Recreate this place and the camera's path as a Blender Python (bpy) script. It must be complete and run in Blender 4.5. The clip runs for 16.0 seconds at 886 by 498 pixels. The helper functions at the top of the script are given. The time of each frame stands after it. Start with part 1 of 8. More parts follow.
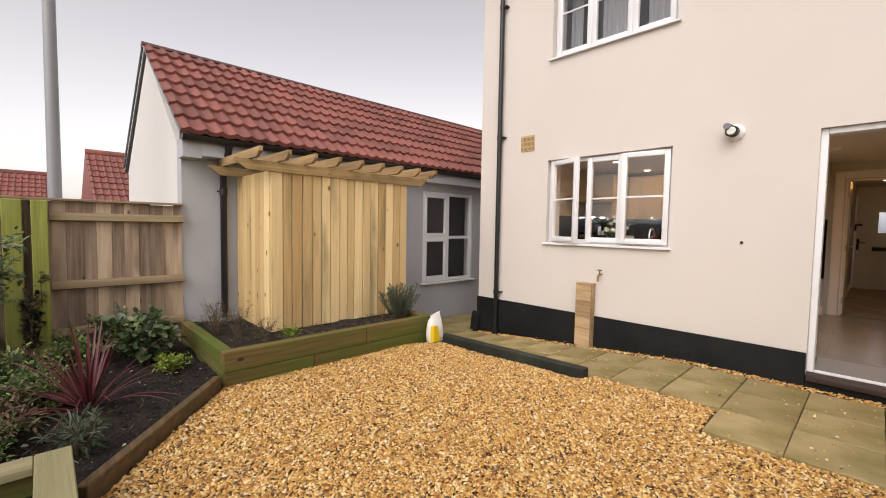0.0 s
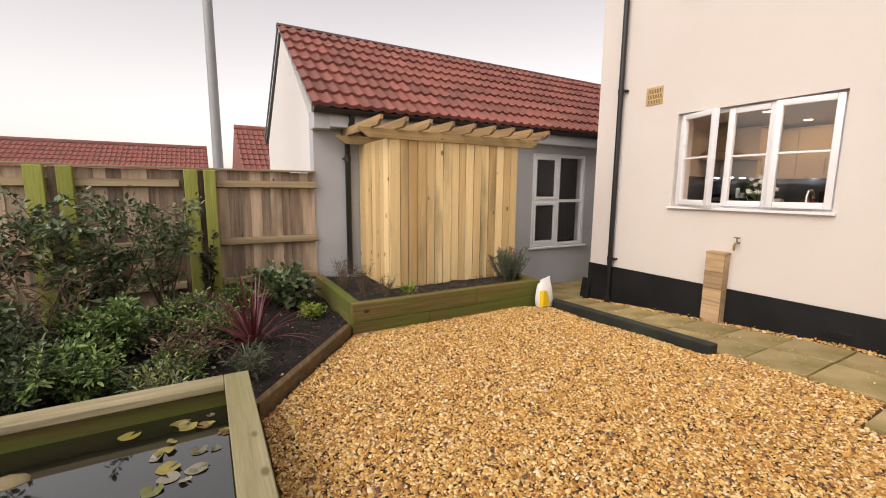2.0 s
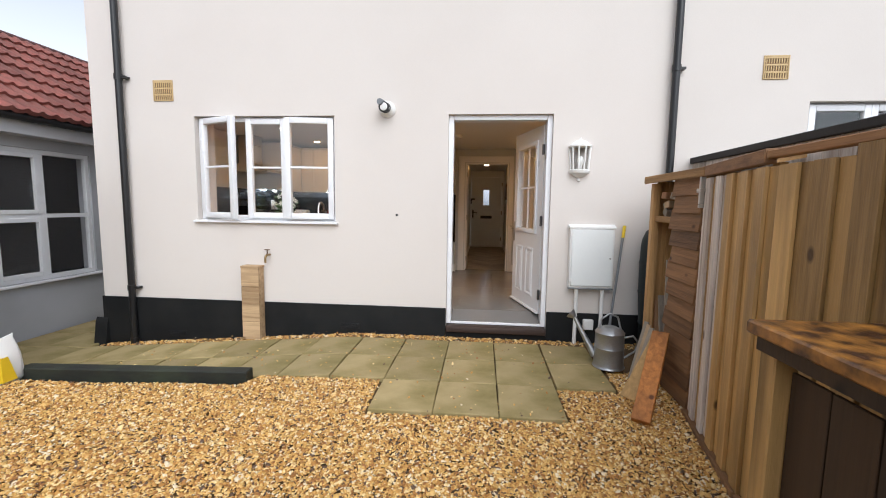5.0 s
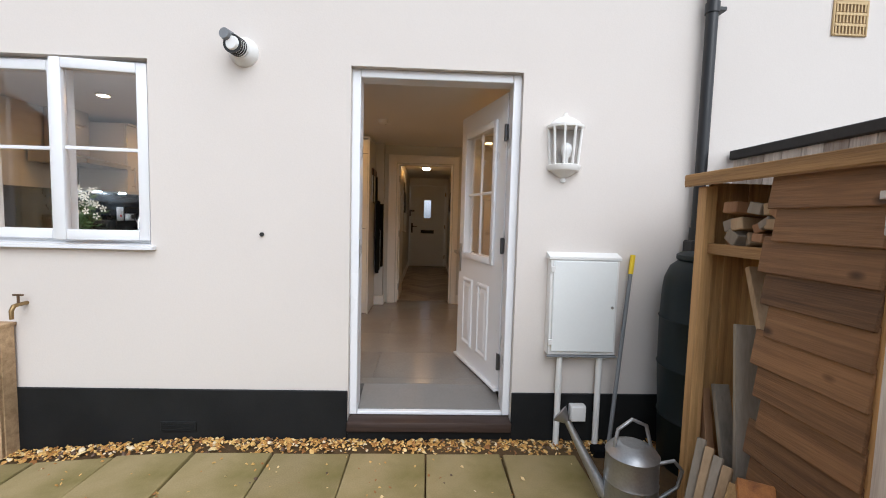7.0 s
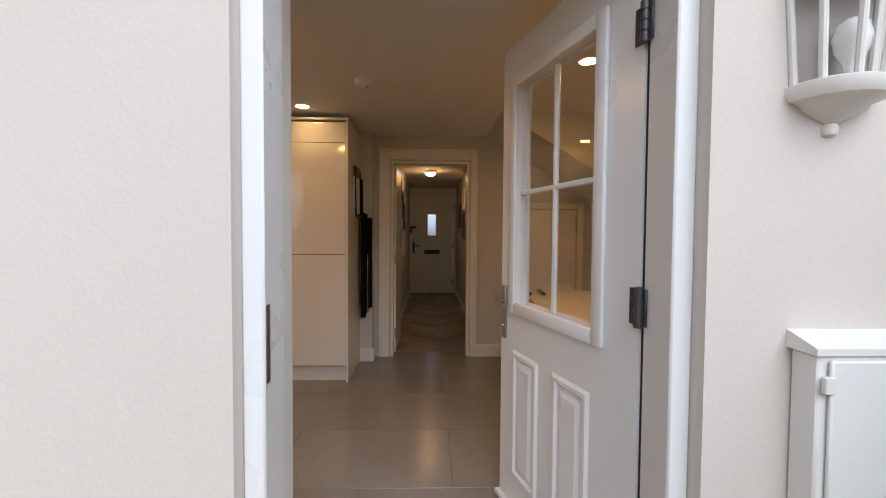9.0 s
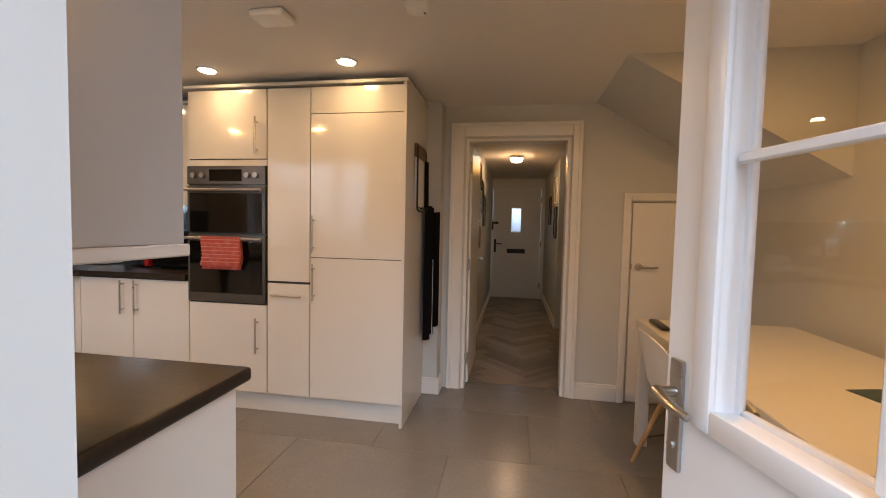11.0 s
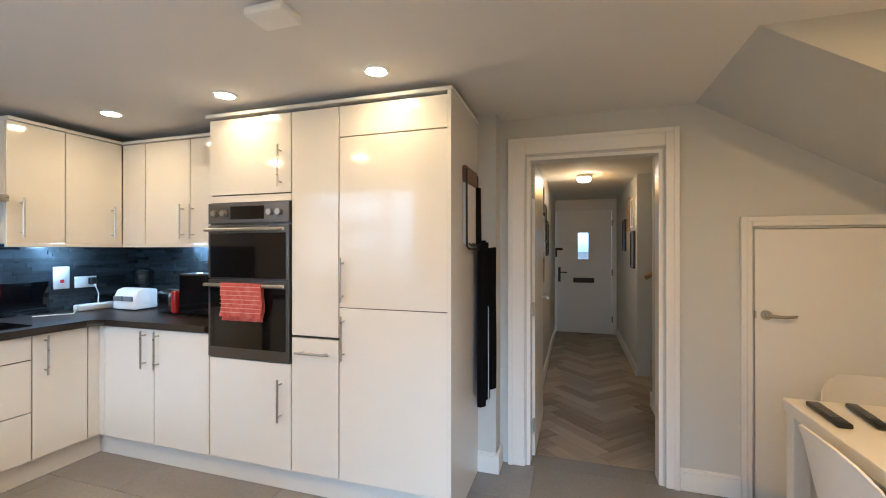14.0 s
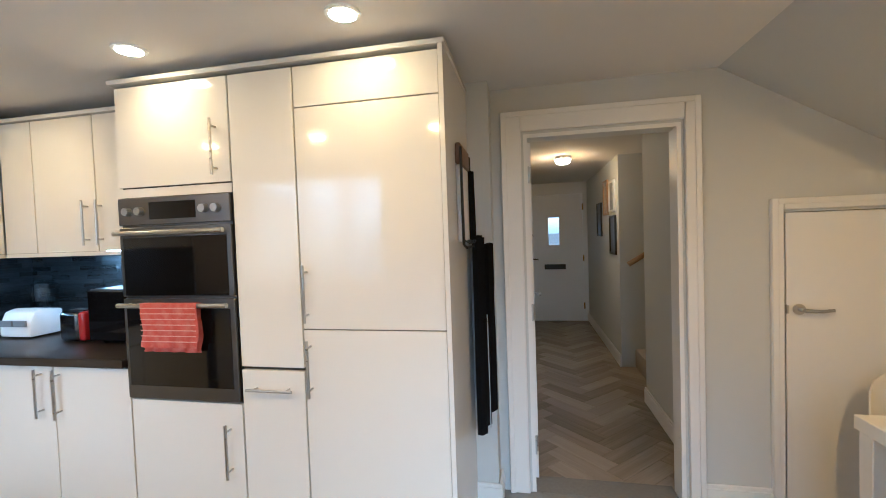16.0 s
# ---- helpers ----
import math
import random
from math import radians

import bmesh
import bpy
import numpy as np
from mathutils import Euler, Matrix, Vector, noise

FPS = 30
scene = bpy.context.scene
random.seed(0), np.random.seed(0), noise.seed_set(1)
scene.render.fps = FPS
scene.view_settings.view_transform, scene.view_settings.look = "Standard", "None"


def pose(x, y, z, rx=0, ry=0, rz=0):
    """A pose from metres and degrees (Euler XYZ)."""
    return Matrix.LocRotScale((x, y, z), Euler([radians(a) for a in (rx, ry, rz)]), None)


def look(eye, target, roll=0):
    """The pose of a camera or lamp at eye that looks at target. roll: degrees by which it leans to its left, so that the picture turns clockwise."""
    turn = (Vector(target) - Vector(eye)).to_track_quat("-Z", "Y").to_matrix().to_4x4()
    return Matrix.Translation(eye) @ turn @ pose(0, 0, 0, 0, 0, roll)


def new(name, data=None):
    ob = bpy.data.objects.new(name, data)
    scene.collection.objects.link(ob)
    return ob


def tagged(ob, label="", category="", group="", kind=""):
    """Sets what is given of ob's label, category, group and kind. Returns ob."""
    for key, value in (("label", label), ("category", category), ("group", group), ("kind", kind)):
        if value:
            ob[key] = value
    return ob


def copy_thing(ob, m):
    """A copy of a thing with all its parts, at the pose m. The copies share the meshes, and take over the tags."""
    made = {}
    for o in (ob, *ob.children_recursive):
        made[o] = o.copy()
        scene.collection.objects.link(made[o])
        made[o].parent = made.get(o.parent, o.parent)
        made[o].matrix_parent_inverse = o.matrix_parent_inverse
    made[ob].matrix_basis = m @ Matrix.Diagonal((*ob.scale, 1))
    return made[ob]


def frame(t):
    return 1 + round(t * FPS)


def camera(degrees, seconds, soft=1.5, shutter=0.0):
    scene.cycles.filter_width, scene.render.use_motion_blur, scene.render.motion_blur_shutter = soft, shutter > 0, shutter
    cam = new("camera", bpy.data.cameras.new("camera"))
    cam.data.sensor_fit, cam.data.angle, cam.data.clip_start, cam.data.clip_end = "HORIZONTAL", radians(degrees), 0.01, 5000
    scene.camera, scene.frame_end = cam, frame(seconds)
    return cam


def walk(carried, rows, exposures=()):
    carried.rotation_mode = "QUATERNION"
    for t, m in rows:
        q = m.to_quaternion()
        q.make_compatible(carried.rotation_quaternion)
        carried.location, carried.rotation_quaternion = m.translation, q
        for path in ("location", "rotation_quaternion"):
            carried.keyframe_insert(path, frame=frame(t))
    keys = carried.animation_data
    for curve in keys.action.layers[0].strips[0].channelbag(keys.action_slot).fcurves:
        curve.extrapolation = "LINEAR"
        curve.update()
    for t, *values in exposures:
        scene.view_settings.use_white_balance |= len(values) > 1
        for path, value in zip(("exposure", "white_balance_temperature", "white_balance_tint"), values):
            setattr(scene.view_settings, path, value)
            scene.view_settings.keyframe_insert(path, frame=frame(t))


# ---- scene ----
cam = camera(93.5, 16.0, soft=1.0)
PATH = [
    (0, (-0.133, 0.152, 1.392), (1.249, 1.593, 1.284), 1.0),
    (0.5, (-0.165, 0.179, 1.392), (1.084, 1.734, 1.241), 0.9),
    (1, (-0.185, 0.182, 1.392), (0.944, 1.822, 1.205), 0.7),
    (1.5, (-0.204, 0.181, 1.395), (0.817, 1.884, 1.157), 0.6),
    (2, (-0.224, 0.168, 1.39), (0.757, 1.887, 1.104), 0.5),
    (2.5, (-0.23, 0.158, 1.361), (0.784, 1.849, 1.023), 0.5),
    (3, (-0.212, 0.142, 1.348), (0.954, 1.724, 0.982), 0.7),
    (3.5, (-0.097, 0.109, 1.354), (1.367, 1.429, 1.015), 0.6),
    (4, (0.127, 0.154, 1.338), (1.885, 1.064, 1.05), 0.7),
    (4.5, (0.313, 0.208, 1.38), (2.224, 0.744, 1.132), 0.7),
    (5, (0.497, 0.187, 1.395), (2.478, 0.37, 1.186), 0.8),
    (7.5, (2.699, 0.057, 1.416), (4.692, -0.052, 1.289), 1.1),
    (8, (3.099, 0.064, 1.395), (5.092, -0.076, 1.298), 0.3),
    (8.5, (3.563, 0.066, 1.418), (5.56, -0.007, 1.333), 0.5),
    (9, (3.942, 0.12, 1.431), (5.939, 0.056, 1.362), 0.4),
    (9.5, (4.237, 0.158, 1.46), (6.236, 0.115, 1.422), 0.4),
    (10, (4.52, 0.142, 1.466), (6.517, 0.231, 1.419), 0.9),
    (12.5, (5.032, 0.122, 1.482), (6.962, 0.636, 1.367), 0.2),
    (13, (5.081, 0.11, 1.47), (6.998, 0.67, 1.37), -0.2),
    (13.5, (5.266, 0.167, 1.484), (7.176, 0.754, 1.411), -0.3),
    (14, (5.418, 0.214, 1.571), (7.325, 0.816, 1.574), -0.0),
    (14.5, (5.527, 0.176, 1.616), (7.459, 0.695, 1.616), -0.2),
    (15, (5.618, 0.146, 1.632), (7.582, 0.523, 1.625), 0.2),
    (15.5, (5.68, 0.235, 1.615), (7.647, 0.592, 1.553), 0.8),
    (16, (5.807, 0.492, 1.631), (7.766, 0.89, 1.565), -2.0),
]
EXPOSURES = [(0.0, 0.78, 7000, 15.0), (2.0, 0.84, 7300, 17.0), (3.0, 0.9, 7300, 18.0), (3.5, 0.9, 6700, 13.0), (5.0, 0.9, 6050, 10.0), (8.5, 0.8, 5850, 9.0), (9.5, 0.88, 5950, 9.0), (10.0, 1.12, 6000, 9.0),
             (10.6, 1.4, 5700, 9.0), (12.3, 2.1, 4700, 2.0), (13.2, 2.2, 4550, 0.0), (14.0, 2.35, 4400, -2.0), (15.0, 2.35, 4280, -3.0), (16.0, 2.35, 4230, -3.0)]
walk(cam, [(t, look(eye, target, roll)) for t, eye, target, roll in PATH], EXPOSURES)

# ---- world, sun, lamps ----
world = bpy.data.worlds.new("overcast_sky")
scene.world = world
world.use_nodes = True
wn, wl = world.node_tree.nodes, world.node_tree.links
sky = wn.new("ShaderNodeTexSky")
sky.sky_type, sky.sun_disc = "NISHITA", False
sky.sun_elevation, sky.sun_rotation = radians(50), radians(230)
sky.dust_density, sky.air_density = 1.5, 1.0
pale = wn.new("ShaderNodeHueSaturation")
pale.inputs["Saturation"].default_value = 0.22
wl.new(sky.outputs[0], pale.inputs["Color"])
wl.new(pale.outputs[0], wn["Background"].inputs[0])
wn["Background"].inputs[1].default_value = 0.118

sun = new("sun", bpy.data.lights.new("sun", "SUN"))
sun.data.energy, sun.data.angle, sun.data.color = 1.1, radians(50), (1.0, 0.97, 0.93)
sun.matrix_world = look((-9, -1.6, 7.5), (0, 0, 0))

FLOOR_Z, CEIL_Z = 0.21, 2.40


def lamp(name, kind, energy, colour, m, size=0.1, angle=None):
    data = bpy.data.lights.new(name, kind)
    data.energy, data.color = energy, colour
    if kind == "AREA":
        data.shape, data.size = "DISK", size
    else:
        data.shadow_soft_size = size
    if angle:
        data.spot_size, data.spot_blend = radians(angle), 0.6
    ob = new(name, data)
    ob.matrix_world = m
    return ob


def daylight(name, m, w, h, energy):
    """Sky light in a window's opening."""
    ob = lamp(name, "AREA", energy, (0.86, 0.94, 1.0), m)
    ob.data.shape, ob.data.size, ob.data.size_y = "RECTANGLE", w, h
    return ob


daylight("kitchen_window_daylight", look((5.05, 2.53, 1.76), (8.0, 2.53, 1.2)), 1.4, 0.95, 0.95)

WARM = (1.0, 0.45, 0.09)
# First three are seen; the other four are unseen, added to light the room.
DOWNLIGHTS_AND_FILLS = [(7.16, 1.087, 0.6), (7.19, 1.995, 0.5), (7.22, 2.895, 0.6), (6.05, 1.09, 2.1), (6.05, 2.0, 2.3), (6.05, 2.9, 2.4), (6.25, -0.75, 4.6)]
for dx, dy, watts in DOWNLIGHTS_AND_FILLS:
    lamp("downlight_and_fill_glow", "AREA", watts, WARM, look((dx, dy, CEIL_Z - 0.018), (dx, dy, 0)), 0.09)
lamp("hall_glow", "POINT", 2.0, (1.0, 0.42, 0.07), pose(10.25, 0.115, 2.27), 0.08)

# ---- materials ----


def nodes_of(name):
    m = bpy.data.materials.new(name)
    m.use_nodes = True
    return m, m.node_tree.nodes, m.node_tree.links, m.node_tree.nodes["Principled BSDF"]


def mat(name, colour, rough=0.6, metal=0.0, var=0.12, scale=6.0, grain=60.0, bump=0.08, stain=None, stain_scale=1.5, stain_amount=0.5,
        pieces=0.0, islands=0.0, stretch=(1, 1, 1), spec=0.5, coat=0.0, depth=0.004):
    """A painted, stony or woody surface: a base colour that varies at two scales, fine relief, and stains."""
    m, n, l, b = nodes_of(name)
    co = n.new("ShaderNodeTexCoord")
    mp = n.new("ShaderNodeMapping")
    mp.inputs["Scale"].default_value = stretch
    l.new(co.outputs["Object"], mp.inputs[0])
    big, fine = n.new("ShaderNodeTexNoise"), n.new("ShaderNodeTexNoise")
    big.inputs["Scale"].default_value, big.inputs["Detail"].default_value = scale, 4
    fine.inputs["Scale"].default_value, fine.inputs["Detail"].default_value = grain, 3
    for t in (big, fine):
        l.new(mp.outputs[0], t.inputs["Vector"])
    add = n.new("ShaderNodeMath")
    add.operation = "ADD"
    l.new(big.outputs["Fac"], add.inputs[0])
    l.new(fine.outputs["Fac"], add.inputs[1])
    last = add
    if pieces or islands:
        if islands:
            geo = n.new("ShaderNodeNewGeometry")
            rnd = geo.outputs["Random Per Island"]
        else:
            info = n.new("ShaderNodeObjectInfo")
            rnd = info.outputs["Random"]
        mul = n.new("ShaderNodeMath")
        mul.operation = "MULTIPLY_ADD"
        mul.inputs[1].default_value = (pieces or islands) / max(var, 0.001)
        mul.inputs[2].default_value = -0.5 * (pieces or islands) / max(var, 0.001)
        l.new(rnd, mul.inputs[0])
        plus = n.new("ShaderNodeMath")
        plus.operation = "ADD"
        l.new(last.outputs[0], plus.inputs[0])
        l.new(mul.outputs[0], plus.inputs[1])
        last = plus
    mr = n.new("ShaderNodeMapRange")
    mr.clamp = False
    mr.inputs["From Min"].default_value, mr.inputs["From Max"].default_value = 0.5, 1.5
    mr.inputs["To Min"].default_value, mr.inputs["To Max"].default_value = 1 - var, 1 + var
    l.new(last.outputs[0], mr.inputs[0])
    mix = n.new("ShaderNodeMix")
    mix.data_type, mix.blend_type = "RGBA", "MULTIPLY"
    mix.inputs[0].default_value = 1.0
    mix.inputs[6].default_value = (*colour, 1)
    l.new(mr.outputs[0], mix.inputs[7])
    out = mix.outputs[2]
    if stain:
        s = n.new("ShaderNodeTexNoise")
        s.inputs["Scale"].default_value, s.inputs["Detail"].default_value = stain_scale, 6
        l.new(co.outputs["Object"], s.inputs["Vector"])
        ramp = n.new("ShaderNodeMapRange")
        ramp.inputs["From Min"].default_value, ramp.inputs["From Max"].default_value = 0.40, 0.72
        ramp.inputs["To Max"].default_value = stain_amount
        l.new(s.outputs["Fac"], ramp.inputs[0])
        m2 = n.new("ShaderNodeMix")
        m2.data_type = "RGBA"
        m2.inputs[7].default_value = (*stain, 1)
        l.new(ramp.outputs[0], m2.inputs[0])
        l.new(out, m2.inputs[6])
        out = m2.outputs[2]
    l.new(out, b.inputs["Base Color"])
    rr = n.new("ShaderNodeMapRange")
    rr.inputs["To Min"].default_value, rr.inputs["To Max"].default_value = max(0.02, rough - (0.02 if rough < 0.4 else 0.08)), min(1, rough + (0.02 if rough < 0.4 else 0.08))
    l.new(big.outputs["Fac"], rr.inputs[0])
    l.new(rr.outputs[0], b.inputs["Roughness"])
    b.inputs["Metallic"].default_value = metal
    b.inputs["Specular IOR Level"].default_value = spec
    b.inputs["Coat Weight"].default_value = coat
    b.inputs["Coat Roughness"].default_value = 0.04
    if bump:
        bp = n.new("ShaderNodeBump")
        bp.inputs["Strength"].default_value, bp.inputs["Distance"].default_value = bump, depth
        l.new(fine.outputs["Fac"], bp.inputs["Height"])
        l.new(bp.outputs[0], b.inputs["Normal"])
    return m


def wood(name, dark, light, rough=0.7, axis="z", rings=14.0, stain=None, stain_amount=0.4, knots=True, pieces=0.25, bump=0.25, stain_from=0.46, stain_to=0.70, figure=1.0):
    """Sawn timber: long grain along one axis, some knots, each board a little different."""
    m, n, l, b = nodes_of(name)
    co, info = n.new("ShaderNodeTexCoord"), n.new("ShaderNodeObjectInfo")
    shift = n.new("ShaderNodeVectorMath")
    shift.operation = "MULTIPLY_ADD"
    shift.inputs[1].default_value = (31.0, 17.0, 23.0)
    l.new(info.outputs["Random"], shift.inputs[0])
    l.new(co.outputs["Object"], shift.inputs[2])
    mp = n.new("ShaderNodeMapping")
    s = {"x": (0.04, 1, 1), "y": (1, 0.04, 1), "z": (1, 1, 0.04)}[axis]
    mp.inputs["Scale"].default_value = s
    l.new(shift.outputs[0], mp.inputs[0])
    n1, n2 = n.new("ShaderNodeTexNoise"), n.new("ShaderNodeTexNoise")
    n1.inputs["Scale"].default_value, n1.inputs["Detail"].default_value, n1.inputs["Distortion"].default_value = rings, 4, 0.5
    n2.inputs["Scale"].default_value, n2.inputs["Detail"].default_value = rings * 7, 3
    l.new(mp.outputs[0], n1.inputs["Vector"])
    l.new(mp.outputs[0], n2.inputs["Vector"])
    mixf = n.new("ShaderNodeMath")
    mixf.operation = "MULTIPLY_ADD"
    mixf.inputs[1].default_value = 0.45 * figure
    calm = n.new("ShaderNodeMath")
    calm.operation, calm.inputs[1].default_value, calm.inputs[2].default_value = "MULTIPLY_ADD", figure, 0.73 * (1 - figure)
    l.new(n1.outputs["Fac"], calm.inputs[0])
    l.new(n2.outputs["Fac"], mixf.inputs[0])
    l.new(calm.outputs[0], mixf.inputs[2])
    rnd = n.new("ShaderNodeMath")
    rnd.operation = "MULTIPLY_ADD"
    rnd.inputs[1].default_value = pieces
    l.new(info.outputs["Random"], rnd.inputs[0])
    l.new(mixf.outputs[0], rnd.inputs[2])
    ramp = n.new("ShaderNodeMapRange")
    ramp.inputs["From Min"].default_value, ramp.inputs["From Max"].default_value = 0.47 + 0.1 * pieces, 0.88 + 0.9 * pieces
    l.new(rnd.outputs[0], ramp.inputs[0])
    mix = n.new("ShaderNodeMix")
    mix.data_type = "RGBA"
    mix.inputs[6].default_value, mix.inputs[7].default_value = (*dark, 1), (*light, 1)
    l.new(ramp.outputs[0], mix.inputs[0])
    out = mix.outputs[2]
    if knots:
        vm = n.new("ShaderNodeMapping")
        vm.inputs["Scale"].default_value = tuple(0.55 if v < 1 else 1 for v in s)
        l.new(shift.outputs[0], vm.inputs[0])
        v = n.new("ShaderNodeTexVoronoi")
        v.inputs["Scale"].default_value = 6.5
        l.new(vm.outputs[0], v.inputs["Vector"])
        kr = n.new("ShaderNodeMapRange")
        kr.inputs["From Min"].default_value, kr.inputs["From Max"].default_value = 0.14, 0.07
        kr.inputs["To Max"].default_value = 0.9
        l.new(v.outputs["Distance"], kr.inputs[0])
        apart, pick, some = n.new("ShaderNodeSeparateColor"), n.new("ShaderNodeMath"), n.new("ShaderNodeMath")
        l.new(v.outputs["Color"], apart.inputs[0])
        pick.operation, pick.inputs[1].default_value = "GREATER_THAN", 0.42
        l.new(apart.outputs[0], pick.inputs[0])
        some.operation = "MULTIPLY"
        l.new(kr.outputs[0], some.inputs[0])
        l.new(pick.outputs[0], some.inputs[1])
        m3 = n.new("ShaderNodeMix")
        m3.data_type = "RGBA"
        m3.inputs[7].default_value = (dark[0] * 0.45, dark[1] * 0.35, dark[2] * 0.3, 1)
        l.new(some.outputs[0], m3.inputs[0])
        l.new(out, m3.inputs[6])
        out = m3.outputs[2]
    if stain:
        st = n.new("ShaderNodeTexNoise")
        st.inputs["Scale"].default_value, st.inputs["Detail"].default_value = 2.2, 6
        sm = n.new("ShaderNodeMapping")
        sm.inputs["Scale"].default_value = tuple(0.3 if v < 1 else 1.6 for v in s)
        l.new(shift.outputs[0], sm.inputs[0])
        l.new(sm.outputs[0], st.inputs["Vector"])
        sr = n.new("ShaderNodeMapRange")
        sr.inputs["From Min"].default_value, sr.inputs["From Max"].default_value = stain_from, stain_to
        sr.inputs["To Max"].default_value = stain_amount
        l.new(st.outputs["Fac"], sr.inputs[0])
        m4 = n.new("ShaderNodeMix")
        m4.data_type = "RGBA"
        m4.inputs[7].default_value = (*stain, 1)
        l.new(sr.outputs[0], m4.inputs[0])
        l.new(out, m4.inputs[6])
        out = m4.outputs[2]
    l.new(out, b.inputs["Base Color"])
    b.inputs["Roughness"].default_value = rough
    bp = n.new("ShaderNodeBump")
    bp.inputs["Strength"].default_value, bp.inputs["Distance"].default_value = bump, 0.004
    l.new(n2.outputs["Fac"], bp.inputs["Height"])
    l.new(bp.outputs[0], b.inputs["Normal"])
    return m


def speckled(name, colours, rough, by_island=True):
    """Many small pieces, each of one of several colours."""
    m, n, l, b = nodes_of(name)
    src = n.new("ShaderNodeNewGeometry").outputs["Random Per Island"] if by_island else n.new("ShaderNodeObjectInfo").outputs["Random"]
    ramp = n.new("ShaderNodeValToRGB")
    ramp.color_ramp.interpolation = "CONSTANT"
    e = ramp.color_ramp.elements
    while len(e) < len(colours):
        e.new(0.5)
    for i, (at, c) in enumerate(colours):
        e[i].position, e[i].color = at, (*c, 1)
    l.new(src, ramp.inputs[0])
    co, t = n.new("ShaderNodeTexCoord"), n.new("ShaderNodeTexNoise")
    t.inputs["Scale"].default_value = 120
    l.new(co.outputs["Object"], t.inputs["Vector"])
    mr = n.new("ShaderNodeMapRange")
    mr.inputs["To Min"].default_value, mr.inputs["To Max"].default_value = 0.7, 1.3
    l.new(t.outputs["Fac"], mr.inputs[0])
    mix = n.new("ShaderNodeMix")
    mix.data_type, mix.blend_type = "RGBA", "MULTIPLY"
    mix.inputs[0].default_value = 1
    l.new(ramp.outputs[0], mix.inputs[6])
    l.new(mr.outputs[0], mix.inputs[7])
    l.new(mix.outputs[2], b.inputs["Base Color"])
    b.inputs["Roughness"].default_value = rough
    return m


def glass(name, tint=(1, 1, 1), rough=0.0, face=0.05):
    """Clear sheet glass: see-through, with gloss that grows at flat angles."""
    m, n, l, b = nodes_of(name)
    tr, gl, mx, lw = n.new("ShaderNodeBsdfTransparent"), n.new("ShaderNodeBsdfGlossy"), n.new("ShaderNodeMixShader"), n.new("ShaderNodeLayerWeight")
    tr.inputs[0].default_value = (*tint, 1)
    gl.inputs["Roughness"].default_value = rough
    lw.inputs[0].default_value = 0.5
    pw, sc = n.new("ShaderNodeMath"), n.new("ShaderNodeMath")
    pw.operation, pw.inputs[1].default_value = "POWER", 4.0
    sc.operation, sc.inputs[1].default_value, sc.inputs[2].default_value = "MULTIPLY_ADD", 0.9 - face, face
    l.new(lw.outputs["Facing"], pw.inputs[0])
    l.new(pw.outputs[0], sc.inputs[0])
    l.new(sc.outputs[0], mx.inputs[0])
    l.new(tr.outputs[0], mx.inputs[1])
    l.new(gl.outputs[0], mx.inputs[2])
    l.new(mx.outputs[0], n["Material Output"].inputs[0])
    return m


def glow(name, colour, strength):
    m, n, l, b = nodes_of(name)
    b.inputs["Base Color"].default_value = (0.9, 0.9, 0.9, 1)
    b.inputs["Emission Color"].default_value, b.inputs["Emission Strength"].default_value = (*colour, 1), strength
    return m


RENDER = mat("cream_render", (0.68, 0.632, 0.588), 0.9, var=0.03, scale=1.2, grain=110, bump=0.16, stain=(0.61, 0.555, 0.51), stain_scale=0.9, stain_amount=0.3)
GREY_RENDER = mat("grey_render", (0.46, 0.47, 0.50), 0.9, var=0.05, scale=1.5, grain=140, bump=0.3, stain=(0.34, 0.35, 0.36), stain_scale=1.2)
PLINTH = mat("black_plinth_paint", (0.009, 0.010, 0.011), 0.6, var=0.3, scale=4, grain=90, bump=0.25, stain=(0.03, 0.03, 0.028), stain_scale=3, stain_amount=0.3, spec=0.25)
UPVC = mat("white_upvc", (0.79, 0.80, 0.82), 0.28, var=0.006, scale=3, grain=30, bump=0.02)
WHITE = mat("white_gloss_paint", (0.78, 0.77, 0.74), 0.35, var=0.008, scale=3, grain=40, bump=0.03)
BLACKPIPE = mat("black_plastic", (0.012, 0.012, 0.013), 0.35, var=0.2, scale=5, grain=40, bump=0.03)
RUBBER = mat("black_rubber", (0.02, 0.02, 0.02), 0.7, var=0.1, bump=0.03)
PANE = glass("window_glass")
PANE_THIN = glass("lantern_glass", (1, 1, 1), 0.05, 0.02)
# Dark stain, pushed towards black for the shade under the bench top.
DARK_BOARD = wood("stained_shaded_board", (0.010, 0.006, 0.004), (0.045, 0.023, 0.010), 0.7, "z", 16, pieces=0.35)
PANE_DARK = glass("tinted_glass", (0.75, 0.76, 0.76))
TILE_RED = mat("red_concrete_tile", (0.275, 0.085, 0.066), 0.6, var=0.28, scale=7, grain=140, bump=0.35, pieces=0.3, stain=(0.15, 0.083, 0.066), stain_scale=4, stain_amount=0.8)
TIMBER_NEW = wood("new_pine", (0.38, 0.215, 0.07), (0.90, 0.70, 0.37), 0.75, "z", 46, stain=(0.15, 0.125, 0.055), stain_amount=0.8, pieces=0.62, stain_from=0.56, stain_to=0.74, figure=0.45)
TIMBER_NEW_X = wood("new_pine_along_x", (0.20, 0.12, 0.045), (0.52, 0.36, 0.16), 0.75, "x", 26, stain=(0.13, 0.10, 0.05), stain_amount=0.5)
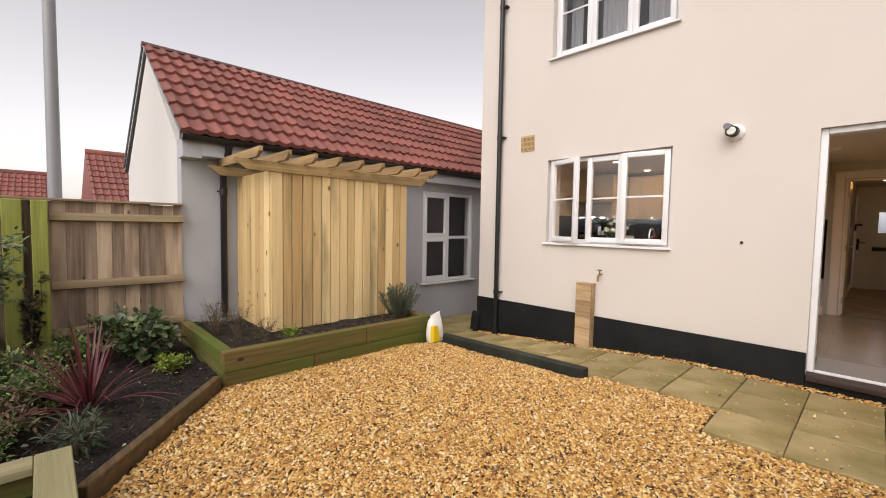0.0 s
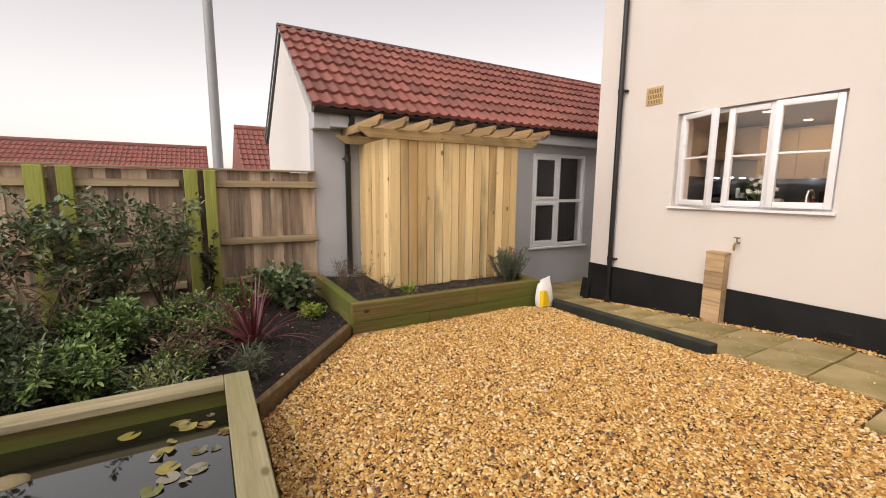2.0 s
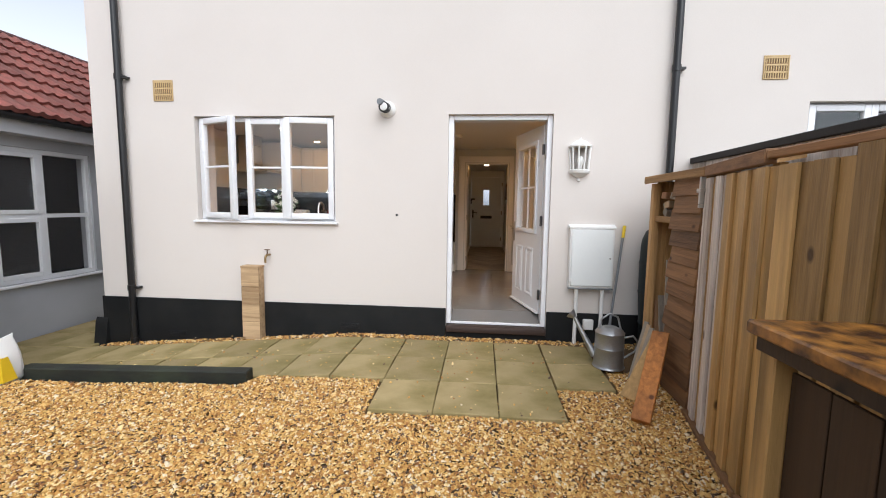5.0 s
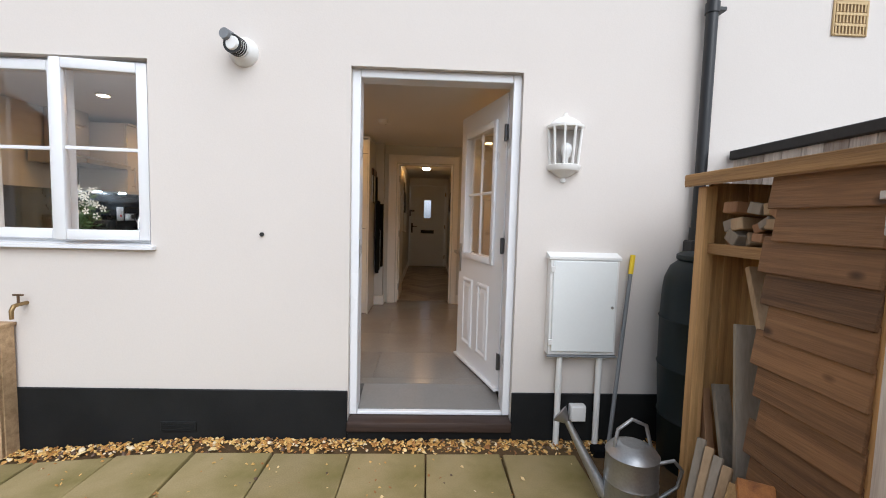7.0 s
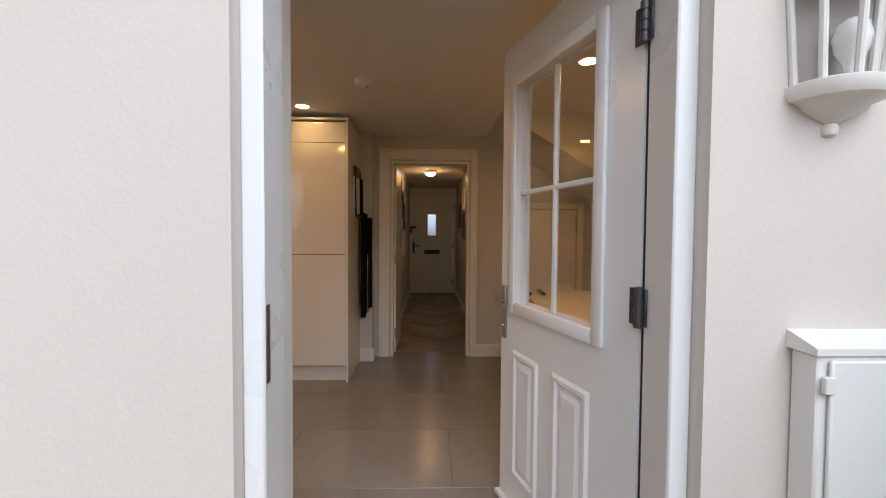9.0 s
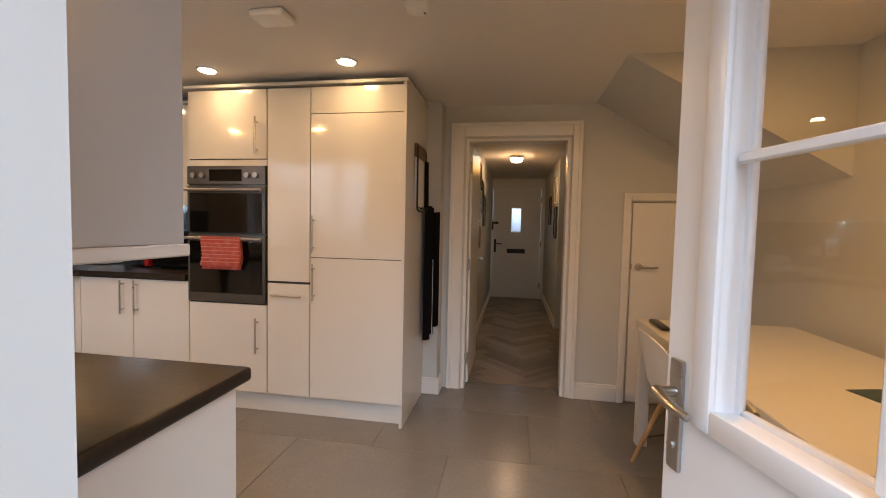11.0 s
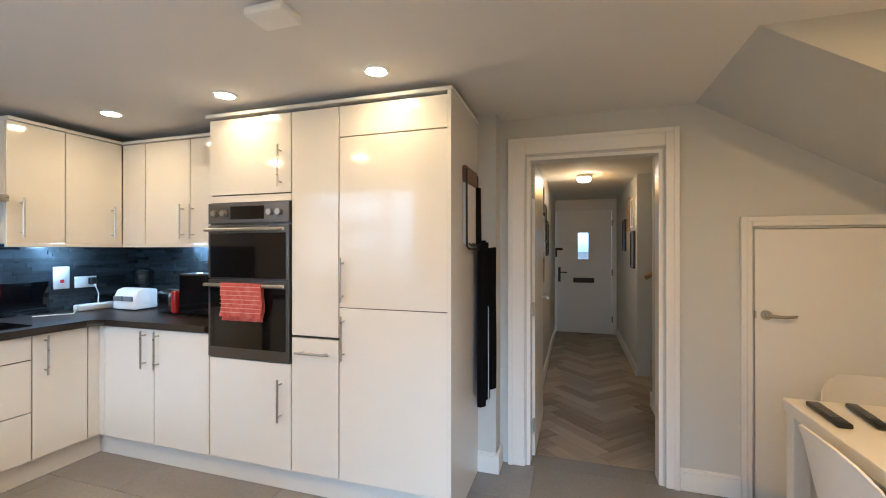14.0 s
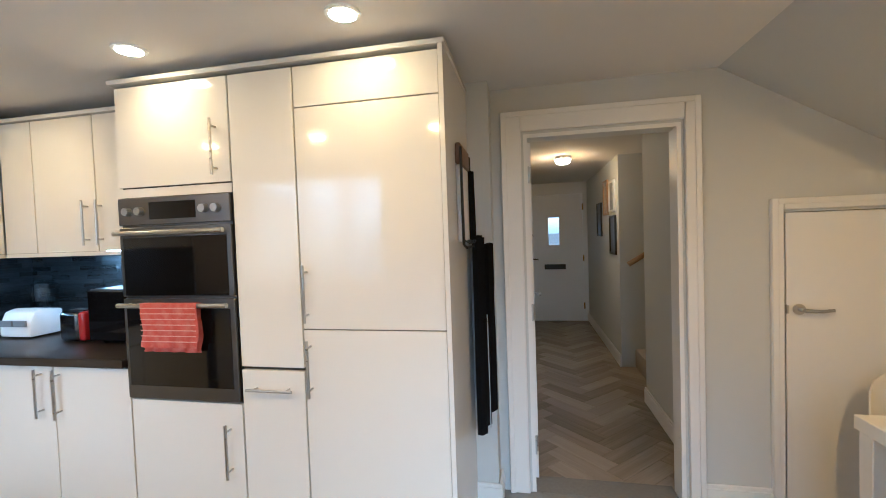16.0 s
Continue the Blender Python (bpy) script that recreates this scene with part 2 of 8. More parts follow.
TIMBER_NEW_Y = wood("new_pine_along_y", (0.16, 0.09, 0.04), (0.44, 0.29, 0.14), 0.75, "y", 26, stain=(0.10, 0.08, 0.04), stain_amount=0.5)
SLEEPER = wood("mossy_sleeper_x", (0.045, 0.034, 0.010), (0.21, 0.14, 0.045), 0.85, "x", 30, stain=(0.085, 0.115, 0.010), stain_amount=0.85, stain_from=0.40, stain_to=0.60)
SLEEPER_Y = wood("mossy_sleeper_y", (0.05, 0.045, 0.010), (0.20, 0.15, 0.045), 0.85, "y", 30, stain=(0.085, 0.12, 0.012), stain_amount=0.9, stain_from=0.40, stain_to=0.6)
EDGING = wood("weathered_edging", (0.045, 0.03, 0.016), (0.17, 0.105, 0.045), 0.85, "y", 26, stain=(0.06, 0.06, 0.02), stain_amount=0.5)
DARK_SLEEPER = mat("damp_dark_sleeper", (0.012, 0.014, 0.010), 0.7, var=0.5, scale=6, grain=60, bump=0.4, stain=(0.045, 0.06, 0.03), stain_scale=4, stretch=(1, 0.2, 1))
FENCE = wood("weathered_fence_board", (0.085, 0.05, 0.036), (0.68, 0.52, 0.37), 0.85, "z", 34, stain=(0.10, 0.066, 0.048), stain_amount=0.7, pieces=0.85, stain_from=0.50, stain_to=0.66, figure=0.8)
FENCE_X = wood("weathered_fence_rail", (0.16, 0.11, 0.06), (0.40, 0.31, 0.19), 0.85, "x", 13, stain=(0.22, 0.21, 0.08), stain_amount=0.6)
POST_GREEN = wood("algae_green_post", (0.16, 0.17, 0.03), (0.36, 0.38, 0.09), 0.9, "z", 24, stain=(0.22, 0.26, 0.04), stain_amount=0.6, knots=False)
BROWN_BOARD = wood("brown_stained_board", (0.10, 0.052, 0.014), (0.66, 0.41, 0.155), 0.55, "z", 34, stain=(0.05, 0.028, 0.010), stain_amount=0.7, pieces=0.55, bump=0.5, stain_from=0.50, stain_to=0.70, figure=0.6)
BROWN_X = wood("brown_stained_rail", (0.07, 0.032, 0.014), (0.32, 0.165, 0.07), 0.7, "x", 30, stain=(0.04, 0.022, 0.012), stain_amount=0.5, pieces=0.4, bump=0.5)
PALE_BOARD = wood("bleached_board", (0.24, 0.18, 0.14), (0.80, 0.73, 0.66), 0.85, "z", 36, stain=(0.12, 0.08, 0.055), stain_amount=0.6, pieces=0.2, figure=0.8)
ORANGE_BOARD = wood("orange_plank", (0.20, 0.06, 0.012), (0.62, 0.24, 0.05), 0.5, "z", 30, stain=(0.06, 0.025, 0.01), stain_amount=0.6)
OLD_TOP = mat("peeling_varnish_top", (0.045, 0.018, 0.010), 0.35, var=0.5, scale=9, grain=60, bump=0.35, stain=(0.50, 0.22, 0.04), stain_scale=14, stain_amount=1.0, stretch=(0.4, 1.5, 1))
POND_RAIL = wood("pond_rail_grey_green", (0.20, 0.17, 0.095), (0.50, 0.43, 0.27), 0.85, "x", 36, stain=(0.20, 0.20, 0.08), stain_amount=0.6)
POND_RAIL_Y = wood("pond_rail_grey_green_y", (0.20, 0.17, 0.095), (0.50, 0.43, 0.27), 0.85, "y", 36, stain=(0.20, 0.20, 0.08), stain_amount=0.6)
SLAB = mat("mossy_paving_slab", (0.36, 0.28, 0.135), 0.82, var=0.18, scale=4, grain=120, bump=0.4, pieces=0.2, stain=(0.15, 0.125, 0.026), stain_scale=2.6, stain_amount=0.85)
SOIL = mat("dark_garden_soil", (0.022, 0.017, 0.013), 0.95, var=0.5, scale=20, grain=120, bump=1.0, depth=0.03)
GROUND = mat("garden_ground", (0.10, 0.085, 0.06), 0.95, var=0.3, scale=1, grain=30, bump=0.5)
GRAVEL_BASE = mat("gravel_bed_sand", (0.10, 0.058, 0.022), 0.95, var=0.5, scale=30, grain=150, bump=0.8)
GRAVEL = speckled("golden_gravel", [(0, (0.54, 0.285, 0.07)), (0.2, (0.70, 0.44, 0.14)), (0.4, (0.42, 0.20, 0.045)), (0.55, (0.80, 0.60, 0.29)),
                                    (0.68, (0.30, 0.125, 0.03)), (0.78, (0.11, 0.062, 0.035)), (0.85, (0.60, 0.36, 0.10)), (0.94, (0.76, 0.64, 0.44))], 0.5)
WALL = mat("pale_grey_wall_paint", (0.575, 0.58, 0.56), 0.75, var=0.025, scale=2, grain=200, bump=0.06)
CEILING = mat("white_ceiling_paint", (0.74, 0.72, 0.69), 0.85, var=0.02, scale=2, grain=200, bump=0.05)
GLOSS = mat("cream_gloss_door", (0.74, 0.72, 0.67), 0.10, var=0.004, scale=2, grain=10, bump=0.0, coat=0.6)
# Darker, cooler panel colour, used only on the wall cupboard by the door.
CAB_SIDE_DARKER = mat("darker_side_panel", (0.47, 0.475, 0.48), 0.3, var=0.006, scale=2, grain=20, bump=0.0)
CAB_SIDE = mat("cabinet_side_panel", (0.70, 0.69, 0.66), 0.25, var=0.006, scale=2, grain=20, bump=0.0)
GAP = mat("shadow_gap", (0.03, 0.028, 0.025), 0.7, var=0.1, bump=0.0)
WORKTOP = mat("dark_worktop", (0.024, 0.018, 0.014), 0.33, var=0.5, scale=4, grain=80, bump=0.06, stretch=(1, 0.15, 1))
SPLASH = mat("slate_splashback", (0.026, 0.031, 0.035), 0.24, var=0.6, scale=5, grain=60, bump=0.2, stretch=(0.3, 0.3, 4), pieces=0.4)
STEEL = mat("brushed_steel", (0.50, 0.49, 0.47), 0.28, 1.0, var=0.06, scale=4, grain=200, bump=0.03, stretch=(1, 1, 20))
CHROME = mat("polished_chrome", (0.62, 0.62, 0.62), 0.1, 1.0, var=0.03, bump=0.0)
GALV = mat("galvanised_steel", (0.42, 0.43, 0.44), 0.42, 0.9, var=0.2, scale=18, grain=90, bump=0.05, stain=(0.30, 0.30, 0.31), stain_scale=9)
BLACKGLASS = mat("black_oven_glass", (0.004, 0.004, 0.005), 0.05, var=0.1, bump=0.0)
IRON = mat("black_iron", (0.012, 0.012, 0.012), 0.5, var=0.2, bump=0.1)
BRASS = mat("aged_brass", (0.30, 0.20, 0.09), 0.4, 0.8, var=0.2, bump=0.05)
BUFF = mat("buff_plastic_vent", (0.56, 0.40, 0.20), 0.6, var=0.06, bump=0.05)
FLOOR_TILE = mat("grey_porcelain_tile", (0.235, 0.222, 0.205), 0.22, var=0.16, scale=3.5, grain=50, bump=0.0, pieces=0.06, stain=(0.17, 0.16, 0.148), stain_scale=2.2, stain_amount=0.6)
GROUT = mat("grout", (0.18, 0.17, 0.155), 0.85, var=0.1)
CARPET = mat("beige_carpet", (0.36, 0.31, 0.25), 0.95, var=0.12, grain=300, bump=0.5)
GREEN_PLASTIC = mat("dark_green_plastic", (0.005, 0.012, 0.014), 0.5, var=0.2, scale=4, bump=0.05, spec=0.3)
WHITE_PLASTIC = mat("white_plastic", (0.80, 0.80, 0.78), 0.35, var=0.02, bump=0.02)
YELLOW = mat("yellow_plastic", (0.78, 0.55, 0.02), 0.4, var=0.05, bump=0.02)
GREY_POLE = mat("grey_painted_steel", (0.19, 0.20, 0.21), 0.5, 0.0, var=0.08, scale=4, grain=60, bump=0.05)
BEECH = wood("beech_leg", (0.40, 0.24, 0.11), (0.56, 0.37, 0.19), 0.5, "z", 20, knots=False)
HANDRAIL = wood("oak_handrail", (0.16, 0.09, 0.04), (0.28, 0.17, 0.08), 0.45, "y", 20, knots=False)
RED_CLOTH = mat("red_striped_tea_towel", (0.46, 0.075, 0.055), 0.95, var=0.2, scale=8, grain=260, bump=0.5, stain=(0.55, 0.24, 0.20), stain_scale=30, stain_amount=0.5)
BLACK_CLOTH = mat("black_nylon", (0.006, 0.006, 0.007), 0.9, var=0.3, scale=14, grain=90, bump=0.4, spec=0.1)

# ---- building blocks ----


def bx(bm, x0, y0, z0, x1, y1, z1, bevel=0.0, seg=1):
    x0, x1, y0, y1, z0, z1 = min(x0, x1), max(x0, x1), min(y0, y1), max(y0, y1), min(z0, z1), max(z0, z1)
    v = [bm.verts.new(p) for p in ((x0, y0, z0), (x1, y0, z0), (x1, y1, z0), (x0, y1, z0), (x0, y0, z1), (x1, y0, z1), (x1, y1, z1), (x0, y1, z1))]
    f = [bm.faces.new([v[i] for i in q]) for q in ((0, 3, 2, 1), (4, 5, 6, 7), (0, 1, 5, 4), (1, 2, 6, 5), (2, 3, 7, 6), (3, 0, 4, 7))]
    if bevel:
        edges = list({e for q in f for e in q.edges})
        r = bmesh.ops.bevel(bm, geom=edges, offset=bevel, segments=seg, profile=0.5, affect="EDGES")
        return list({w for q in r["faces"] for w in q.verts} | {w for w in v if w.is_valid})
    return v


def turned(bm, verts, m):
    bmesh.ops.transform(bm, matrix=m, verts=[v for v in verts if v.is_valid])


def tube(bm, pts, radii, seg=12, caps=True):
    pts = [Vector(p) for p in pts]
    if isinstance(radii, (int, float)):
        radii = [radii] * len(pts)
    rings = []
    for i, p in enumerate(pts):
        d = (pts[min(i + 1, len(pts) - 1)] - pts[max(i - 1, 0)]).normalized()
        a = d.orthogonal().normalized() if not rings else (side - d * side.dot(d)).normalized()
        side = a
        b = d.cross(a)
        rings.append([bm.verts.new(p + radii[i] * (math.cos(t) * a + math.sin(t) * b)) for t in (2 * math.pi * k / seg for k in range(seg))])
    for r, s in zip(rings, rings[1:]):
        for k in range(seg):
            bm.faces.new((r[k], r[(k + 1) % seg], s[(k + 1) % seg], s[k]))
    if caps:
        bm.faces.new(rings[0][::-1])
        bm.faces.new(rings[-1])
    return [v for r in rings for v in r]


def lathe(bm, profile, seg=24, at=(0, 0, 0), half=False):
    rings = []
    n = seg
    for r, z in profile:
        rings.append([bm.verts.new((at[0] + r * math.cos(2 * math.pi * k / n), at[1] + r * math.sin(2 * math.pi * k / n), at[2] + z)) for k in range(n)])
    for a, b in zip(rings, rings[1:]):
        for k in range(n):
            bm.faces.new((a[k], a[(k + 1) % n], b[(k + 1) % n], b[k]))
    bm.faces.new(rings[0][::-1])
    bm.faces.new(rings[-1])
    return [v for r in rings for v in r]


def prism(bm, poly, axis, a, b):
    """A polygon in the plane across the axis, drawn out from a to b. poly: (y, z), (x, z) or (x, y) pairs."""
    def at(p, t):
        return {"x": (t, p[0], p[1]), "y": (p[0], t, p[1]), "z": (p[0], p[1], t)}[axis]
    lo, hi = [bm.verts.new(at(p, a)) for p in poly], [bm.verts.new(at(p, b)) for p in poly]
    n = len(poly)
    bm.faces.new(lo[::-1])
    bm.faces.new(hi)
    for k in range(n):
        bm.faces.new((lo[k], lo[(k + 1) % n], hi[(k + 1) % n], hi[k]))
    return lo + hi


def finish(name, bm, material, smooth=False):
    bmesh.ops.recalc_face_normals(bm, faces=bm.faces)
    me = bpy.data.meshes.new(name)
    bm.to_mesh(me)
    bm.free()
    me.materials.append(material)
    if smooth:
        for p in me.polygons:
            p.use_smooth = True
    return me


def rounded(me, angle=40):
    for p in me.polygons:
        p.use_smooth = True
    me.set_sharp_from_angle(angle=radians(angle))
    return me


def under(ob, parent):
    ob.parent = parent
    at = parent.matrix_basis.copy()
    if parent.parent:
        at = parent.parent.matrix_basis @ parent.matrix_parent_inverse @ at
    ob.matrix_parent_inverse = at.inverted()
    return ob


def part(name, bm, material, parent=None, label="", smooth=False):
    me = finish(name, bm, material)
    if smooth:
        rounded(me)
    ob = new(name, me)
    if parent:
        under(ob, parent)
    return tagged(ob, label)


def thing(name, at, label, category, group=""):
    ob = new(name)
    ob.empty_display_size = 0.1
    ob.matrix_basis = Matrix.Translation(at)
    return tagged(ob, label, category, group)


def setting(name, bm, material, label="", category=""):
    return tagged(part(name, bm, material), label, category, kind="structure")


def box_part(name, c, material, parent=None, bevel=0.0, label="", seg=1):
    bm = bmesh.new()
    bx(bm, *c, bevel, seg)
    return part(name, bm, material, parent, label, bevel > 0)


def single(name, bm, material, label, category, group="", smooth=False):
    return tagged(part(name, bm, material, None, "", smooth), label, category, group)


def pierced(bm, axis, a0, a1, us, vs, holes):
    """A wall across the axis from a0 to a1, over us = (u0, u1), vs = (v0, v1), with real openings (u0, v0, u1, v1)."""
    U = sorted({*us, *[h[0] for h in holes], *[h[2] for h in holes]})
    W = sorted({*vs, *[h[1] for h in holes], *[h[3] for h in holes]})
    def solid(i, j):
        if not (0 <= i < len(U) - 1 and 0 <= j < len(W) - 1):
            return False
        u, w = (U[i] + U[i + 1]) / 2, (W[j] + W[j + 1]) / 2
        return not any(h[0] < u < h[2] and h[1] < w < h[3] for h in holes)
    cache = {}
    def v(a, u, w):
        k = (a, u, w)
        if k not in cache:
            cache[k] = bm.verts.new({"x": (a, u, w), "y": (u, a, w), "z": (u, w, a)}[axis])
        return cache[k]
    for i in range(len(U) - 1):
        for j in range(len(W) - 1):
            if not solid(i, j):
                continue
            u0, u1, w0, w1 = U[i], U[i + 1], W[j], W[j + 1]
            for a in (a0, a1):
                bm.faces.new([v(a, u0, w0), v(a, u1, w0), v(a, u1, w1), v(a, u0, w1)])
            for di, dj, p, q in ((-1, 0, (u0, w0), (u0, w1)), (1, 0, (u1, w0), (u1, w1)), (0, -1, (u0, w0), (u1, w0)), (0, 1, (u0, w1), (u1, w1))):
                if not solid(i + di, j + dj):
                    bm.faces.new([v(a0, *p), v(a0, *q), v(a1, *q), v(a1, *p)])


def wall(name, axis, a0, a1, us, vs, holes=(), material=None, label=""):
    bm = bmesh.new()
    pierced(bm, axis, a0, a1, us, vs, holes)
    return setting(name, bm, material, label)


def grass_z(y):
    """The height of the path beside the house: level by the door, falling towards the passage."""
    return 0.02 - 0.083 * max(0.0, y - 1.5)

# ---- large structure: the house ----
WX, WI = 4.86, 5.20          # outer and inner face of the garden wall
DOOR = (-0.505, -0.35, 0.55, 2.32)
KWIN = (1.755, 1.20, 3.32, 2.315)
UWIN = (1.755, 3.66, 3.30, 4.78)
NWIN = (-4.05, 1.25, -2.87, 2.42)
wall("wall_garden_side", "x", WX, WI, (-7.0, 4.52), (-0.4, 5.6), [DOOR, KWIN, UWIN, NWIN], RENDER, "smooth cream rendered house wall")
wall("wall_house_north", "y", 4.20, 4.52, (WI, 13.2), (-0.4, 5.6), [], RENDER, "cream rendered side wall of the house")
wall("wall_house_south", "y", -7.0, -6.7, (WI, 13.2), (-0.4, 5.6), [], RENDER, "far side wall of the neighbouring house")
wall("wall_house_front", "x", 12.9, 13.2, (-6.7, 4.20), (-0.4, 5.6), [(-0.42, 0.21, 0.52, 2.24)], RENDER, "street side wall of the house")
wall("wall_party", "y", -1.72, -1.50, (WI, 12.9), (-0.4, 5.6), [], WALL, "pale grey painted party wall")
wall("wall_upper_room", "x", 8.0, 8.1, (-1.50, 4.20), (2.75, 5.6), [], WALL, "wall of the room upstairs")
bm = bmesh.new()
prism(bm, [(4.45, 5.52), (9.03, 8.6), (13.6, 5.52), (13.6, 5.62), (9.03, 8.75), (4.45, 5.62)], "y", -7.2, 4.72)
setting("roof_house", bm, TILE_RED, "red tiled roof of the house")
bm = bmesh.new()
bx(bm, WI, -6.7, 5.5, 12.9, 4.2, 5.55)
setting("ceiling_upstairs", bm, CEILING)

# black plinth with air bricks
for y0, y1 in ((0.55, 4.535), (-7.0, -0.505)):
    bm = bmesh.new()
    bx(bm, 4.842, y0, -0.38, 4.8595, y1, 0.30, 0.004)
    setting("plinth", bm, PLINTH, "black painted plinth along the foot of the wall")
bm = bmesh.new()
bx(bm, 4.843, 4.52, -0.38, 8.0, 4.537, 0.30, 0.004)
setting("plinth", bm, PLINTH, "black painted plinth round the corner")
bm = bmesh.new()
prism(bm, [(4.77, -0.33), (4.84, -0.33), (4.842, 0.05), (4.82, 0.0)], "y", 4.47, 4.62)
setting("plinth", bm, PLINTH, "flared black foot at the plinth's corner")

# kitchen floor, ceilings, inner walls
bm = bmesh.new()
bx(bm, WI, -1.50, 0.02, 8.15, 4.20, FLOOR_Z - 0.005)
KFLOOR = setting("floor_kitchen", bm, GROUT, "grey porcelain tiled kitchen floor", "floor")
bm = bmesh.new()
bx(bm, WI, -1.50, CEIL_Z, 8.09, 4.20, 2.72)
setting("ceiling_kitchen", bm, CEILING, "white painted kitchen ceiling", "ceiling")
bm = bmesh.new()
bx(bm, 8.21, -2.6, CEIL_Z - 0.01, 12.9, 0.53, 2.72)
setting("ceiling_hall", bm, CEILING, "white painted hall ceiling", "ceiling")
bm = bmesh.new()
bx(bm, 8.152, -2.6, 0.02, 12.9, 0.53, FLOOR_Z - 0.005)
HFLOOR = setting("floor_hall", bm, GROUT, "pale oak herringbone hall floor", "floor")
HD = (-0.27, 0.10, 0.50, 2.152)
CD = (-1.35, 0.10, -0.715, 1.685)
wall("wall_kitchen_hall", "x", 8.09, 8.21, (-1.50, 4.20), (0.1, 2.73), [HD, CD], WALL, "pale grey painted kitchen wall")
wall("wall_hall_left", "y", 0.53, 0.65, (8.21, 12.9), (0.1, 2.73), [], WALL, "pale painted hall wall")
wall("wall_hall_right", "y", -0.53, -0.43, (10.35, 12.9), (0.1, 2.73), [], WALL, "pale painted hall wall beside the stairs")
wall("wall_stair_end", "x", 10.35, 10.45, (-2.6, -0.53), (0.1, 2.73), [], WALL, "pale painted wall along the stairs")
wall("wall_stair_near", "x", 9.33, 9.43, (-2.6, -0.53), (0.1, 2.40), [], WALL, "wall closing the staircase")
wall("wall_hall_near", "y", -0.55, -0.43, (8.21, 9.43), (0.1, 2.40), [], WALL, "short hall wall by the kitchen door")
wall("wall_stair_back", "y", -2.7, -2.6, (9.33, 10.45), (0.1, 2.73), [], WALL, "wall at the top of the stairs")
bm = bmesh.new()
bx(bm, 7.94, 0.67, FLOOR_Z, 8.09, 0.79, CEIL_Z)
setting("wall_nib", bm, WALL, "short boxed wall nib beside the tall cupboard")
bm = bmesh.new()
prism(bm, [(-0.42, 2.41), (-1.50, 1.765), (-1.50, 2.41)], "x", 7.24, 8.089)
setting("wall_stair_bulkhead", bm, WALL, "sloping grey bulkhead under the stairs")


def skirting(c, horizontal):
    """c: x0, y0, x1, y1 of the strip's foot; the top edge is moulded."""
    bm = bmesh.new()
    x0, y0, x1, y1 = c
    bx(bm, x0, y0, FLOOR_Z, x1, y1, FLOOR_Z + 0.105, 0.002)
    if horizontal == "x":
        ym, d = (y0 + y1) / 2, abs(y1 - y0)
        bx(bm, x0, y0 + d * 0.15, FLOOR_Z + 0.105, x1, y1 - d * 0.15, FLOOR_Z + 0.125, 0.003)
    else:
        d = abs(x1 - x0)
        bx(bm, x0 + d * 0.15, y0, FLOOR_Z + 0.105, x1 - d * 0.15, y1, FLOOR_Z + 0.125, 0.003)
    return setting("baseboard", bm, WHITE, "white moulded skirting board")


skirting((8.070, -0.65, 8.089, -0.355), "y")
skirting((8.070, -1.49, 8.089, -1.42), "y")
skirting((7.921, 0.65, 7.939, 0.785), "y")
skirting((7.94, 0.651, 8.07, 0.669), "x")
skirting((8.25, 0.511, 12.85, 0.529), "x")
skirting((10.33, -0.429, 12.85, -0.411), "x")
skirting((8.25, -0.429, 9.43, -0.411), "x")
skirting((5.25, -1.499, 7.9, -1.481), "x")


def architrave(name, x, y0, y1, z1, w=0.085, t=0.022, right=None):
    """A door surround on the kitchen side of the wall at x: two legs and a head, with a step in the moulding."""
    bm = bmesh.new()
    r = right or w
    for a, b in ((y0 - r, y0 - 0.012), (y1 + 0.012, y1 + w)):
        bx(bm, x - t, a, FLOOR_Z, x, b, z1 + w, 0.004)
    bx(bm, x - t, y0 - 0.012, z1 + 0.012, x, y1 + 0.012, z1 + w, 0.004)
    bx(bm, x - t - 0.006, y0 - r + 0.001, FLOOR_Z, x - t, y0 - r + 0.028, z1 + w - 0.001, 0.002)
    bx(bm, x - t - 0.006, y1 + w - 0.028, FLOOR_Z, x - t, y1 + w - 0.001, z1 + w - 0.001, 0.002)
    bx(bm, x - t - 0.006, y0 - r + 0.028, z1 + w - 0.028, x - t, y1 + w - 0.028, z1 + w - 0.001, 0.002)
    return tagged(part(name, bm, WHITE, None, "white painted moulded door surround", True), kind="structure")


architrave("trim_hall_door", 8.089, HD[0], HD[2], HD[3], 0.118, right=0.084)
architrave("trim_cupboard_door", 8.089, CD[0], CD[2], CD[3], 0.065)
bm = bmesh.new()
for y0, y1 in ((HD[0], HD[0] + 0.02), (HD[2] - 0.02, HD[2])):
    bx(bm, 8.091, y0, FLOOR_Z, 8.209, y1, HD[3])
bx(bm, 8.091, HD[0] + 0.02, HD[3] - 0.02, 8.209, HD[2] - 0.02, HD[3])
setting("trim_hall_door_lining", bm, WHITE, "white painted door lining")

# ---- ground, path, gravel ----
bm = bmesh.new()
bmesh.ops.create_grid(bm, x_segments=40, y_segments=40, size=400)
for v in bm.verts:
    v.co.z = -0.42
setting("ground", bm, GROUND, "bare ground reaching to the horizon", "ground")
bm = bmesh.new()
poly = [(-4.5, -1.6), (3.14, -1.6), (4.85, -1.6), (4.85, 0.0), (4.62, 0.0), (3.62, 0.0), (3.60, 1.9), (3.40, 2.0), (3.26, 3.80), (2.9, 3.95), (0.95, 3.98), (-0.03, 2.74), (-0.03, 1.2), (-4.5, 1.2)]
prism(bm, poly, "z", -0.40, -0.012)
setting("gravel_bed", bm, GRAVEL_BASE, "sandy bed under the gravel", "gravel")
bm = bmesh.new()
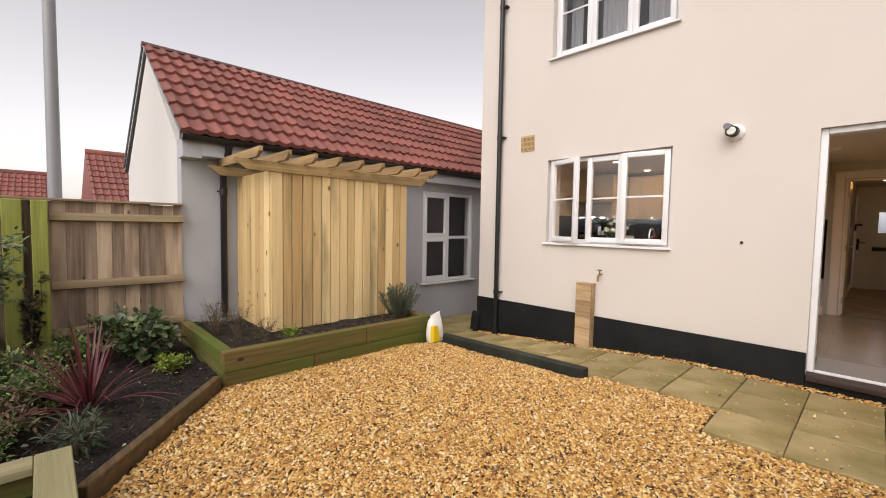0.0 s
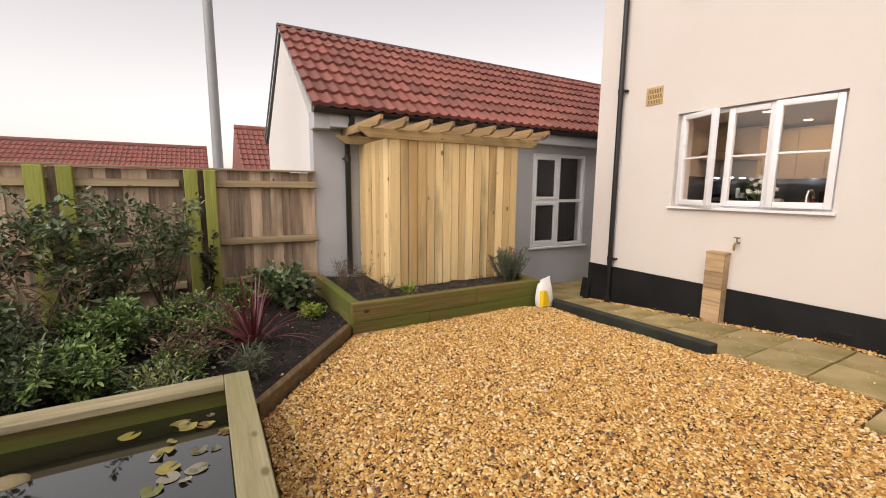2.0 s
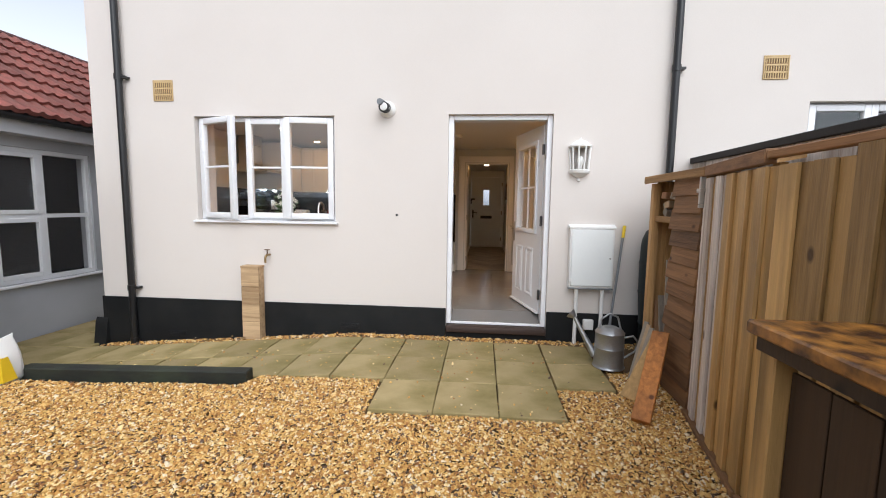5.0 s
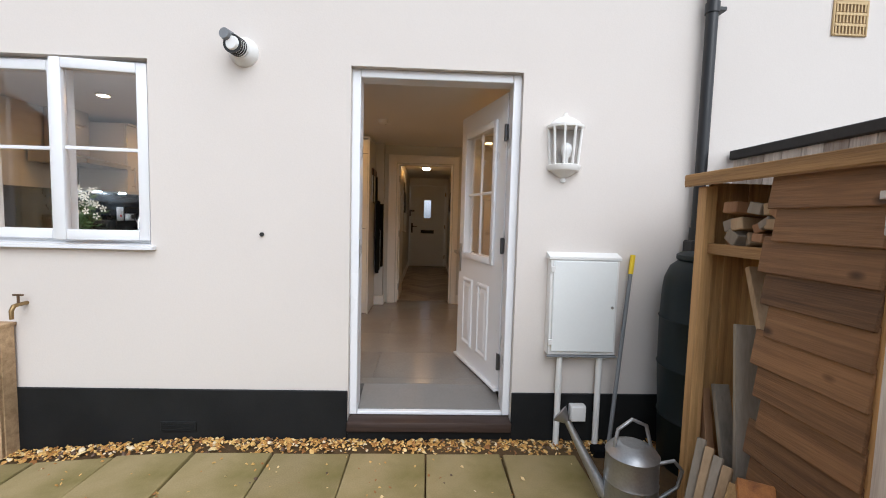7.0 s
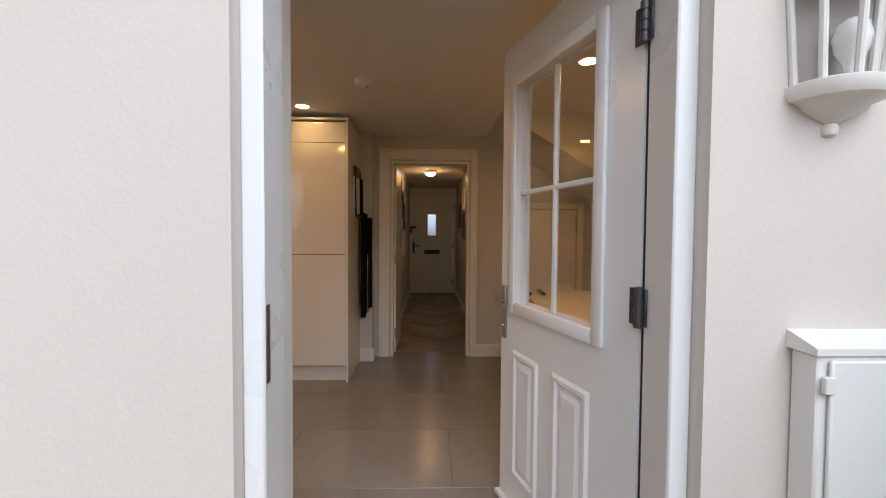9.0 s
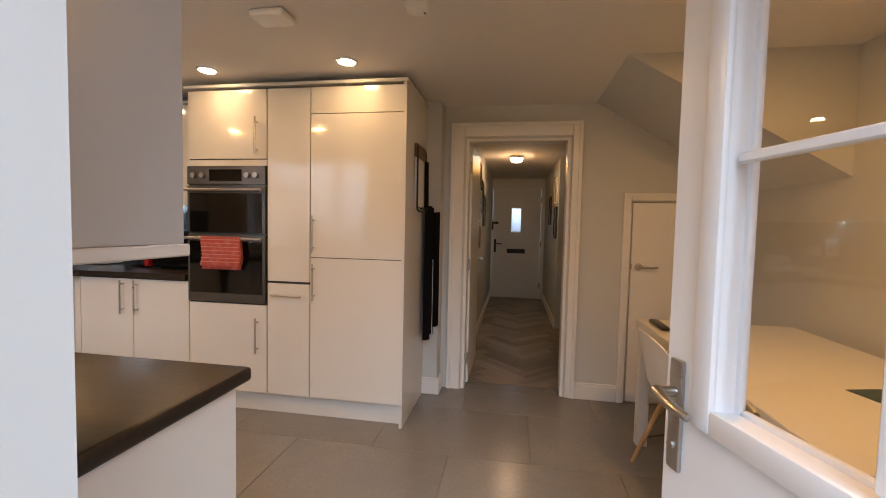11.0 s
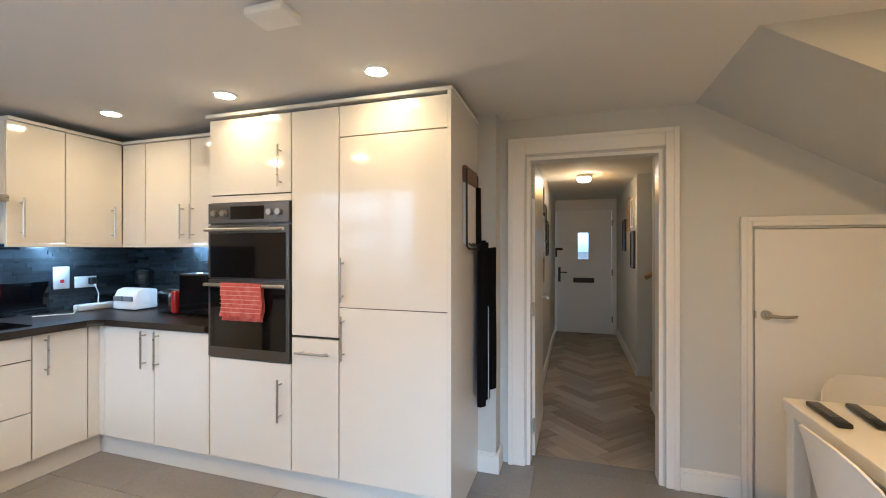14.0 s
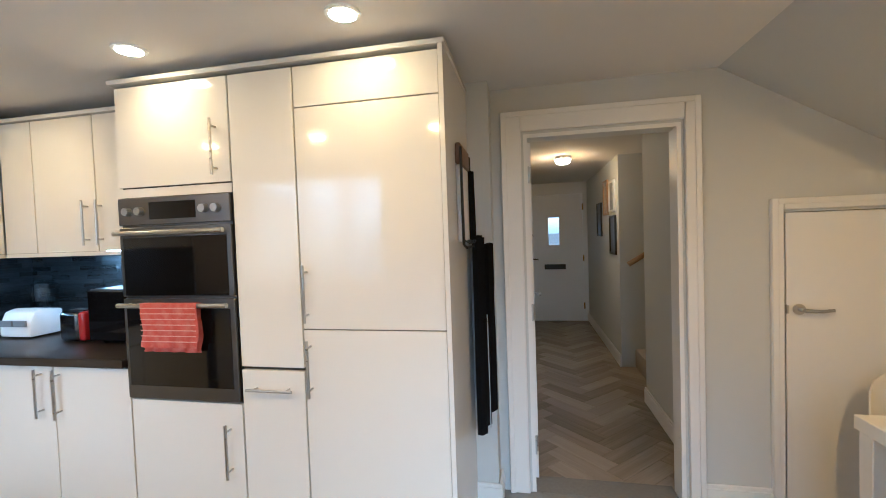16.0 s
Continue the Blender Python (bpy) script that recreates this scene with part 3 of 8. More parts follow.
ys = [-1.6, 0.0, 1.5, 2.5, 3.5, 4.6, 8.5]
grid = [[bm.verts.new((x, y, grass_z(min(y, 4.6)) - 0.05)) for y in ys] for x in (3.45, 4.3, 4.86)]
for a, b in zip(grid, grid[1:]):
    for k in range(len(ys) - 1):
        bm.faces.new((a[k], b[k], b[k + 1], a[k + 1]))
far = [[bm.verts.new((x, y, -0.29)) for y in (4.54, 5.6)] for x in (4.86, 9.0)]
bm.faces.new((far[0][0], far[1][0], far[1][1], far[0][1]))
setting("path_bed", bm, GRAVEL_BASE, "gritty bed of the path", "path")
bm = bmesh.new()
prism(bm, [(-4.2, 2.77), (-0.05, 2.77), (0.90, 3.98), (0.93, 5.6), (-4.2, 5.6)], "z", -0.4, 0.03)
SOILBED = setting("soil_bed", bm, SOIL, "dark damp soil of the border", "soil")


def heap(name, x0, y0, x1, y1, z, rise, n=26, parent=None, inside=None):
    bm = bmesh.new()
    rows = []
    for i in range(n + 1):
        row = []
        for j in range(n + 1):
            x, y = x0 + (x1 - x0) * i / n, y0 + (y1 - y0) * j / n
            row.append(bm.verts.new((x, y, z + rise * noise.noise((x * 3.1, y * 3.1, 2)) + rise * 0.6 * noise.noise((x * 13, y * 13, 5)))))
        rows.append(row)
    for i in range(n):
        for j in range(n):
            c = ((rows[i][j].co.x + rows[i + 1][j].co.x) / 2, (rows[i][j].co.y + rows[i][j + 1].co.y) / 2)
            if inside is None or inside(*c):
                bm.faces.new((rows[i][j], rows[i + 1][j], rows[i + 1][j + 1], rows[i][j + 1]))
    return bm


def in_border(x, y):
    return not (x > -0.08 and y < 2.80 + (x + 0.03) * 1.265)


tagged(single("soil_crumbs", heap("soil_crumbs", -3.1, 2.76, 0.93, 5.55, 0.075, 0.05, 60, inside=in_border), SOIL, "loose dark soil in the planted border", "soil"), kind="stuff")

# ---- garage ----
GX0, GX1, GY, GYB, GZ, GR = 1.0, 8.2, 5.60, 9.75, 2.27, 3.91
GWIN = (4.60, 0.40, 5.86, 2.0)
garage = thing("garage", (GX0, GY, -0.4), "grey rendered garage with a red tiled roof", "garage")
bm = bmesh.new()
pierced(bm, "y", GY, GY + 0.2, (GX0, GX1), (-0.4, GZ), [GWIN])
part("front_wall", bm, GREY_RENDER, garage, "grey rendered wall")
bm = bmesh.new()
YM = (5.35 + GYB) / 2
prism(bm, [(GY + 0.201, -0.4), (GYB - 0.2, -0.4), (GYB - 0.2, GZ), (YM, GR - 0.12), (GY + 0.201, GZ + 0.04)], "x", GX0, GX0 + 0.2)
part("gable_wall", bm, mat("white_render", (0.68, 0.66, 0.64), 0.9, var=0.04, scale=1.5, grain=150, bump=0.3), garage, "white rendered gable")
bm = bmesh.new()
prism(bm, [(GY + 0.2, -0.4), (GYB - 0.2, -0.4), (GYB - 0.2, GZ), (YM, GR - 0.12), (GY + 0.2, GZ + 0.04)], "x", GX1 - 0.2, GX1)
bx(bm, GX0 + 0.2, GYB - 0.4, -0.4, GX1 - 0.2, GYB - 0.2, GZ)
part("rear_wall", bm, GREY_RENDER, garage)
bm = bmesh.new()
pitch = math.atan2(GR - 2.36, YM - 5.35)
prism(bm, [(5.36, 2.335), (YM, GR - 0.035), (GYB, 2.335), (GYB, 2.28), (YM, GR - 0.09), (5.36, 2.28)], "x", GX0 - 0.03, GX1 + 0.1)
roof = part("roof", bm, mat("roof_felt", (0.16, 0.155, 0.15), 0.9), garage, "red interlocking tiled roof")
bm = bmesh.new()
bx(bm, GX0 + 0.161, GY - 0.2, 2.13, GX1, GY - 0.001, 2.15)
bx(bm, GX0 + 0.161, GY - 0.215, 2.13, GX1, GY - 0.2, 2.29)
part("soffit", bm, mat("grey_eaves_board", (0.50, 0.51, 0.53), 0.5, var=0.04), garage, "pale grey eaves board")
bm = bmesh.new()
prism(bm, [(GY - 0.22, 2.10), (GY - 0.001, 2.10), (GY - 0.001, 2.30), (GY - 0.22, 2.30)], "x", GX0 - 0.03, GX0 + 0.16)
part("eaves_box", bm, GREY_RENDER, garage, "grey boxed eaves end")
bm = bmesh.new()
prof = [(GY - 0.225 - 0.055 + 0.055 * math.cos(a), 2.325 + 0.055 * math.sin(a) * 1.1) for a in [math.pi + math.pi * k / 8 for k in range(9)]]
prism(bm, prof, "x", GX0 - 0.05, GX1)
part("gutter", bm, BLACKPIPE, garage, "black half-round gutter", True)
bm = bmesh.new()
tube(bm, [(1.42, GY - 0.27, 2.28), (1.42, GY - 0.26, 2.20), (1.42, GY - 0.09, 2.05), (1.42, GY - 0.05, 1.97), (1.42, GY - 0.05, 0.25)], 0.036, 14)
tube(bm, [(1.42, GY - 0.05, 1.72), (1.42, GY - 0.05, 1.80)], 0.042, 14)
tube(bm, [(1.36, GY - 0.012, 1.76), (1.42, GY - 0.05, 1.76)], 0.01, 6)
part("downpipe", bm, BLACKPIPE, garage, "black downpipe", True)
bm = bmesh.new()
bx(bm, GX0 - 0.055, 5.36, 2.28, GX0 - 0.03, 5.40, 2.36)
tube(bm, [(GX0 - 0.045, 5.37, 2.36), (GX0 - 0.045, YM, GR)], 0.016, 8)
tube(bm, [(GX0 - 0.045, GYB, 2.36), (GX0 - 0.045, YM, GR)], 0.016, 8)
part("verge", bm, GREY_POLE, garage, "grey verge edge")
# window of the garage
bm = bmesh.new()
yw = GY + 0.03
def sash(bm, u0, v0, u1, v1, y, w, d, axis="y"):
    for c in ((u0, v0, u0 + w, v1), (u1 - w, v0, u1, v1), (u0 + w, v0, u1 - w, v0 + w), (u0 + w, v1 - w, u1 - w, v1)):
        if axis == "y":
            bx(bm, c[0], y, c[1], c[2], y + d, c[3], 0.004)
        else:
            bx(bm, y, c[0], c[1], y + d, c[2], c[3], 0.004)
gw = part("window", bm, UPVC, garage)
bm = bmesh.new()
sash(bm, GWIN[0], GWIN[1], GWIN[2], GWIN[3], GY + 0.02, 0.055, 0.06)
bx(bm, 5.19, GY + 0.02, GWIN[1] + 0.055, 5.25, GY + 0.08, GWIN[3] - 0.055)
bx(bm, GWIN[0] + 0.055, GY + 0.021, 1.17, GWIN[2] - 0.055, GY + 0.079, 1.22)
part("window_frame", bm, UPVC, gw, "white window frame", True)
for c in ((4.655, 0.455, 5.19, 1.17), (4.655, 1.22, 5.19, 1.945)):
    bm = bmesh.new()
    sash(bm, c[0], c[1], c[2], c[3], GY + 0.005, 0.05, 0.05)
    part("casement", bm, UPVC, gw, "white opening casement", True)
bm = bmesh.new()
bx(bm, 4.62, GY + 0.045, 0.42, 5.84, GY + 0.049, 1.98)
pane = part("pane", bm, PANE, gw)
pane.visible_shadow = False
bm = bmesh.new()
for k in range(46):
    bx(bm, 4.66, GY + 0.09, 0.46 + k * 0.032, 5.18, GY + 0.105, 0.462 + k * 0.032 + 0.018)
part("blind", bm, mat("dark_blind", (0.045, 0.047, 0.05), 0.7), gw, "dark slatted blind")
bm = bmesh.new()
bx(bm, 4.55, GY - 0.06, 0.37, 5.91, GY + 0.03, 0.40, 0.005)
part("sill", bm, UPVC, gw, "white window sill")
# Added near-black sheets make the garage behind the panes read as unlit.
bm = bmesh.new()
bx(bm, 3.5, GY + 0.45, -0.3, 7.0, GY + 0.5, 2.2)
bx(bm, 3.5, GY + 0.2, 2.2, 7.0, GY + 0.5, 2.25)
part("dark_inner_sheet", bm, mat("dark_garage_sheet", (0.05, 0.052, 0.056), 0.9), garage)

# ---- timber fences ----
fence = thing("fence", (-0.5, GY - 0.03, 0), "weathered close-board timber fence with algae-green posts", "fence", "garden fence")
fx, k = -4.2, 0
rng = random.Random(4)
while fx < 0.94:
    w = rng.uniform(0.118, 0.128)
    bm = bmesh.new()
    y = GY - 0.026 + (0.016 if k % 2 else 0.0)
    bx(bm, fx, y, 0.03, min(fx + w, 0.99), y + 0.018, 1.57 + rng.uniform(-0.006, 0.006), 0.002)
    part("board", bm, FENCE, fence)
    fx += w - 0.012
    k += 1
for z in (0.30, 0.76, 1.42):
    for x0, x1 in ((-4.2, -1.52), (-1.40, -0.45), (-0.09, 1.0)):
        bm = bmesh.new()
        prism(bm, [(GY - 0.085, z - 0.03), (GY - 0.022, z - 0.045), (GY - 0.022, z + 0.045), (GY - 0.075, z + 0.03)], "x", x0, x1)
        part("rail", bm, FENCE_X, fence)
for x0, x1, z in ((-4.2, -1.4, 1.59), (-1.4, -0.26, 1.585), (-0.26, 1.0, 1.58)):
    bm = bmesh.new()
    prism(bm, [(GY - 0.075, z - 0.005), (GY + 0.03, z - 0.005), (GY + 0.03, z + 0.02), (GY - 0.075, z + 0.012)], "x", x0, x1)
    part("capping", bm, FENCE_X, fence)
for x0, w, z in ((-0.40, 0.13, 1.57), (-0.215, 0.115, 1.57), (-1.66, 0.14, 1.58), (-1.43, 0.12, 1.58), (-3.2, 0.13, 1.58)):
    bm = bmesh.new()
    bx(bm, x0, GY - 0.155, 0.0, x0 + w, GY - 0.086, z, 0.006)
    part("post", bm, POST_GREEN, fence, "algae-green timber post")
side_fence = thing("fence", (-2.9, 3.0, 0), "weathered close-board timber fence behind the shrubs", "fence", "garden fence")
fy = -1.6
while fy < 5.5:
    bm = bmesh.new()
    bx(bm, -4.22, fy, -0.05, -4.2, fy + 0.115, 1.6, 0.002)
    part("board", bm, FENCE, side_fence)
    fy += 0.118
for z in (0.3, 0.8, 1.45):
    box_part("rail", (-4.2, -1.6, z - 0.04, -4.14, 5.5, z + 0.04), FENCE_X, side_fence)

# ---- house fittings outside ----


def glazed(name, y0, z0, y1, z1, lights, x, label, open_left=0.0, rail=True):
    """A white casement window in the garden wall. lights: (y0, y1, kind, swing in degrees)."""
    w = thing(name, (x, (y0 + y1) / 2, z0), label, "window")
    bm = bmesh.new()
    sash(bm, y0, z0, y1, z1, x, 0.05, 0.06, "x")
    for a, b, kind, swing in lights[:-1]:
        bx(bm, x, a - 0.022, z0 + 0.05, x + 0.06, a + 0.022, z1 - 0.05, 0.004)
    part("window_frame", bm, UPVC, w, "", True)
    for a, b, kind, swing in lights:
        a, b = min(a, b), max(a, b)
        bm = bmesh.new()
        lo, hi = z0 + 0.02, z1 - 0.02
        m, d = 0.062, 0.055
        v = []
        for c in ((a, lo, a + m, hi), (b - m, lo, b, hi), (a + m, lo, b - m, lo + m), (a + m, hi - m, b - m, hi)):
            v += bx(bm, -0.038, c[0], c[1], 0.017, c[2], c[3], 0.008, 2)
        zb = lo + (hi - lo) * 0.515
        v += bx(bm, -0.02, a + m, zb - 0.011, -0.004, b - m, zb + 0.011, 0.003)
        bg = bmesh.new()
        g = bx(bg, -0.010, a + m - 0.004, lo + m - 0.004, -0.006, b - m + 0.004, hi - m + 0.004)
        hinge = b if kind == "left" else a
        r = pose(x, 0, 0) @ Matrix.Translation((0, hinge, 0)) @ pose(0, 0, 0, 0, 0, swing) @ Matrix.Translation((0, -hinge, 0))
        turned(bm, list(bm.verts), r)
        turned(bg, list(bg.verts), r)
        s = part("casement", bm, UPVC, w, "white casement sash", True)
        p = part("pane", bg, PANE, s)
        p.visible_shadow = False
    bm = bmesh.new()
    prism(bm, [(WX - 0.045, z0 - 0.03), (x + 0.03, z0 - 0.03), (x + 0.03, z0 + 0.004), (WX - 0.045, z0 - 0.012)], "y", y0 - 0.03, y1 + 0.03)
    part("window_sill", bm, UPVC, w, "white sloping sill")
    bm = bmesh.new()
    bx(bm, x + 0.061, y0, z0 - 0.0, WI + 0.015, y1, z0 + 0.025, 0.004)
    part("inner_board", bm, WHITE, w)
    return w


glazed("window_1", KWIN[0], KWIN[1] + 0.005, KWIN[2], KWIN[3], [(2.76, 3.275, "left", -21), (2.305, 2.76, "fixed", 0), (1.785, 2.305, "right", 8)], 4.93, "white kitchen casement window with one sash ajar")
glazed("window_2", UWIN[0], UWIN[1] + 0.005, UWIN[2], UWIN[3], [(2.78, 3.26, "left", 0), (2.27, 2.78, "fixed", 0), (1.80, 2.27, "right", 0)], 4.95, "white upstairs casement window with net curtains")
glazed("window_3", NWIN[0], NWIN[1] + 0.005, NWIN[2], NWIN[3], [(-3.46, -2.91, "left", 0), (-4.01, -3.46, "fixed", 0)], 4.95, "white casement window of the neighbouring house")
bm = bmesh.new()
prev = None
for k in range(121):
    y = 1.78 + 1.5 * k / 120
    x = 5.32 + 0.022 * math.sin(k * 1.35) + 0.008 * math.sin(k * 0.37)
    a, b = bm.verts.new((x, y, 3.5)), bm.verts.new((x, y, 4.85))
    if prev and not (38 < k < 47 or 84 < k < 108):
        bm.faces.new((prev[0], a, b, prev[1]))
    prev = (a, b)
single("net_curtain", bm, mat("grey_curtain", (0.42, 0.43, 0.45), 0.9, var=0.05, bump=0.1), "pale grey curtain hanging behind the upstairs window", "curtain", smooth=True)
# Unseen sheets, coloured dim so the upstairs panes look into an unlit room.
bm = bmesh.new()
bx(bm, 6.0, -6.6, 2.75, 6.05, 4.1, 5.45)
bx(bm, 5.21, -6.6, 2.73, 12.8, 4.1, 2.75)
setting("floor_upstairs_dim_sheet", bm, mat("room_dimness_grey", (0.16, 0.16, 0.17), 0.9), "added dim grey floor and back sheet behind the upstairs window")
# Another added sheet: its dark grey is the neighbour room's dimness.
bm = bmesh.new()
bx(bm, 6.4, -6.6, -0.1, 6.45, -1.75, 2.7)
setting("wall_neighbour_dim_sheet", bm, mat("room_dimness_grey_wall", (0.16, 0.16, 0.17), 0.9), "added dim grey sheet behind the neighbour's window")

# back door: outer frame, threshold, step
bm = bmesh.new()
FX0, FX1 = 4.905, 5.035
for y0, y1 in ((DOOR[0], DOOR[0] + 0.052), (DOOR[2] - 0.052, DOOR[2])):
    bx(bm, FX0, y0, 0.12, FX1, y1, DOOR[3], 0.005)
    ys = (y1 - 0.012, y1 + 0.012) if y0 < 0 else (y0 - 0.012, y0 + 0.012)
bx(bm, FX0, DOOR[0] + 0.052, DOOR[3] - 0.052, FX1, DOOR[2] - 0.052, DOOR[3], 0.005)
door_frame = tagged(part("trim_back_door", bm, UPVC, None, "white plastic back door frame", True), kind="structure")
bm = bmesh.new()
bx(bm, 4.905, DOOR[0] + 0.052, 0.120, 4.945, DOOR[2] - 0.052, 0.142, 0.004)
setting("trim_threshold", bm, UPVC, "white nosing of the door threshold")
bm = bmesh.new()
bx(bm, 4.80, DOOR[0] + 0.004, 0.055, 4.94, DOOR[2] - 0.004, 0.118, 0.008, 2)
step_wood = single("door_step", bm, wood("dark_step_timber", (0.016, 0.009, 0.007), (0.055, 0.033, 0.025), 0.6, "y", 14, knots=False), "dark brown timber step under the back door", "step", smooth=True)
bm = bmesh.new()
bx(bm, 4.845, DOOR[0] + 0.002, -0.30, 5.19, DOOR[2] - 0.002, 0.054)
bx(bm, 4.985, DOOR[0] + 0.002, 0.056, 5.198, DOOR[2] - 0.002, 0.125)
setting("plinth_doorway", bm, PLINTH, "black riser below the door")
bm = bmesh.new()
prism(bm, [(4.946, 0.126), (5.199, 0.126), (5.199, FLOOR_Z - 0.001), (4.946, 0.147)], "y", DOOR[0] + 0.054, DOOR[2] - 0.054)
setting("floor_doorway", bm, mat("grey_door_sill", (0.20, 0.19, 0.18), 0.4, var=0.1), "grey sloping sill inside the back door")
bm = bmesh.new()
bx(bm, FX1 + 0.001, DOOR[2] - 0.018, FLOOR_Z, WI + 0.001, DOOR[2] - 0.001, DOOR[3] - 0.002)
bx(bm, FX1 + 0.001, DOOR[0] + 0.001, FLOOR_Z, WI + 0.001, DOOR[0] + 0.018, DOOR[3] - 0.002)
setting("trim_back_door_reveal", bm, WHITE, "white painted inner reveal")
bm = bmesh.new()
bx(bm, 4.912, DOOR[2] - 0.0555, 1.08, 4.932, DOOR[2] - 0.0515, 1.265, 0.0015)
single("strike_plate", bm, STEEL, "steel strike plate on the door frame", "strike plate")

# back door leaf, standing open into the kitchen
LEAF = pose(5.045, -0.447, 0, 0, 0, 15.7)
back_door = new("door_1")
back_door.matrix_basis = LEAF @ Matrix.Translation((0, 0, 0.225))
tagged(back_door, "white half-glazed back door standing open into the kitchen", "door", kind="structure")


def leaf_part(name, bm, material, parent, label="", smooth=True):
    turned(bm, list(bm.verts), LEAF)
    return part(name, bm, material, parent, label, smooth)


bm = bmesh.new()
pierced(bm, "y", -0.045, 0.0, (0.0, 0.85), (0.225, 2.255), [(0.175, 1.13, 0.715, 2.07)])
leaf_body = leaf_part("leaf", bm, UPVC, back_door, "white moulded door leaf", False)
bm = bmesh.new()
for s in (0.0, -0.045):
    n = 1 if s == 0.0 else -1
    for c in ((0.135, 1.09, 0.185, 2.11), (0.705, 1.09, 0.755, 2.11), (0.185, 1.09, 0.705, 1.14), (0.185, 2.06, 0.705, 2.11)):
        bx(bm, c[0], s, c[1], c[2], s + n * 0.018, c[3], 0.007, 2)
leaf_part("glazing_bead", bm, UPVC, back_door, "white moulded glazing bead")
bm = bmesh.new()
bx(bm, 0.436, -0.030, 1.14, 0.456, -0.012, 2.06, 0.004)
bx(bm, 0.185, -0.030, 1.60, 0.705, -0.012, 1.62, 0.004)
leaf_part("glazing_bar", bm, UPVC, back_door, "white glazing bars")
bm = bmesh.new()
bx(bm, 0.174, -0.024, 1.129, 0.716, -0.018, 2.071)
leaf_part("pane", bm, PANE, back_door, "", False).visible_shadow = False
for u0, u1 in ((0.20, 0.415), (0.515, 0.73)):
    for s, n in ((0.0, 1), (-0.045, -1)):
        bm = bmesh.new()
        def ring(d, h):
            return [bm.verts.new((u, s + n * h, z)) for u, z in ((u0 + d, 0.37 + d), (u1 - d, 0.37 + d), (u1 - d, 0.93 - d), (u0 + d, 0.93 - d))]
        rings = [ring(0.0, 0.0005), ring(0.012, 0.010), ring(0.026, 0.010), ring(0.036, 0.002), ring(0.046, 0.002), ring(0.066, 0.009)]
        for a, b in zip(rings, rings[1:]):
            for k in range(4):
                bm.faces.new((a[k], a[(k + 1) % 4], b[(k + 1) % 4], b[k]))
        bm.faces.new(rings[-1])
        leaf_part("panel", bm, UPVC, back_door, "white raised panel", False)
for s, n in ((0.0, 1), (-0.045, -1)):
    bm = bmesh.new()
    bx(bm, 0.790, s, 0.965, 0.828, s + n * 0.012, 1.205, 0.005, 2)
    tube(bm, [(0.809, s + n * 0.01, 1.135), (0.809, s + n * 0.052, 1.135)], 0.011, 12)
    tube(bm, [(0.812, s + n * 0.052, 1.137), (0.78, s + n * 0.057, 1.133), (0.745, s + n * 0.056, 1.126), (0.718, s + n * 0.048, 1.120)], [0.0125, 0.0115, 0.010, 0.0085], 12)
    lathe_v = tube(bm, [(0.809, s + n * 0.012, 1.02), (0.809, s + n * 0.018, 1.02)], 0.009, 12)
    leaf_part("door_handle", bm, STEEL, back_door, "brushed steel lever handle on a long plate")
bm = bmesh.new()
bx(bm, 0.0, 0.0, 0.2249, 0.85, 0.03, 0.245, 0.004)
bx(bm, 0.0, -0.048, 0.226, 0.85, -0.045, 0.26)
leaf_part("weather_bar", bm, UPVC, back_door, "")
HINGE = mat("dark_hinge_steel", (0.10, 0.10, 0.105), 0.45, 0.7, var=0.2)
for z in (0.44, 1.24, 1.99):
    bm = bmesh.new()
    tube(bm, [(-0.012, 0.013, z - 0.055), (-0.012, 0.013, z + 0.055)], 0.010, 10)
    bx(bm, -0.008, 0.0005, z - 0.05, 0.032, 0.006, z + 0.05, 0.002)
    bx(bm, -0.034, 0.004, z - 0.05, -0.014, 0.010, z + 0.05, 0.002)
    for q in range(4):
        tube(bm, [(-0.012, 0.013, z - 0.052 + q * 0.027), (-0.012, 0.013, z - 0.030 + q * 0.027)], 0.0125, 10)
    for q in (-0.032, 0.0, 0.032):
        tube(bm, [(0.020, 0.006, z + q), (0.020, 0.0075, z + q)], 0.005, 8)
        tube(bm, [(-0.026, 0.010, z + q), (-0.026, 0.0115, z + q)], 0.004, 8)
    leaf_part("hinge", bm, HINGE, back_door, "dark steel hinge")
bm = bmesh.new()
bx(bm, -0.012, -0.05, 0.23, -0.002, -0.008, 2.25)
leaf_part("seal", bm, RUBBER, back_door, "black rubber seal", False)


def downpipe(x, y, z0, z1, label):
    p = thing("downpipe", (x, y, z0), label, "downpipe")
    bm = bmesh.new()
    tube(bm, [(x, y, z0), (x, y, z1)], 0.034, 16)
    part("pipe", bm, BLACKPIPE, p, "", True)
    for z in (0.42, 2.72, 4.6):
        if z0 < z < z1:
            bm = bmesh.new()
            tube(bm, [(x, y, z - 0.03), (x, y, z + 0.03)], 0.041, 16)
            bx(bm, x - 0.01, y - 0.085, z - 0.012, WX, y - 0.03, z + 0.012, 0.003)
            part("bracket", bm, BLACKPIPE, p, "black pipe clip", True)
    bm = bmesh.new()
    tube(bm, [(x, y, z0 + 0.10), (x, y, z0)], [0.042, 0.046], 16)
    part("shoe", bm, BLACKPIPE, p, "", True)
    return p


downpipe(4.80, 4.12, -0.26, 5.5, "black plastic downpipe fixed to the house wall")
downpipe(4.80, -1.62, 1.30, 5.5, "black plastic downpipe running into a water butt")


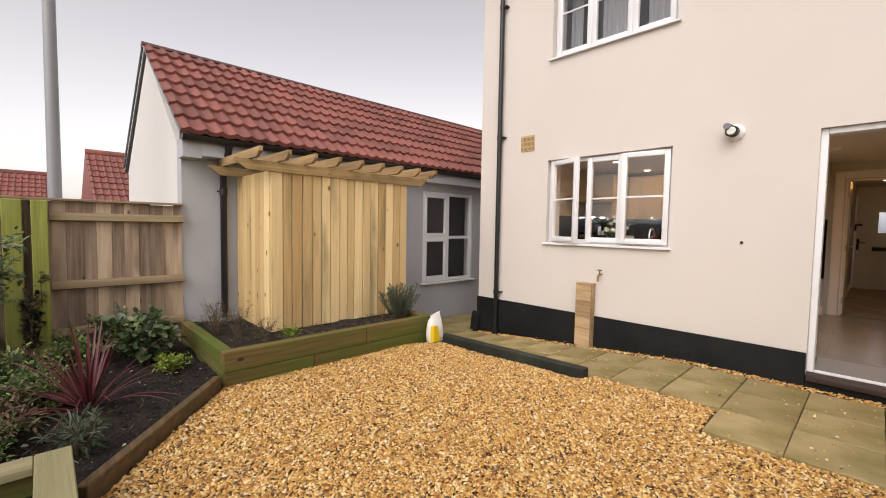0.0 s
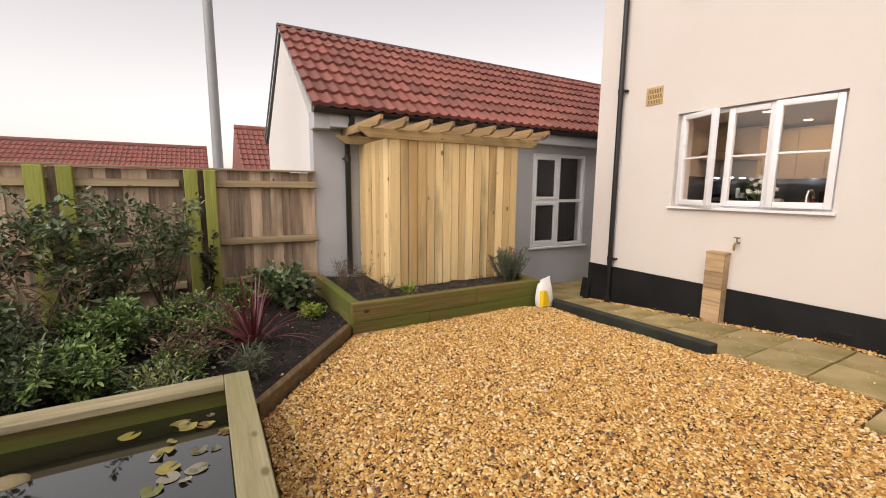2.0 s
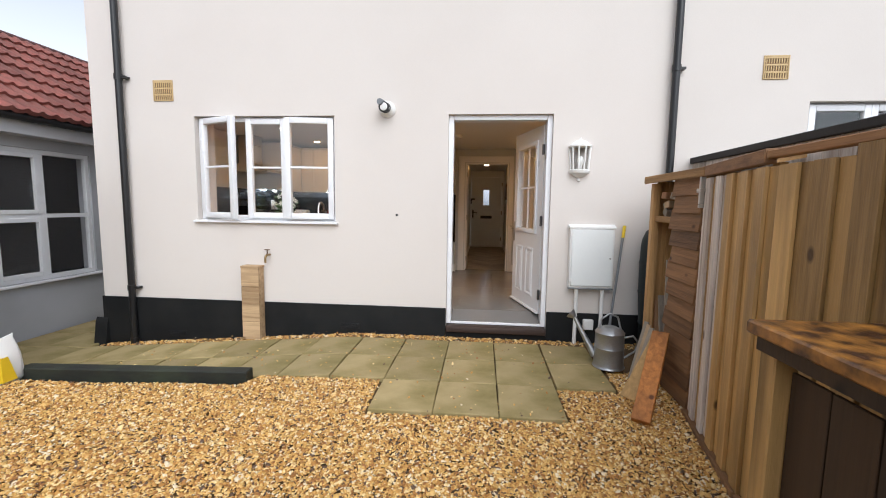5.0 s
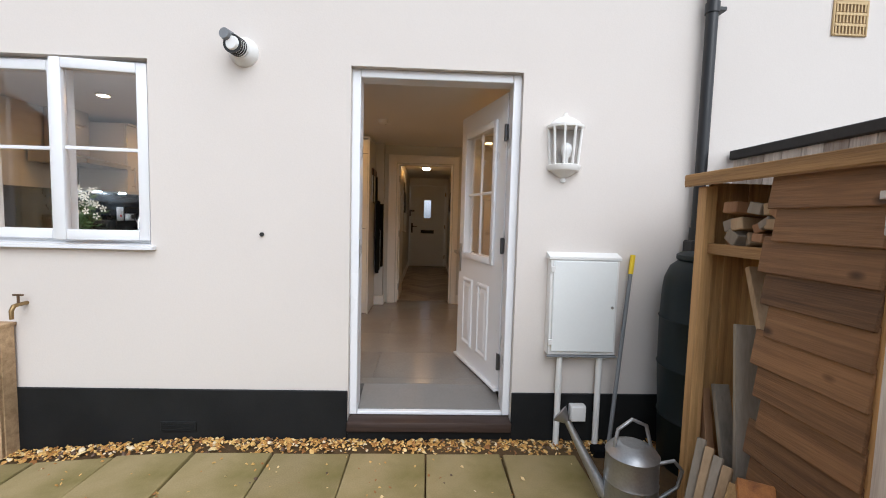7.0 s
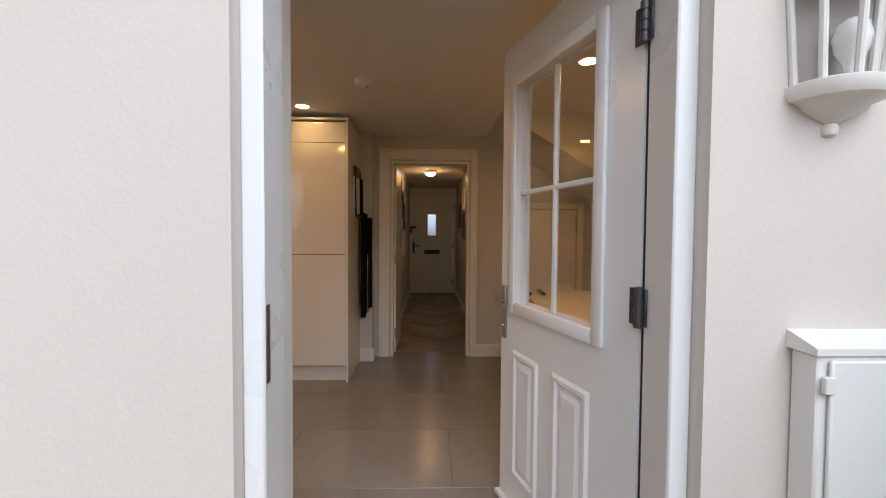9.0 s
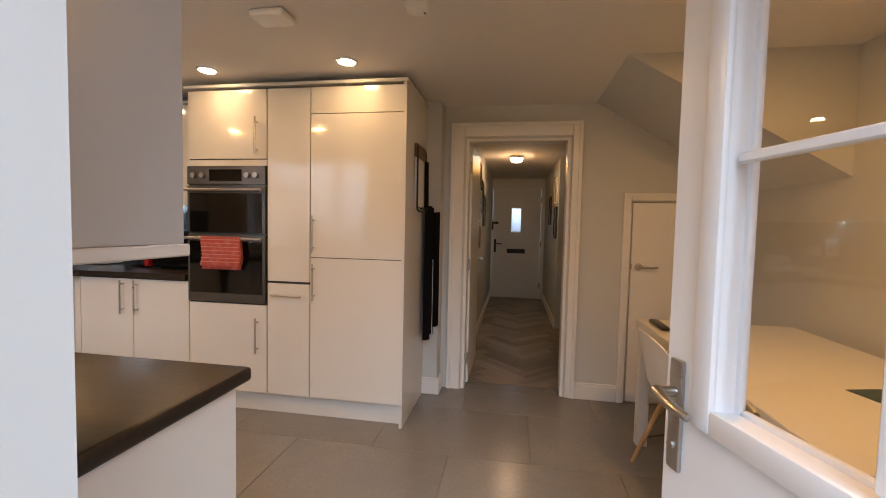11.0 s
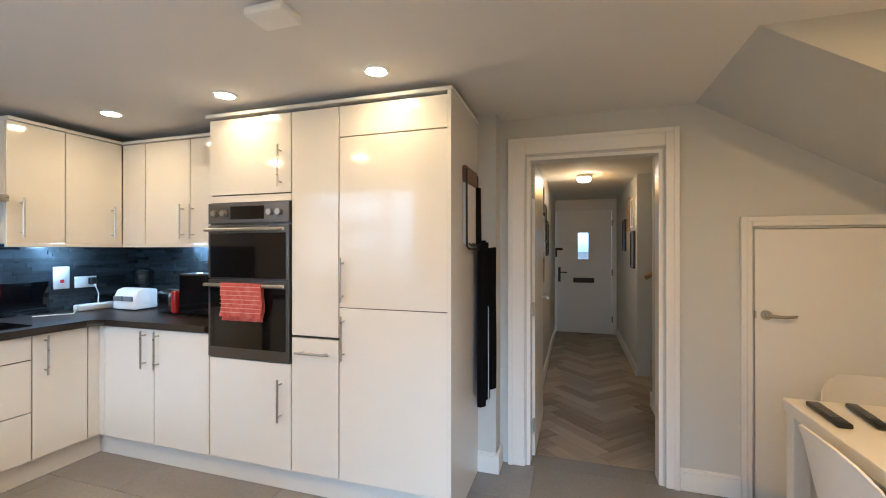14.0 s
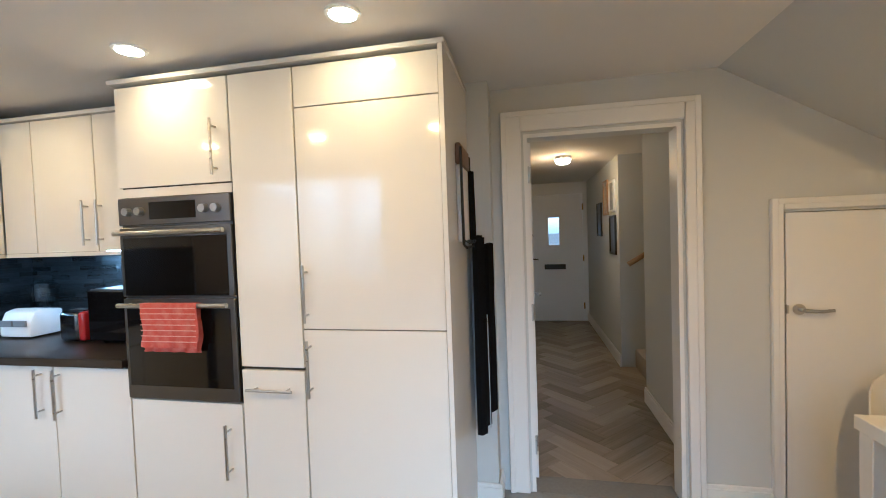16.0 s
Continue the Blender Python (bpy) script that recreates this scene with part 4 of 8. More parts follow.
def airbrick(y, z, label):
    v = thing("wall_vent", (WX, y, z - 0.11), label, "vent", "wall vents")
    bm = bmesh.new()
    sash(bm, y - 0.115, z - 0.11, y + 0.115, z + 0.11, WX - 0.012, 0.014, 0.012, "x")
    part("frame", bm, BUFF, v, "", True)
    bm = bmesh.new()
    bx(bm, WX - 0.004, y - 0.10, z - 0.095, WX - 0.001, y + 0.10, z + 0.095)
    part("backing", bm, mat("vent_dark", (0.16, 0.10, 0.05), 0.8), v)
    for r in range(3):
        bm = bmesh.new()
        z0 = z - 0.096 + r * 0.066
        bx(bm, WX - 0.011, y - 0.10, z0 + 0.045, WX - 0.004, y + 0.10, z0 + 0.062)
        for k in range(9):
            bx(bm, WX - 0.010, y - 0.094 + k * 0.0225, z0, WX - 0.004, y - 0.085 + k * 0.0225, z0 + 0.045)
        part("grille", bm, BUFF, v)
    return v


airbrick(3.655, 2.585, "buff slotted wall vent above the kitchen window")
airbrick(-2.54, 2.73, "buff slotted wall vent on the neighbour's wall")
for y in (3.02 + 0.6, 1.6):
    bm = bmesh.new()
    bx(bm, 4.832, y - 0.11, grass_z(y) + 0.02, 4.8415, y + 0.11, grass_z(y) + 0.085, 0.003)
    for k in range(4):
        bx(bm, 4.828, y - 0.10, grass_z(y) + 0.028 + k * 0.014, 4.832, y + 0.10, grass_z(y) + 0.034 + k * 0.014)
    single("plinth_vent", bm, PLINTH, "black slotted air brick low in the plinth", "vent", "plinth vents")

# boiler flue
flue = thing("boiler_flue", (WX, 1.185, 2.30), "white round boiler flue with a slotted terminal", "flue")
bm = bmesh.new()
tube(bm, [(WX, 1.185, 2.37), (WX - 0.02, 1.185, 2.37), (WX - 0.06, 1.185, 2.37)], [0.085, 0.083, 0.058], 28)
part("collar", bm, WHITE_PLASTIC, flue, "", True)
bm = bmesh.new()
tube(bm, [(WX - 0.06, 1.185, 2.37), (WX - 0.12, 1.195, 2.372), (WX - 0.14, 1.20, 2.373)], [0.052, 0.050, 0.035], 24)
part("terminal", bm, WHITE_PLASTIC, flue, "", True)
for k in range(4):
    bm = bmesh.new()
    tube(bm, [(WX - 0.075 - 0.017 * k, 1.187 + 0.003 * k, 2.37), (WX - 0.083 - 0.017 * k, 1.188 + 0.003 * k, 2.37)], 0.0535, 24)
    part("slot", bm, IRON, flue, "dark slot", True)
bm = bmesh.new()
tube(bm, [(WX - 0.10, 1.225, 2.415), (WX - 0.15, 1.235, 2.42)], [0.036, 0.030], 16)
part("nozzle", bm, GREY_POLE, flue, "grey outlet", True)
bm = bmesh.new()
tube(bm, [(WX + 0.0, 1.085, 1.285), (WX - 0.012, 1.085, 1.285)], 0.013, 14)
single("wall_plug", bm, RUBBER, "small black plug in the wall", "plug")

# outside tap and its timber pipe cover
tap = thing("garden_tap", (WX, 2.505, 0.78), "small brass garden tap on the wall", "tap")
bm = bmesh.new()
tube(bm, [(WX, 2.505, 0.83), (WX - 0.05, 2.505, 0.83), (WX - 0.085, 2.505, 0.825), (WX - 0.10, 2.505, 0.80), (WX - 0.10, 2.505, 0.75)], [0.012, 0.012, 0.013, 0.012, 0.011], 12)
part("spout", bm, BRASS, tap, "", True)
bm = bmesh.new()
tube(bm, [(WX - 0.055, 2.505, 0.835), (WX - 0.055, 2.505, 0.885)], 0.007, 8)
bx(bm, WX - 0.063, 2.475, 0.882, WX - 0.047, 2.535, 0.893, 0.003)
part("tap_handle", bm, mat("dull_bronze", (0.16, 0.10, 0.06), 0.5, 0.7), tap, "", True)
COVER_PINE = wood("weathered_pine_block", (0.22, 0.13, 0.06), (0.60, 0.42, 0.24), 0.8, "y", 30, stain=(0.16, 0.10, 0.05), stain_amount=0.5, pieces=0.4)
cover = thing("pipe_cover", (4.76, 2.71, -0.08), "pale timber box covering the tap pipe", "pipe cover")
bm = bmesh.new()
bx(bm, 4.742, 2.577, -0.10, 4.7575, 2.773, 0.69)
part("backing_board", bm, COVER_PINE, cover)
for z0, z1 in ((-0.10, 0.095), (0.098, 0.292), (0.295, 0.488), (0.491, 0.69)):
    bm = bmesh.new()
    bx(bm, 4.733, 2.575, z0, 4.7415, 2.775, z1, 0.003)
    part("front_block", bm, COVER_PINE, cover)
for y0, y1 in ((2.573, 2.595), (2.755, 2.777)):
    bm = bmesh.new()
    bx(bm, 4.7585, y0, -0.10, 4.845, y1, 0.69, 0.003)
    part("side_board", bm, COVER_PINE, cover)
bm = bmesh.new()
bx(bm, 4.733, 2.57, 0.6905, 4.858, 2.78, 0.712, 0.003)
part("top_board", bm, COVER_PINE, cover)

# wall lantern
lan = thing("wall_lantern", (WX, -0.775, 1.68), "white half-round wall lantern with clear panes", "lantern")
LY = -0.775


def half(bm, prof, seg=14, x=WX, y=LY):
    rings = []
    for r, z in prof:
        rings.append([bm.verts.new((x - r * math.sin(math.pi * k / seg), y + r * 1.0 * math.cos(math.pi * k / seg), z)) for k in range(seg + 1)])
    for a, b in zip(rings, rings[1:]):
        for k in range(seg):
            bm.faces.new((a[k], a[k + 1], b[k + 1], b[k]))
    bm.faces.new(rings[0])
    bm.faces.new(rings[-1])
    bm.faces.new([r[0] for r in rings] + [r[-1] for r in rings][::-1])


bm = bmesh.new()
half(bm, [(0.108, 1.985), (0.116, 1.99), (0.116, 2.004), (0.10, 2.012), (0.075, 2.035), (0.05, 2.052), (0.02, 2.062), (0.012, 2.075), (0.012, 2.085)])
part("top", bm, WHITE, lan, "", True)
bm = bmesh.new()
half(bm, [(0.006, 1.655), (0.016, 1.66), (0.018, 1.675), (0.012, 1.685), (0.035, 1.695), (0.062, 1.71), (0.072, 1.722), (0.096, 1.730), (0.104, 1.745), (0.104, 1.762), (0.09, 1.768)])
part("base", bm, WHITE, lan, "", True)
for k in range(6):
    a = math.pi * (k + 0.0) / 5
    bm = bmesh.new()
    p = [(WX - r * math.sin(a) - 0.004, LY + r * math.cos(a), z) for r, z in ((0.088, 1.765), (0.105, 1.99))]
    tube(bm, p, 0.008, 8)
    part("bar", bm, WHITE, lan)
bm = bmesh.new()
half(bm, [(0.083, 1.768), (0.099, 1.985)])
part("glazing", bm, PANE_THIN, lan, "clear panes").visible_shadow = False
bm = bmesh.new()
lathe(bm, [(0.012, 0.0), (0.014, 0.03), (0.028, 0.055), (0.034, 0.085), (0.028, 0.112), (0.012, 0.125)], 16, (WX - 0.045, LY, 1.77))
part("bulb", bm, mat("frosted_bulb", (0.82, 0.82, 0.80), 0.2), lan, "white bulb", True)

# meter box with conduits
mb = thing("meter_box", (WX, -0.92, 0.57), "white plastic electricity meter box fixed to the wall", "meter box")
bm = bmesh.new()
bx(bm, 4.79, -1.14, 0.575, WX, -0.705, 1.18, 0.006)
prism(bm, [(4.783, 1.181), (WX, 1.181), (WX, 1.222), (4.783, 1.196)], "y", -1.15, -0.695)
part("body", bm, WHITE_PLASTIC, mb, "", True)
bm = bmesh.new()
bx(bm, 4.776, -1.122, 0.60, 4.789, -0.723, 1.172, 0.004)
md = part("door", bm, mat("pale_mint_door", (0.82, 0.85, 0.84), 0.4, var=0.02), mb, "pale grey-white meter door", True)
bm = bmesh.new()
tube(bm, [(4.776, -1.10, 0.885), (4.771, -1.10, 0.885)], 0.009, 12)
part("lock", bm, STEEL, md, "small round lock", True)
for z in (0.66, 1.12):
    bm = bmesh.new()
    bx(bm, 4.772, -0.73, z - 0.018, 4.785, -0.706, z + 0.018, 0.002)
    part("hinge", bm, WHITE_PLASTIC, mb)
bm = bmesh.new()
bx(bm, 4.774, -1.145, 0.565, 4.80, -0.70, 0.5745, 0.002)
part("lip", bm, GREY_POLE, mb)
for y in (-0.79, -1.045):
    bm = bmesh.new()
    tube(bm, [(4.80, y, 0.57), (4.80, y, -0.02)], 0.019, 14)
    single("conduit", bm, WHITE_PLASTIC, "white plastic conduit running into the ground", "conduit", "meter conduits", True)
sw = thing("outdoor_switch", (4.84, -0.925, 0.14), "small white weatherproof switch box on the plinth", "switch box")
bm = bmesh.new()
bx(bm, 4.785, -0.975, 0.14, 4.841, -0.875, 0.245, 0.008, 2)
part("box", bm, WHITE_PLASTIC, sw, "", True)
bm = bmesh.new()
bx(bm, 4.776, -0.970, 0.146, 4.784, -0.880, 0.240, 0.004)
part("lid", bm, WHITE_PLASTIC, sw, "", True)

# broom leaning on the wall
br = thing("broom", (4.72, -1.10, 0.0), "grey broom handle with a yellow grip leaning on the wall", "broom")
bm = bmesh.new()
tube(bm, [(4.70, -1.09, 0.03), (4.82, -1.225, 1.10)], 0.0125, 12)
part("handle", bm, GREY_POLE, br, "grey handle", True)
bm = bmesh.new()
tube(bm, [(4.82, -1.225, 1.095), (4.832, -1.24, 1.215)], 0.0155, 12)
part("grip", bm, YELLOW, br, "yellow grip", True)
bm = bmesh.new()
bx(bm, 4.64, -1.20, -0.02, 4.72, -0.98, 0.035, 0.006)
part("head", bm, BLACK_CLOTH, br, "dark bristle head")

# galvanised watering can
can = thing("watering_can", (4.10, -0.93, 0.02), "galvanised steel watering can standing on the slabs", "watering can")
CX, CY = 4.12, -0.935
bm = bmesh.new()
lathe(bm, [(0.128, 0.0), (0.134, 0.008), (0.128, 0.016), (0.124, 0.026), (0.121, 0.17), (0.124, 0.177), (0.121, 0.184), (0.118, 0.30), (0.122, 0.307), (0.105, 0.33), (0.055, 0.355), (0.05, 0.355)], 32, (CX, CY, 0.02))
part("body", bm, GALV, can, "", True)
bm = bmesh.new()
tube(bm, [(CX + 0.03, CY + 0.11, 0.10), (CX + 0.09, CY + 0.20, 0.27), (CX + 0.14, CY + 0.27, 0.41)], [0.032, 0.022, 0.016], 12)
sp = part("spout", bm, GALV, can, "", True)
bm = bmesh.new()
tube(bm, [(CX + 0.14, CY + 0.27, 0.41), (CX + 0.162, CY + 0.305, 0.44)], [0.017, 0.05], 16)
part("rose", bm, GALV, sp, "", True)
bm = bmesh.new()
tube(bm, [(CX - 0.03, CY - 0.115, 0.29), (CX - 0.04, CY - 0.18, 0.31), (CX - 0.045, CY - 0.22, 0.265), (CX - 0.04, CY - 0.205, 0.18), (CX - 0.03, CY - 0.116, 0.11)], 0.009, 10)
part("side_handle", bm, GALV, can, "", True)
bm = bmesh.new()
tube(bm, [(CX, CY + 0.09, 0.345), (CX, CY + 0.075, 0.44), (CX, CY + 0.01, 0.49), (CX, CY - 0.06, 0.46), (CX, CY - 0.09, 0.35)], 0.009, 10)
part("top_handle", bm, GALV, can, "", True)

# water butt
butt = thing("water_butt", (4.57, -1.6, -0.02), "dark green plastic water butt under the downpipe", "water butt")
bm = bmesh.new()
lathe(bm, [(0.23, 0.0), (0.245, 0.02), (0.255, 0.30), (0.262, 0.31), (0.255, 0.32), (0.272, 0.60), (0.278, 0.61), (0.272, 0.62), (0.276, 0.88), (0.282, 0.89), (0.275, 0.90), (0.27, 1.05), (0.262, 1.12), (0.235, 1.19), (0.19, 1.23), (0.185, 1.23)], 40, (4.57, -1.60, -0.02))
part("barrel", bm, GREEN_PLASTIC, butt, "", True)
bm = bmesh.new()
lathe(bm, [(0.195, 0.0), (0.205, 0.01), (0.205, 0.035), (0.18, 0.05), (0.02, 0.06)], 36, (4.57, -1.60, 1.205))
part("lid", bm, GREEN_PLASTIC, butt, "", True)
bm = bmesh.new()
bx(bm, 4.74, -1.68, 1.22, 4.845, -1.56, 1.32, 0.01)
part("diverter", bm, BLACKPIPE, butt, "black downpipe diverter")

# black edging sleeper beside the path
bm = bmesh.new()
v = bx(bm, -0.055, -0.90, -0.28, 0.055, 0.90, 0.085, 0.008)
turned(bm, list(bm.verts), pose(3.44, 2.88, 0, 0, 0, 4.6))
single("edging_sleeper", bm, DARK_SLEEPER, "damp black timber sleeper edging the gravel", "sleeper")

# ---- timber screen, planter ----
planter = thing("raised_planter", (2.0, 4.0, 0.0), "raised planter of mossy timber sleepers", "planter")
for z0, z1 in ((-0.06, 0.118), (0.12, 0.30)):
    bm = bmesh.new()
    joint = 2.35 if z0 > 0 else 1.75
    bx(bm, 0.93, 3.90, z0, joint - 0.002, 4.0, z1, 0.008)
    part("front_sleeper", bm, SLEEPER, planter)
    bm = bmesh.new()
    bx(bm, joint + 0.002, 3.902, z0, 3.30, 4.0, z1, 0.008)
    part("front_sleeper", bm, SLEEPER, planter)
    bm = bmesh.new()
    bx(bm, 0.93, 4.001, z0, 1.03, 5.42, z1, 0.008)
    part("side_sleeper", bm, SLEEPER_Y, planter)
    bm = bmesh.new()
    bx(bm, 3.20, 4.001, z0, 3.30, 4.55, z1, 0.008)
    part("side_sleeper", bm, SLEEPER_Y, planter)
bm = heap("soil", 1.03, 4.0, 3.2, 4.6, 0.235, 0.035, 24)
part("soil", bm, SOIL, planter, "dark planting soil")
bm = heap("soil", 1.03, 4.55, 1.6, 5.5, 0.235, 0.035, 20)
part("soil", bm, SOIL, planter)

screen = thing("timber_screen", (2.5, 4.55, 0.0), "pale new timber boarded enclosure with a pergola top", "screen")
rng = random.Random(11)
x = 1.58
k = 0
widths = [0.135, 0.105, 0.12, 0.12, 0.115, 0.11, 0.12, 0.115, 0.10, 0.12, 0.11, 0.12, 0.115, 0.12, 0.12, 0.12]
while x < 3.34:
    w = widths[k % len(widths)]
    bm = bmesh.new()
    y = 4.545 + rng.uniform(-0.010, 0.010)
    bx(bm, x + 0.004, y, 0.24, min(x + w - 0.006, 3.40), y + 0.018, 1.94 + rng.uniform(-0.004, 0.004), 0.004)
    part("board", bm, TIMBER_NEW, screen)
    x += w - 0.003
    k += 1
y, k = 4.57, 0
while y < 5.55:
    w = 0.135
    bm = bmesh.new()
    xx = 1.572 + (0.006 if k % 2 else 0.0)
    bx(bm, xx, y, 0.24, xx + 0.018, min(y + w, 5.58), 1.94, 0.002)
    part("board", bm, TIMBER_NEW, screen)
    bm = bmesh.new()
    bx(bm, 3.38, y, -0.1, 3.398, min(y + w, 5.58), 1.94, 0.002)
    part("board", bm, TIMBER_NEW, screen)
    y += w - 0.002
    k += 1
for xx in (1.60, 3.31):
    bm = bmesh.new()
    bx(bm, xx, 4.565, 0.0, xx + 0.07, 4.635, 1.95)
    part("post", bm, TIMBER_NEW, screen)
for yy in (4.515, 5.35):
    bm = bmesh.new()
    prism(bm, [(1.22, 2.03), (3.72, 2.03), (3.72, 2.01), (3.60, 1.93), (1.34, 1.93), (1.22, 2.01)], "y", yy, yy + 0.035)
    part("pergola_beam", bm, TIMBER_NEW_X, screen, "notched pergola beam")
for i in range(9):
    xx = 1.36 + i * 0.283
    bm = bmesh.new()
    prism(bm, [(4.25, 2.085), (4.33, 2.035), (5.58, 2.035), (5.58, 2.13), (4.25, 2.13)], "x", xx, xx + 0.034)
    turned(bm, list(bm.verts), Matrix.Translation((xx, 0, 2.04)) @ pose(0, 0, 0, 0, 3, 0) @ Matrix.Translation((-xx, 0, -2.04)))
    part("rafter", bm, TIMBER_NEW_Y, screen, "angled pergola rafter")

# border edging board and pond
bm = bmesh.new()
L = math.hypot(0.96, 1.215)
bx(bm, -0.03, 0.0, -0.10, 0.03, L - 0.05, 0.105, 0.006)
turned(bm, list(bm.verts), pose(-0.035, 2.76, 0, 0, 0, -38.3))
single("border_edging", bm, EDGING, "weathered timber board edging the planted border", "edging")

pond = thing("raised_pond", (-0.8, 2.0, 0.0), "raised timber pond with dark water and lily leaves", "pond")
PX0, PX1, PY0, PY1 = -1.75, -0.06, 0.95, 2.79
for c, m in (((PX1 - 0.13, PY0, PX1, PY1), POND_RAIL_Y), ((PX0, PY0, PX0 + 0.13, PY1), POND_RAIL_Y), ((PX0 + 0.131, PY1 - 0.13, PX1 - 0.131, PY1), POND_RAIL), ((PX0 + 0.131, PY0, PX1 - 0.131, PY0 + 0.13), POND_RAIL)):
    bm = bmesh.new()
    bx(bm, c[0], c[1], 0.268, c[2], c[3], 0.31, 0.005)
    part("top_rail", bm, m, pond, "grey-green timber coping")
for c in ((PX1 - 0.09, PY0 + 0.02, PX1 - 0.02, PY1 - 0.02), (PX0 + 0.02, PY0 + 0.02, PX0 + 0.09, PY1 - 0.02), (PX0 + 0.091, PY1 - 0.09, PX1 - 0.091, PY1 - 0.02), (PX0 + 0.091, PY0 + 0.02, PX1 - 0.091, PY0 + 0.09)):
    for z0, z1 in ((-0.1, 0.128), (0.13, 0.267)):
        bm = bmesh.new()
        bx(bm, c[0], c[1], z0, c[2], c[3], z1, 0.004)
        part("side_board", bm, SLEEPER if c[2] - c[0] > 0.5 else SLEEPER_Y, pond)
bm = bmesh.new()
bx(bm, PX0 + 0.095, PY0 + 0.095, -0.3, PX1 - 0.095, PY1 - 0.095, -0.28)
part("liner", bm, RUBBER, pond, "black pond liner")
WATER = mat("dark_pond_water", (0.010, 0.011, 0.008), 0.02, var=0.2, bump=0.0, spec=1.0, coat=0.6)
WATER.node_tree.nodes["Principled BSDF"].inputs["IOR"].default_value = 1.75
bm = bmesh.new()
bx(bm, PX0 + 0.092, PY0 + 0.092, -0.1, PX1 - 0.092, PY1 - 0.092, 0.165)
part("water", bm, WATER, pond, "still dark water")
rng = random.Random(21)
LILY = speckled("lily_leaf", [(0, (0.14, 0.13, 0.085)), (0.25, (0.26, 0.22, 0.06)), (0.5, (0.24, 0.22, 0.17)), (0.72, (0.20, 0.12, 0.06)), (0.86, (0.14, 0.15, 0.05))], 0.3, False)
for k in range(30):
    cx, cy = rng.gauss(-0.42, 0.13), rng.uniform(1.7, 2.62)
    if not -0.9 < cx < -0.2:
        continue
    r = rng.uniform(0.022, 0.052)
    bm = bmesh.new()
    a0 = rng.uniform(0, 6.28)
    mid = bm.verts.new((cx, cy, 0.1672))
    curl = rng.uniform(0.0, 0.016)
    rim = [bm.verts.new((cx + r * math.cos(a0 + a) * rng.uniform(0.85, 1.1), cy + r * 0.8 * math.sin(a0 + a), 0.1685 + max(0.0, math.sin(a * 1.5)) * curl)) for a in [0.3 + 5.7 * q / 14 for q in range(15)]]
    for a, b in zip(rim, rim[1:]):
        bm.faces.new((mid, a, b))
    single("lily_pad", bm, LILY, "yellowing lily leaf floating on the pond", "lily pad", "pond lilies")
for cx, cy, s in ((-1.02, 2.42, 0.07), (-1.0, 1.98, 0.11), (-1.3, 2.1, 0.09)):
    bm = bmesh.new()
    bmesh.ops.create_icosphere(bm, subdivisions=2, radius=s)
    for v in bm.verts:
        v.co = Vector((v.co.x * 1.3 + cx, v.co.y * 0.8 + cy, v.co.z * 0.55 + 0.155)) + Vector((0, 0, 0.02 * noise.noise(v.co * 9)))
    single("pond_stone", bm, mat("pond_stone", (0.28, 0.22, 0.12), 0.7, var=0.3, scale=12, stain=(0.12, 0.11, 0.04)), "rounded buff stone just above the water", "stone", "pond stones", True)

# bag of compost beside the planter
bag = thing("gravel_bag", (3.29, 3.80, 0.0), "white and yellow plastic sack slumped on the gravel", "sack")
bm = bmesh.new()
rings = []
for q, (w, d, z) in enumerate(((0.085, 0.05, 0.0), (0.10, 0.065, 0.02), (0.105, 0.07, 0.10), (0.10, 0.065, 0.20), (0.088, 0.045, 0.27), (0.07, 0.018, 0.315), (0.075, 0.006, 0.345))):
    rings.append([bm.verts.new((3.235 + w * math.copysign(abs(math.cos(a)) ** 0.6, math.cos(a)) + 0.012 * noise.noise((a, z * 9, 1)), 3.78 + d * math.copysign(abs(math.sin(a)) ** 0.6, math.sin(a)) + 0.012 * noise.noise((a * 2, z * 9, 4)), 0.005 + z + 0.02 * (math.cos(a) if q > 4 else 0))) for a in [2 * math.pi * k / 20 for k in range(20)]])
for a, b in zip(rings, rings[1:]):
    for k in range(20):
        bm.faces.new((a[k], a[(k + 1) % 20], b[(k + 1) % 20], b[k]))
bm.faces.new(rings[0][::-1])
bm.faces.new(rings[-1])
part("sack", bm, WHITE_PLASTIC, bag, "", True)
bm = bmesh.new()
pts = []
for zz in (0.03, 0.09, 0.16, 0.22):
    pts.append([(3.235 - 0.107 + 0.03 * t, 3.78 - 0.042 - 0.034 * min(1, t * 1.4), zz) for t in (0.0, 0.5, 1.0, 2.2, 4.6 - 9 * zz)])
gr = [[bm.verts.new(p) for p in r] for r in pts]
for a, b in zip(gr, gr[1:]):
    for k in range(4):
        bm.faces.new((a[k], a[k + 1], b[k + 1], b[k]))
part("print", bm, YELLOW, bag, "yellow printed panel")

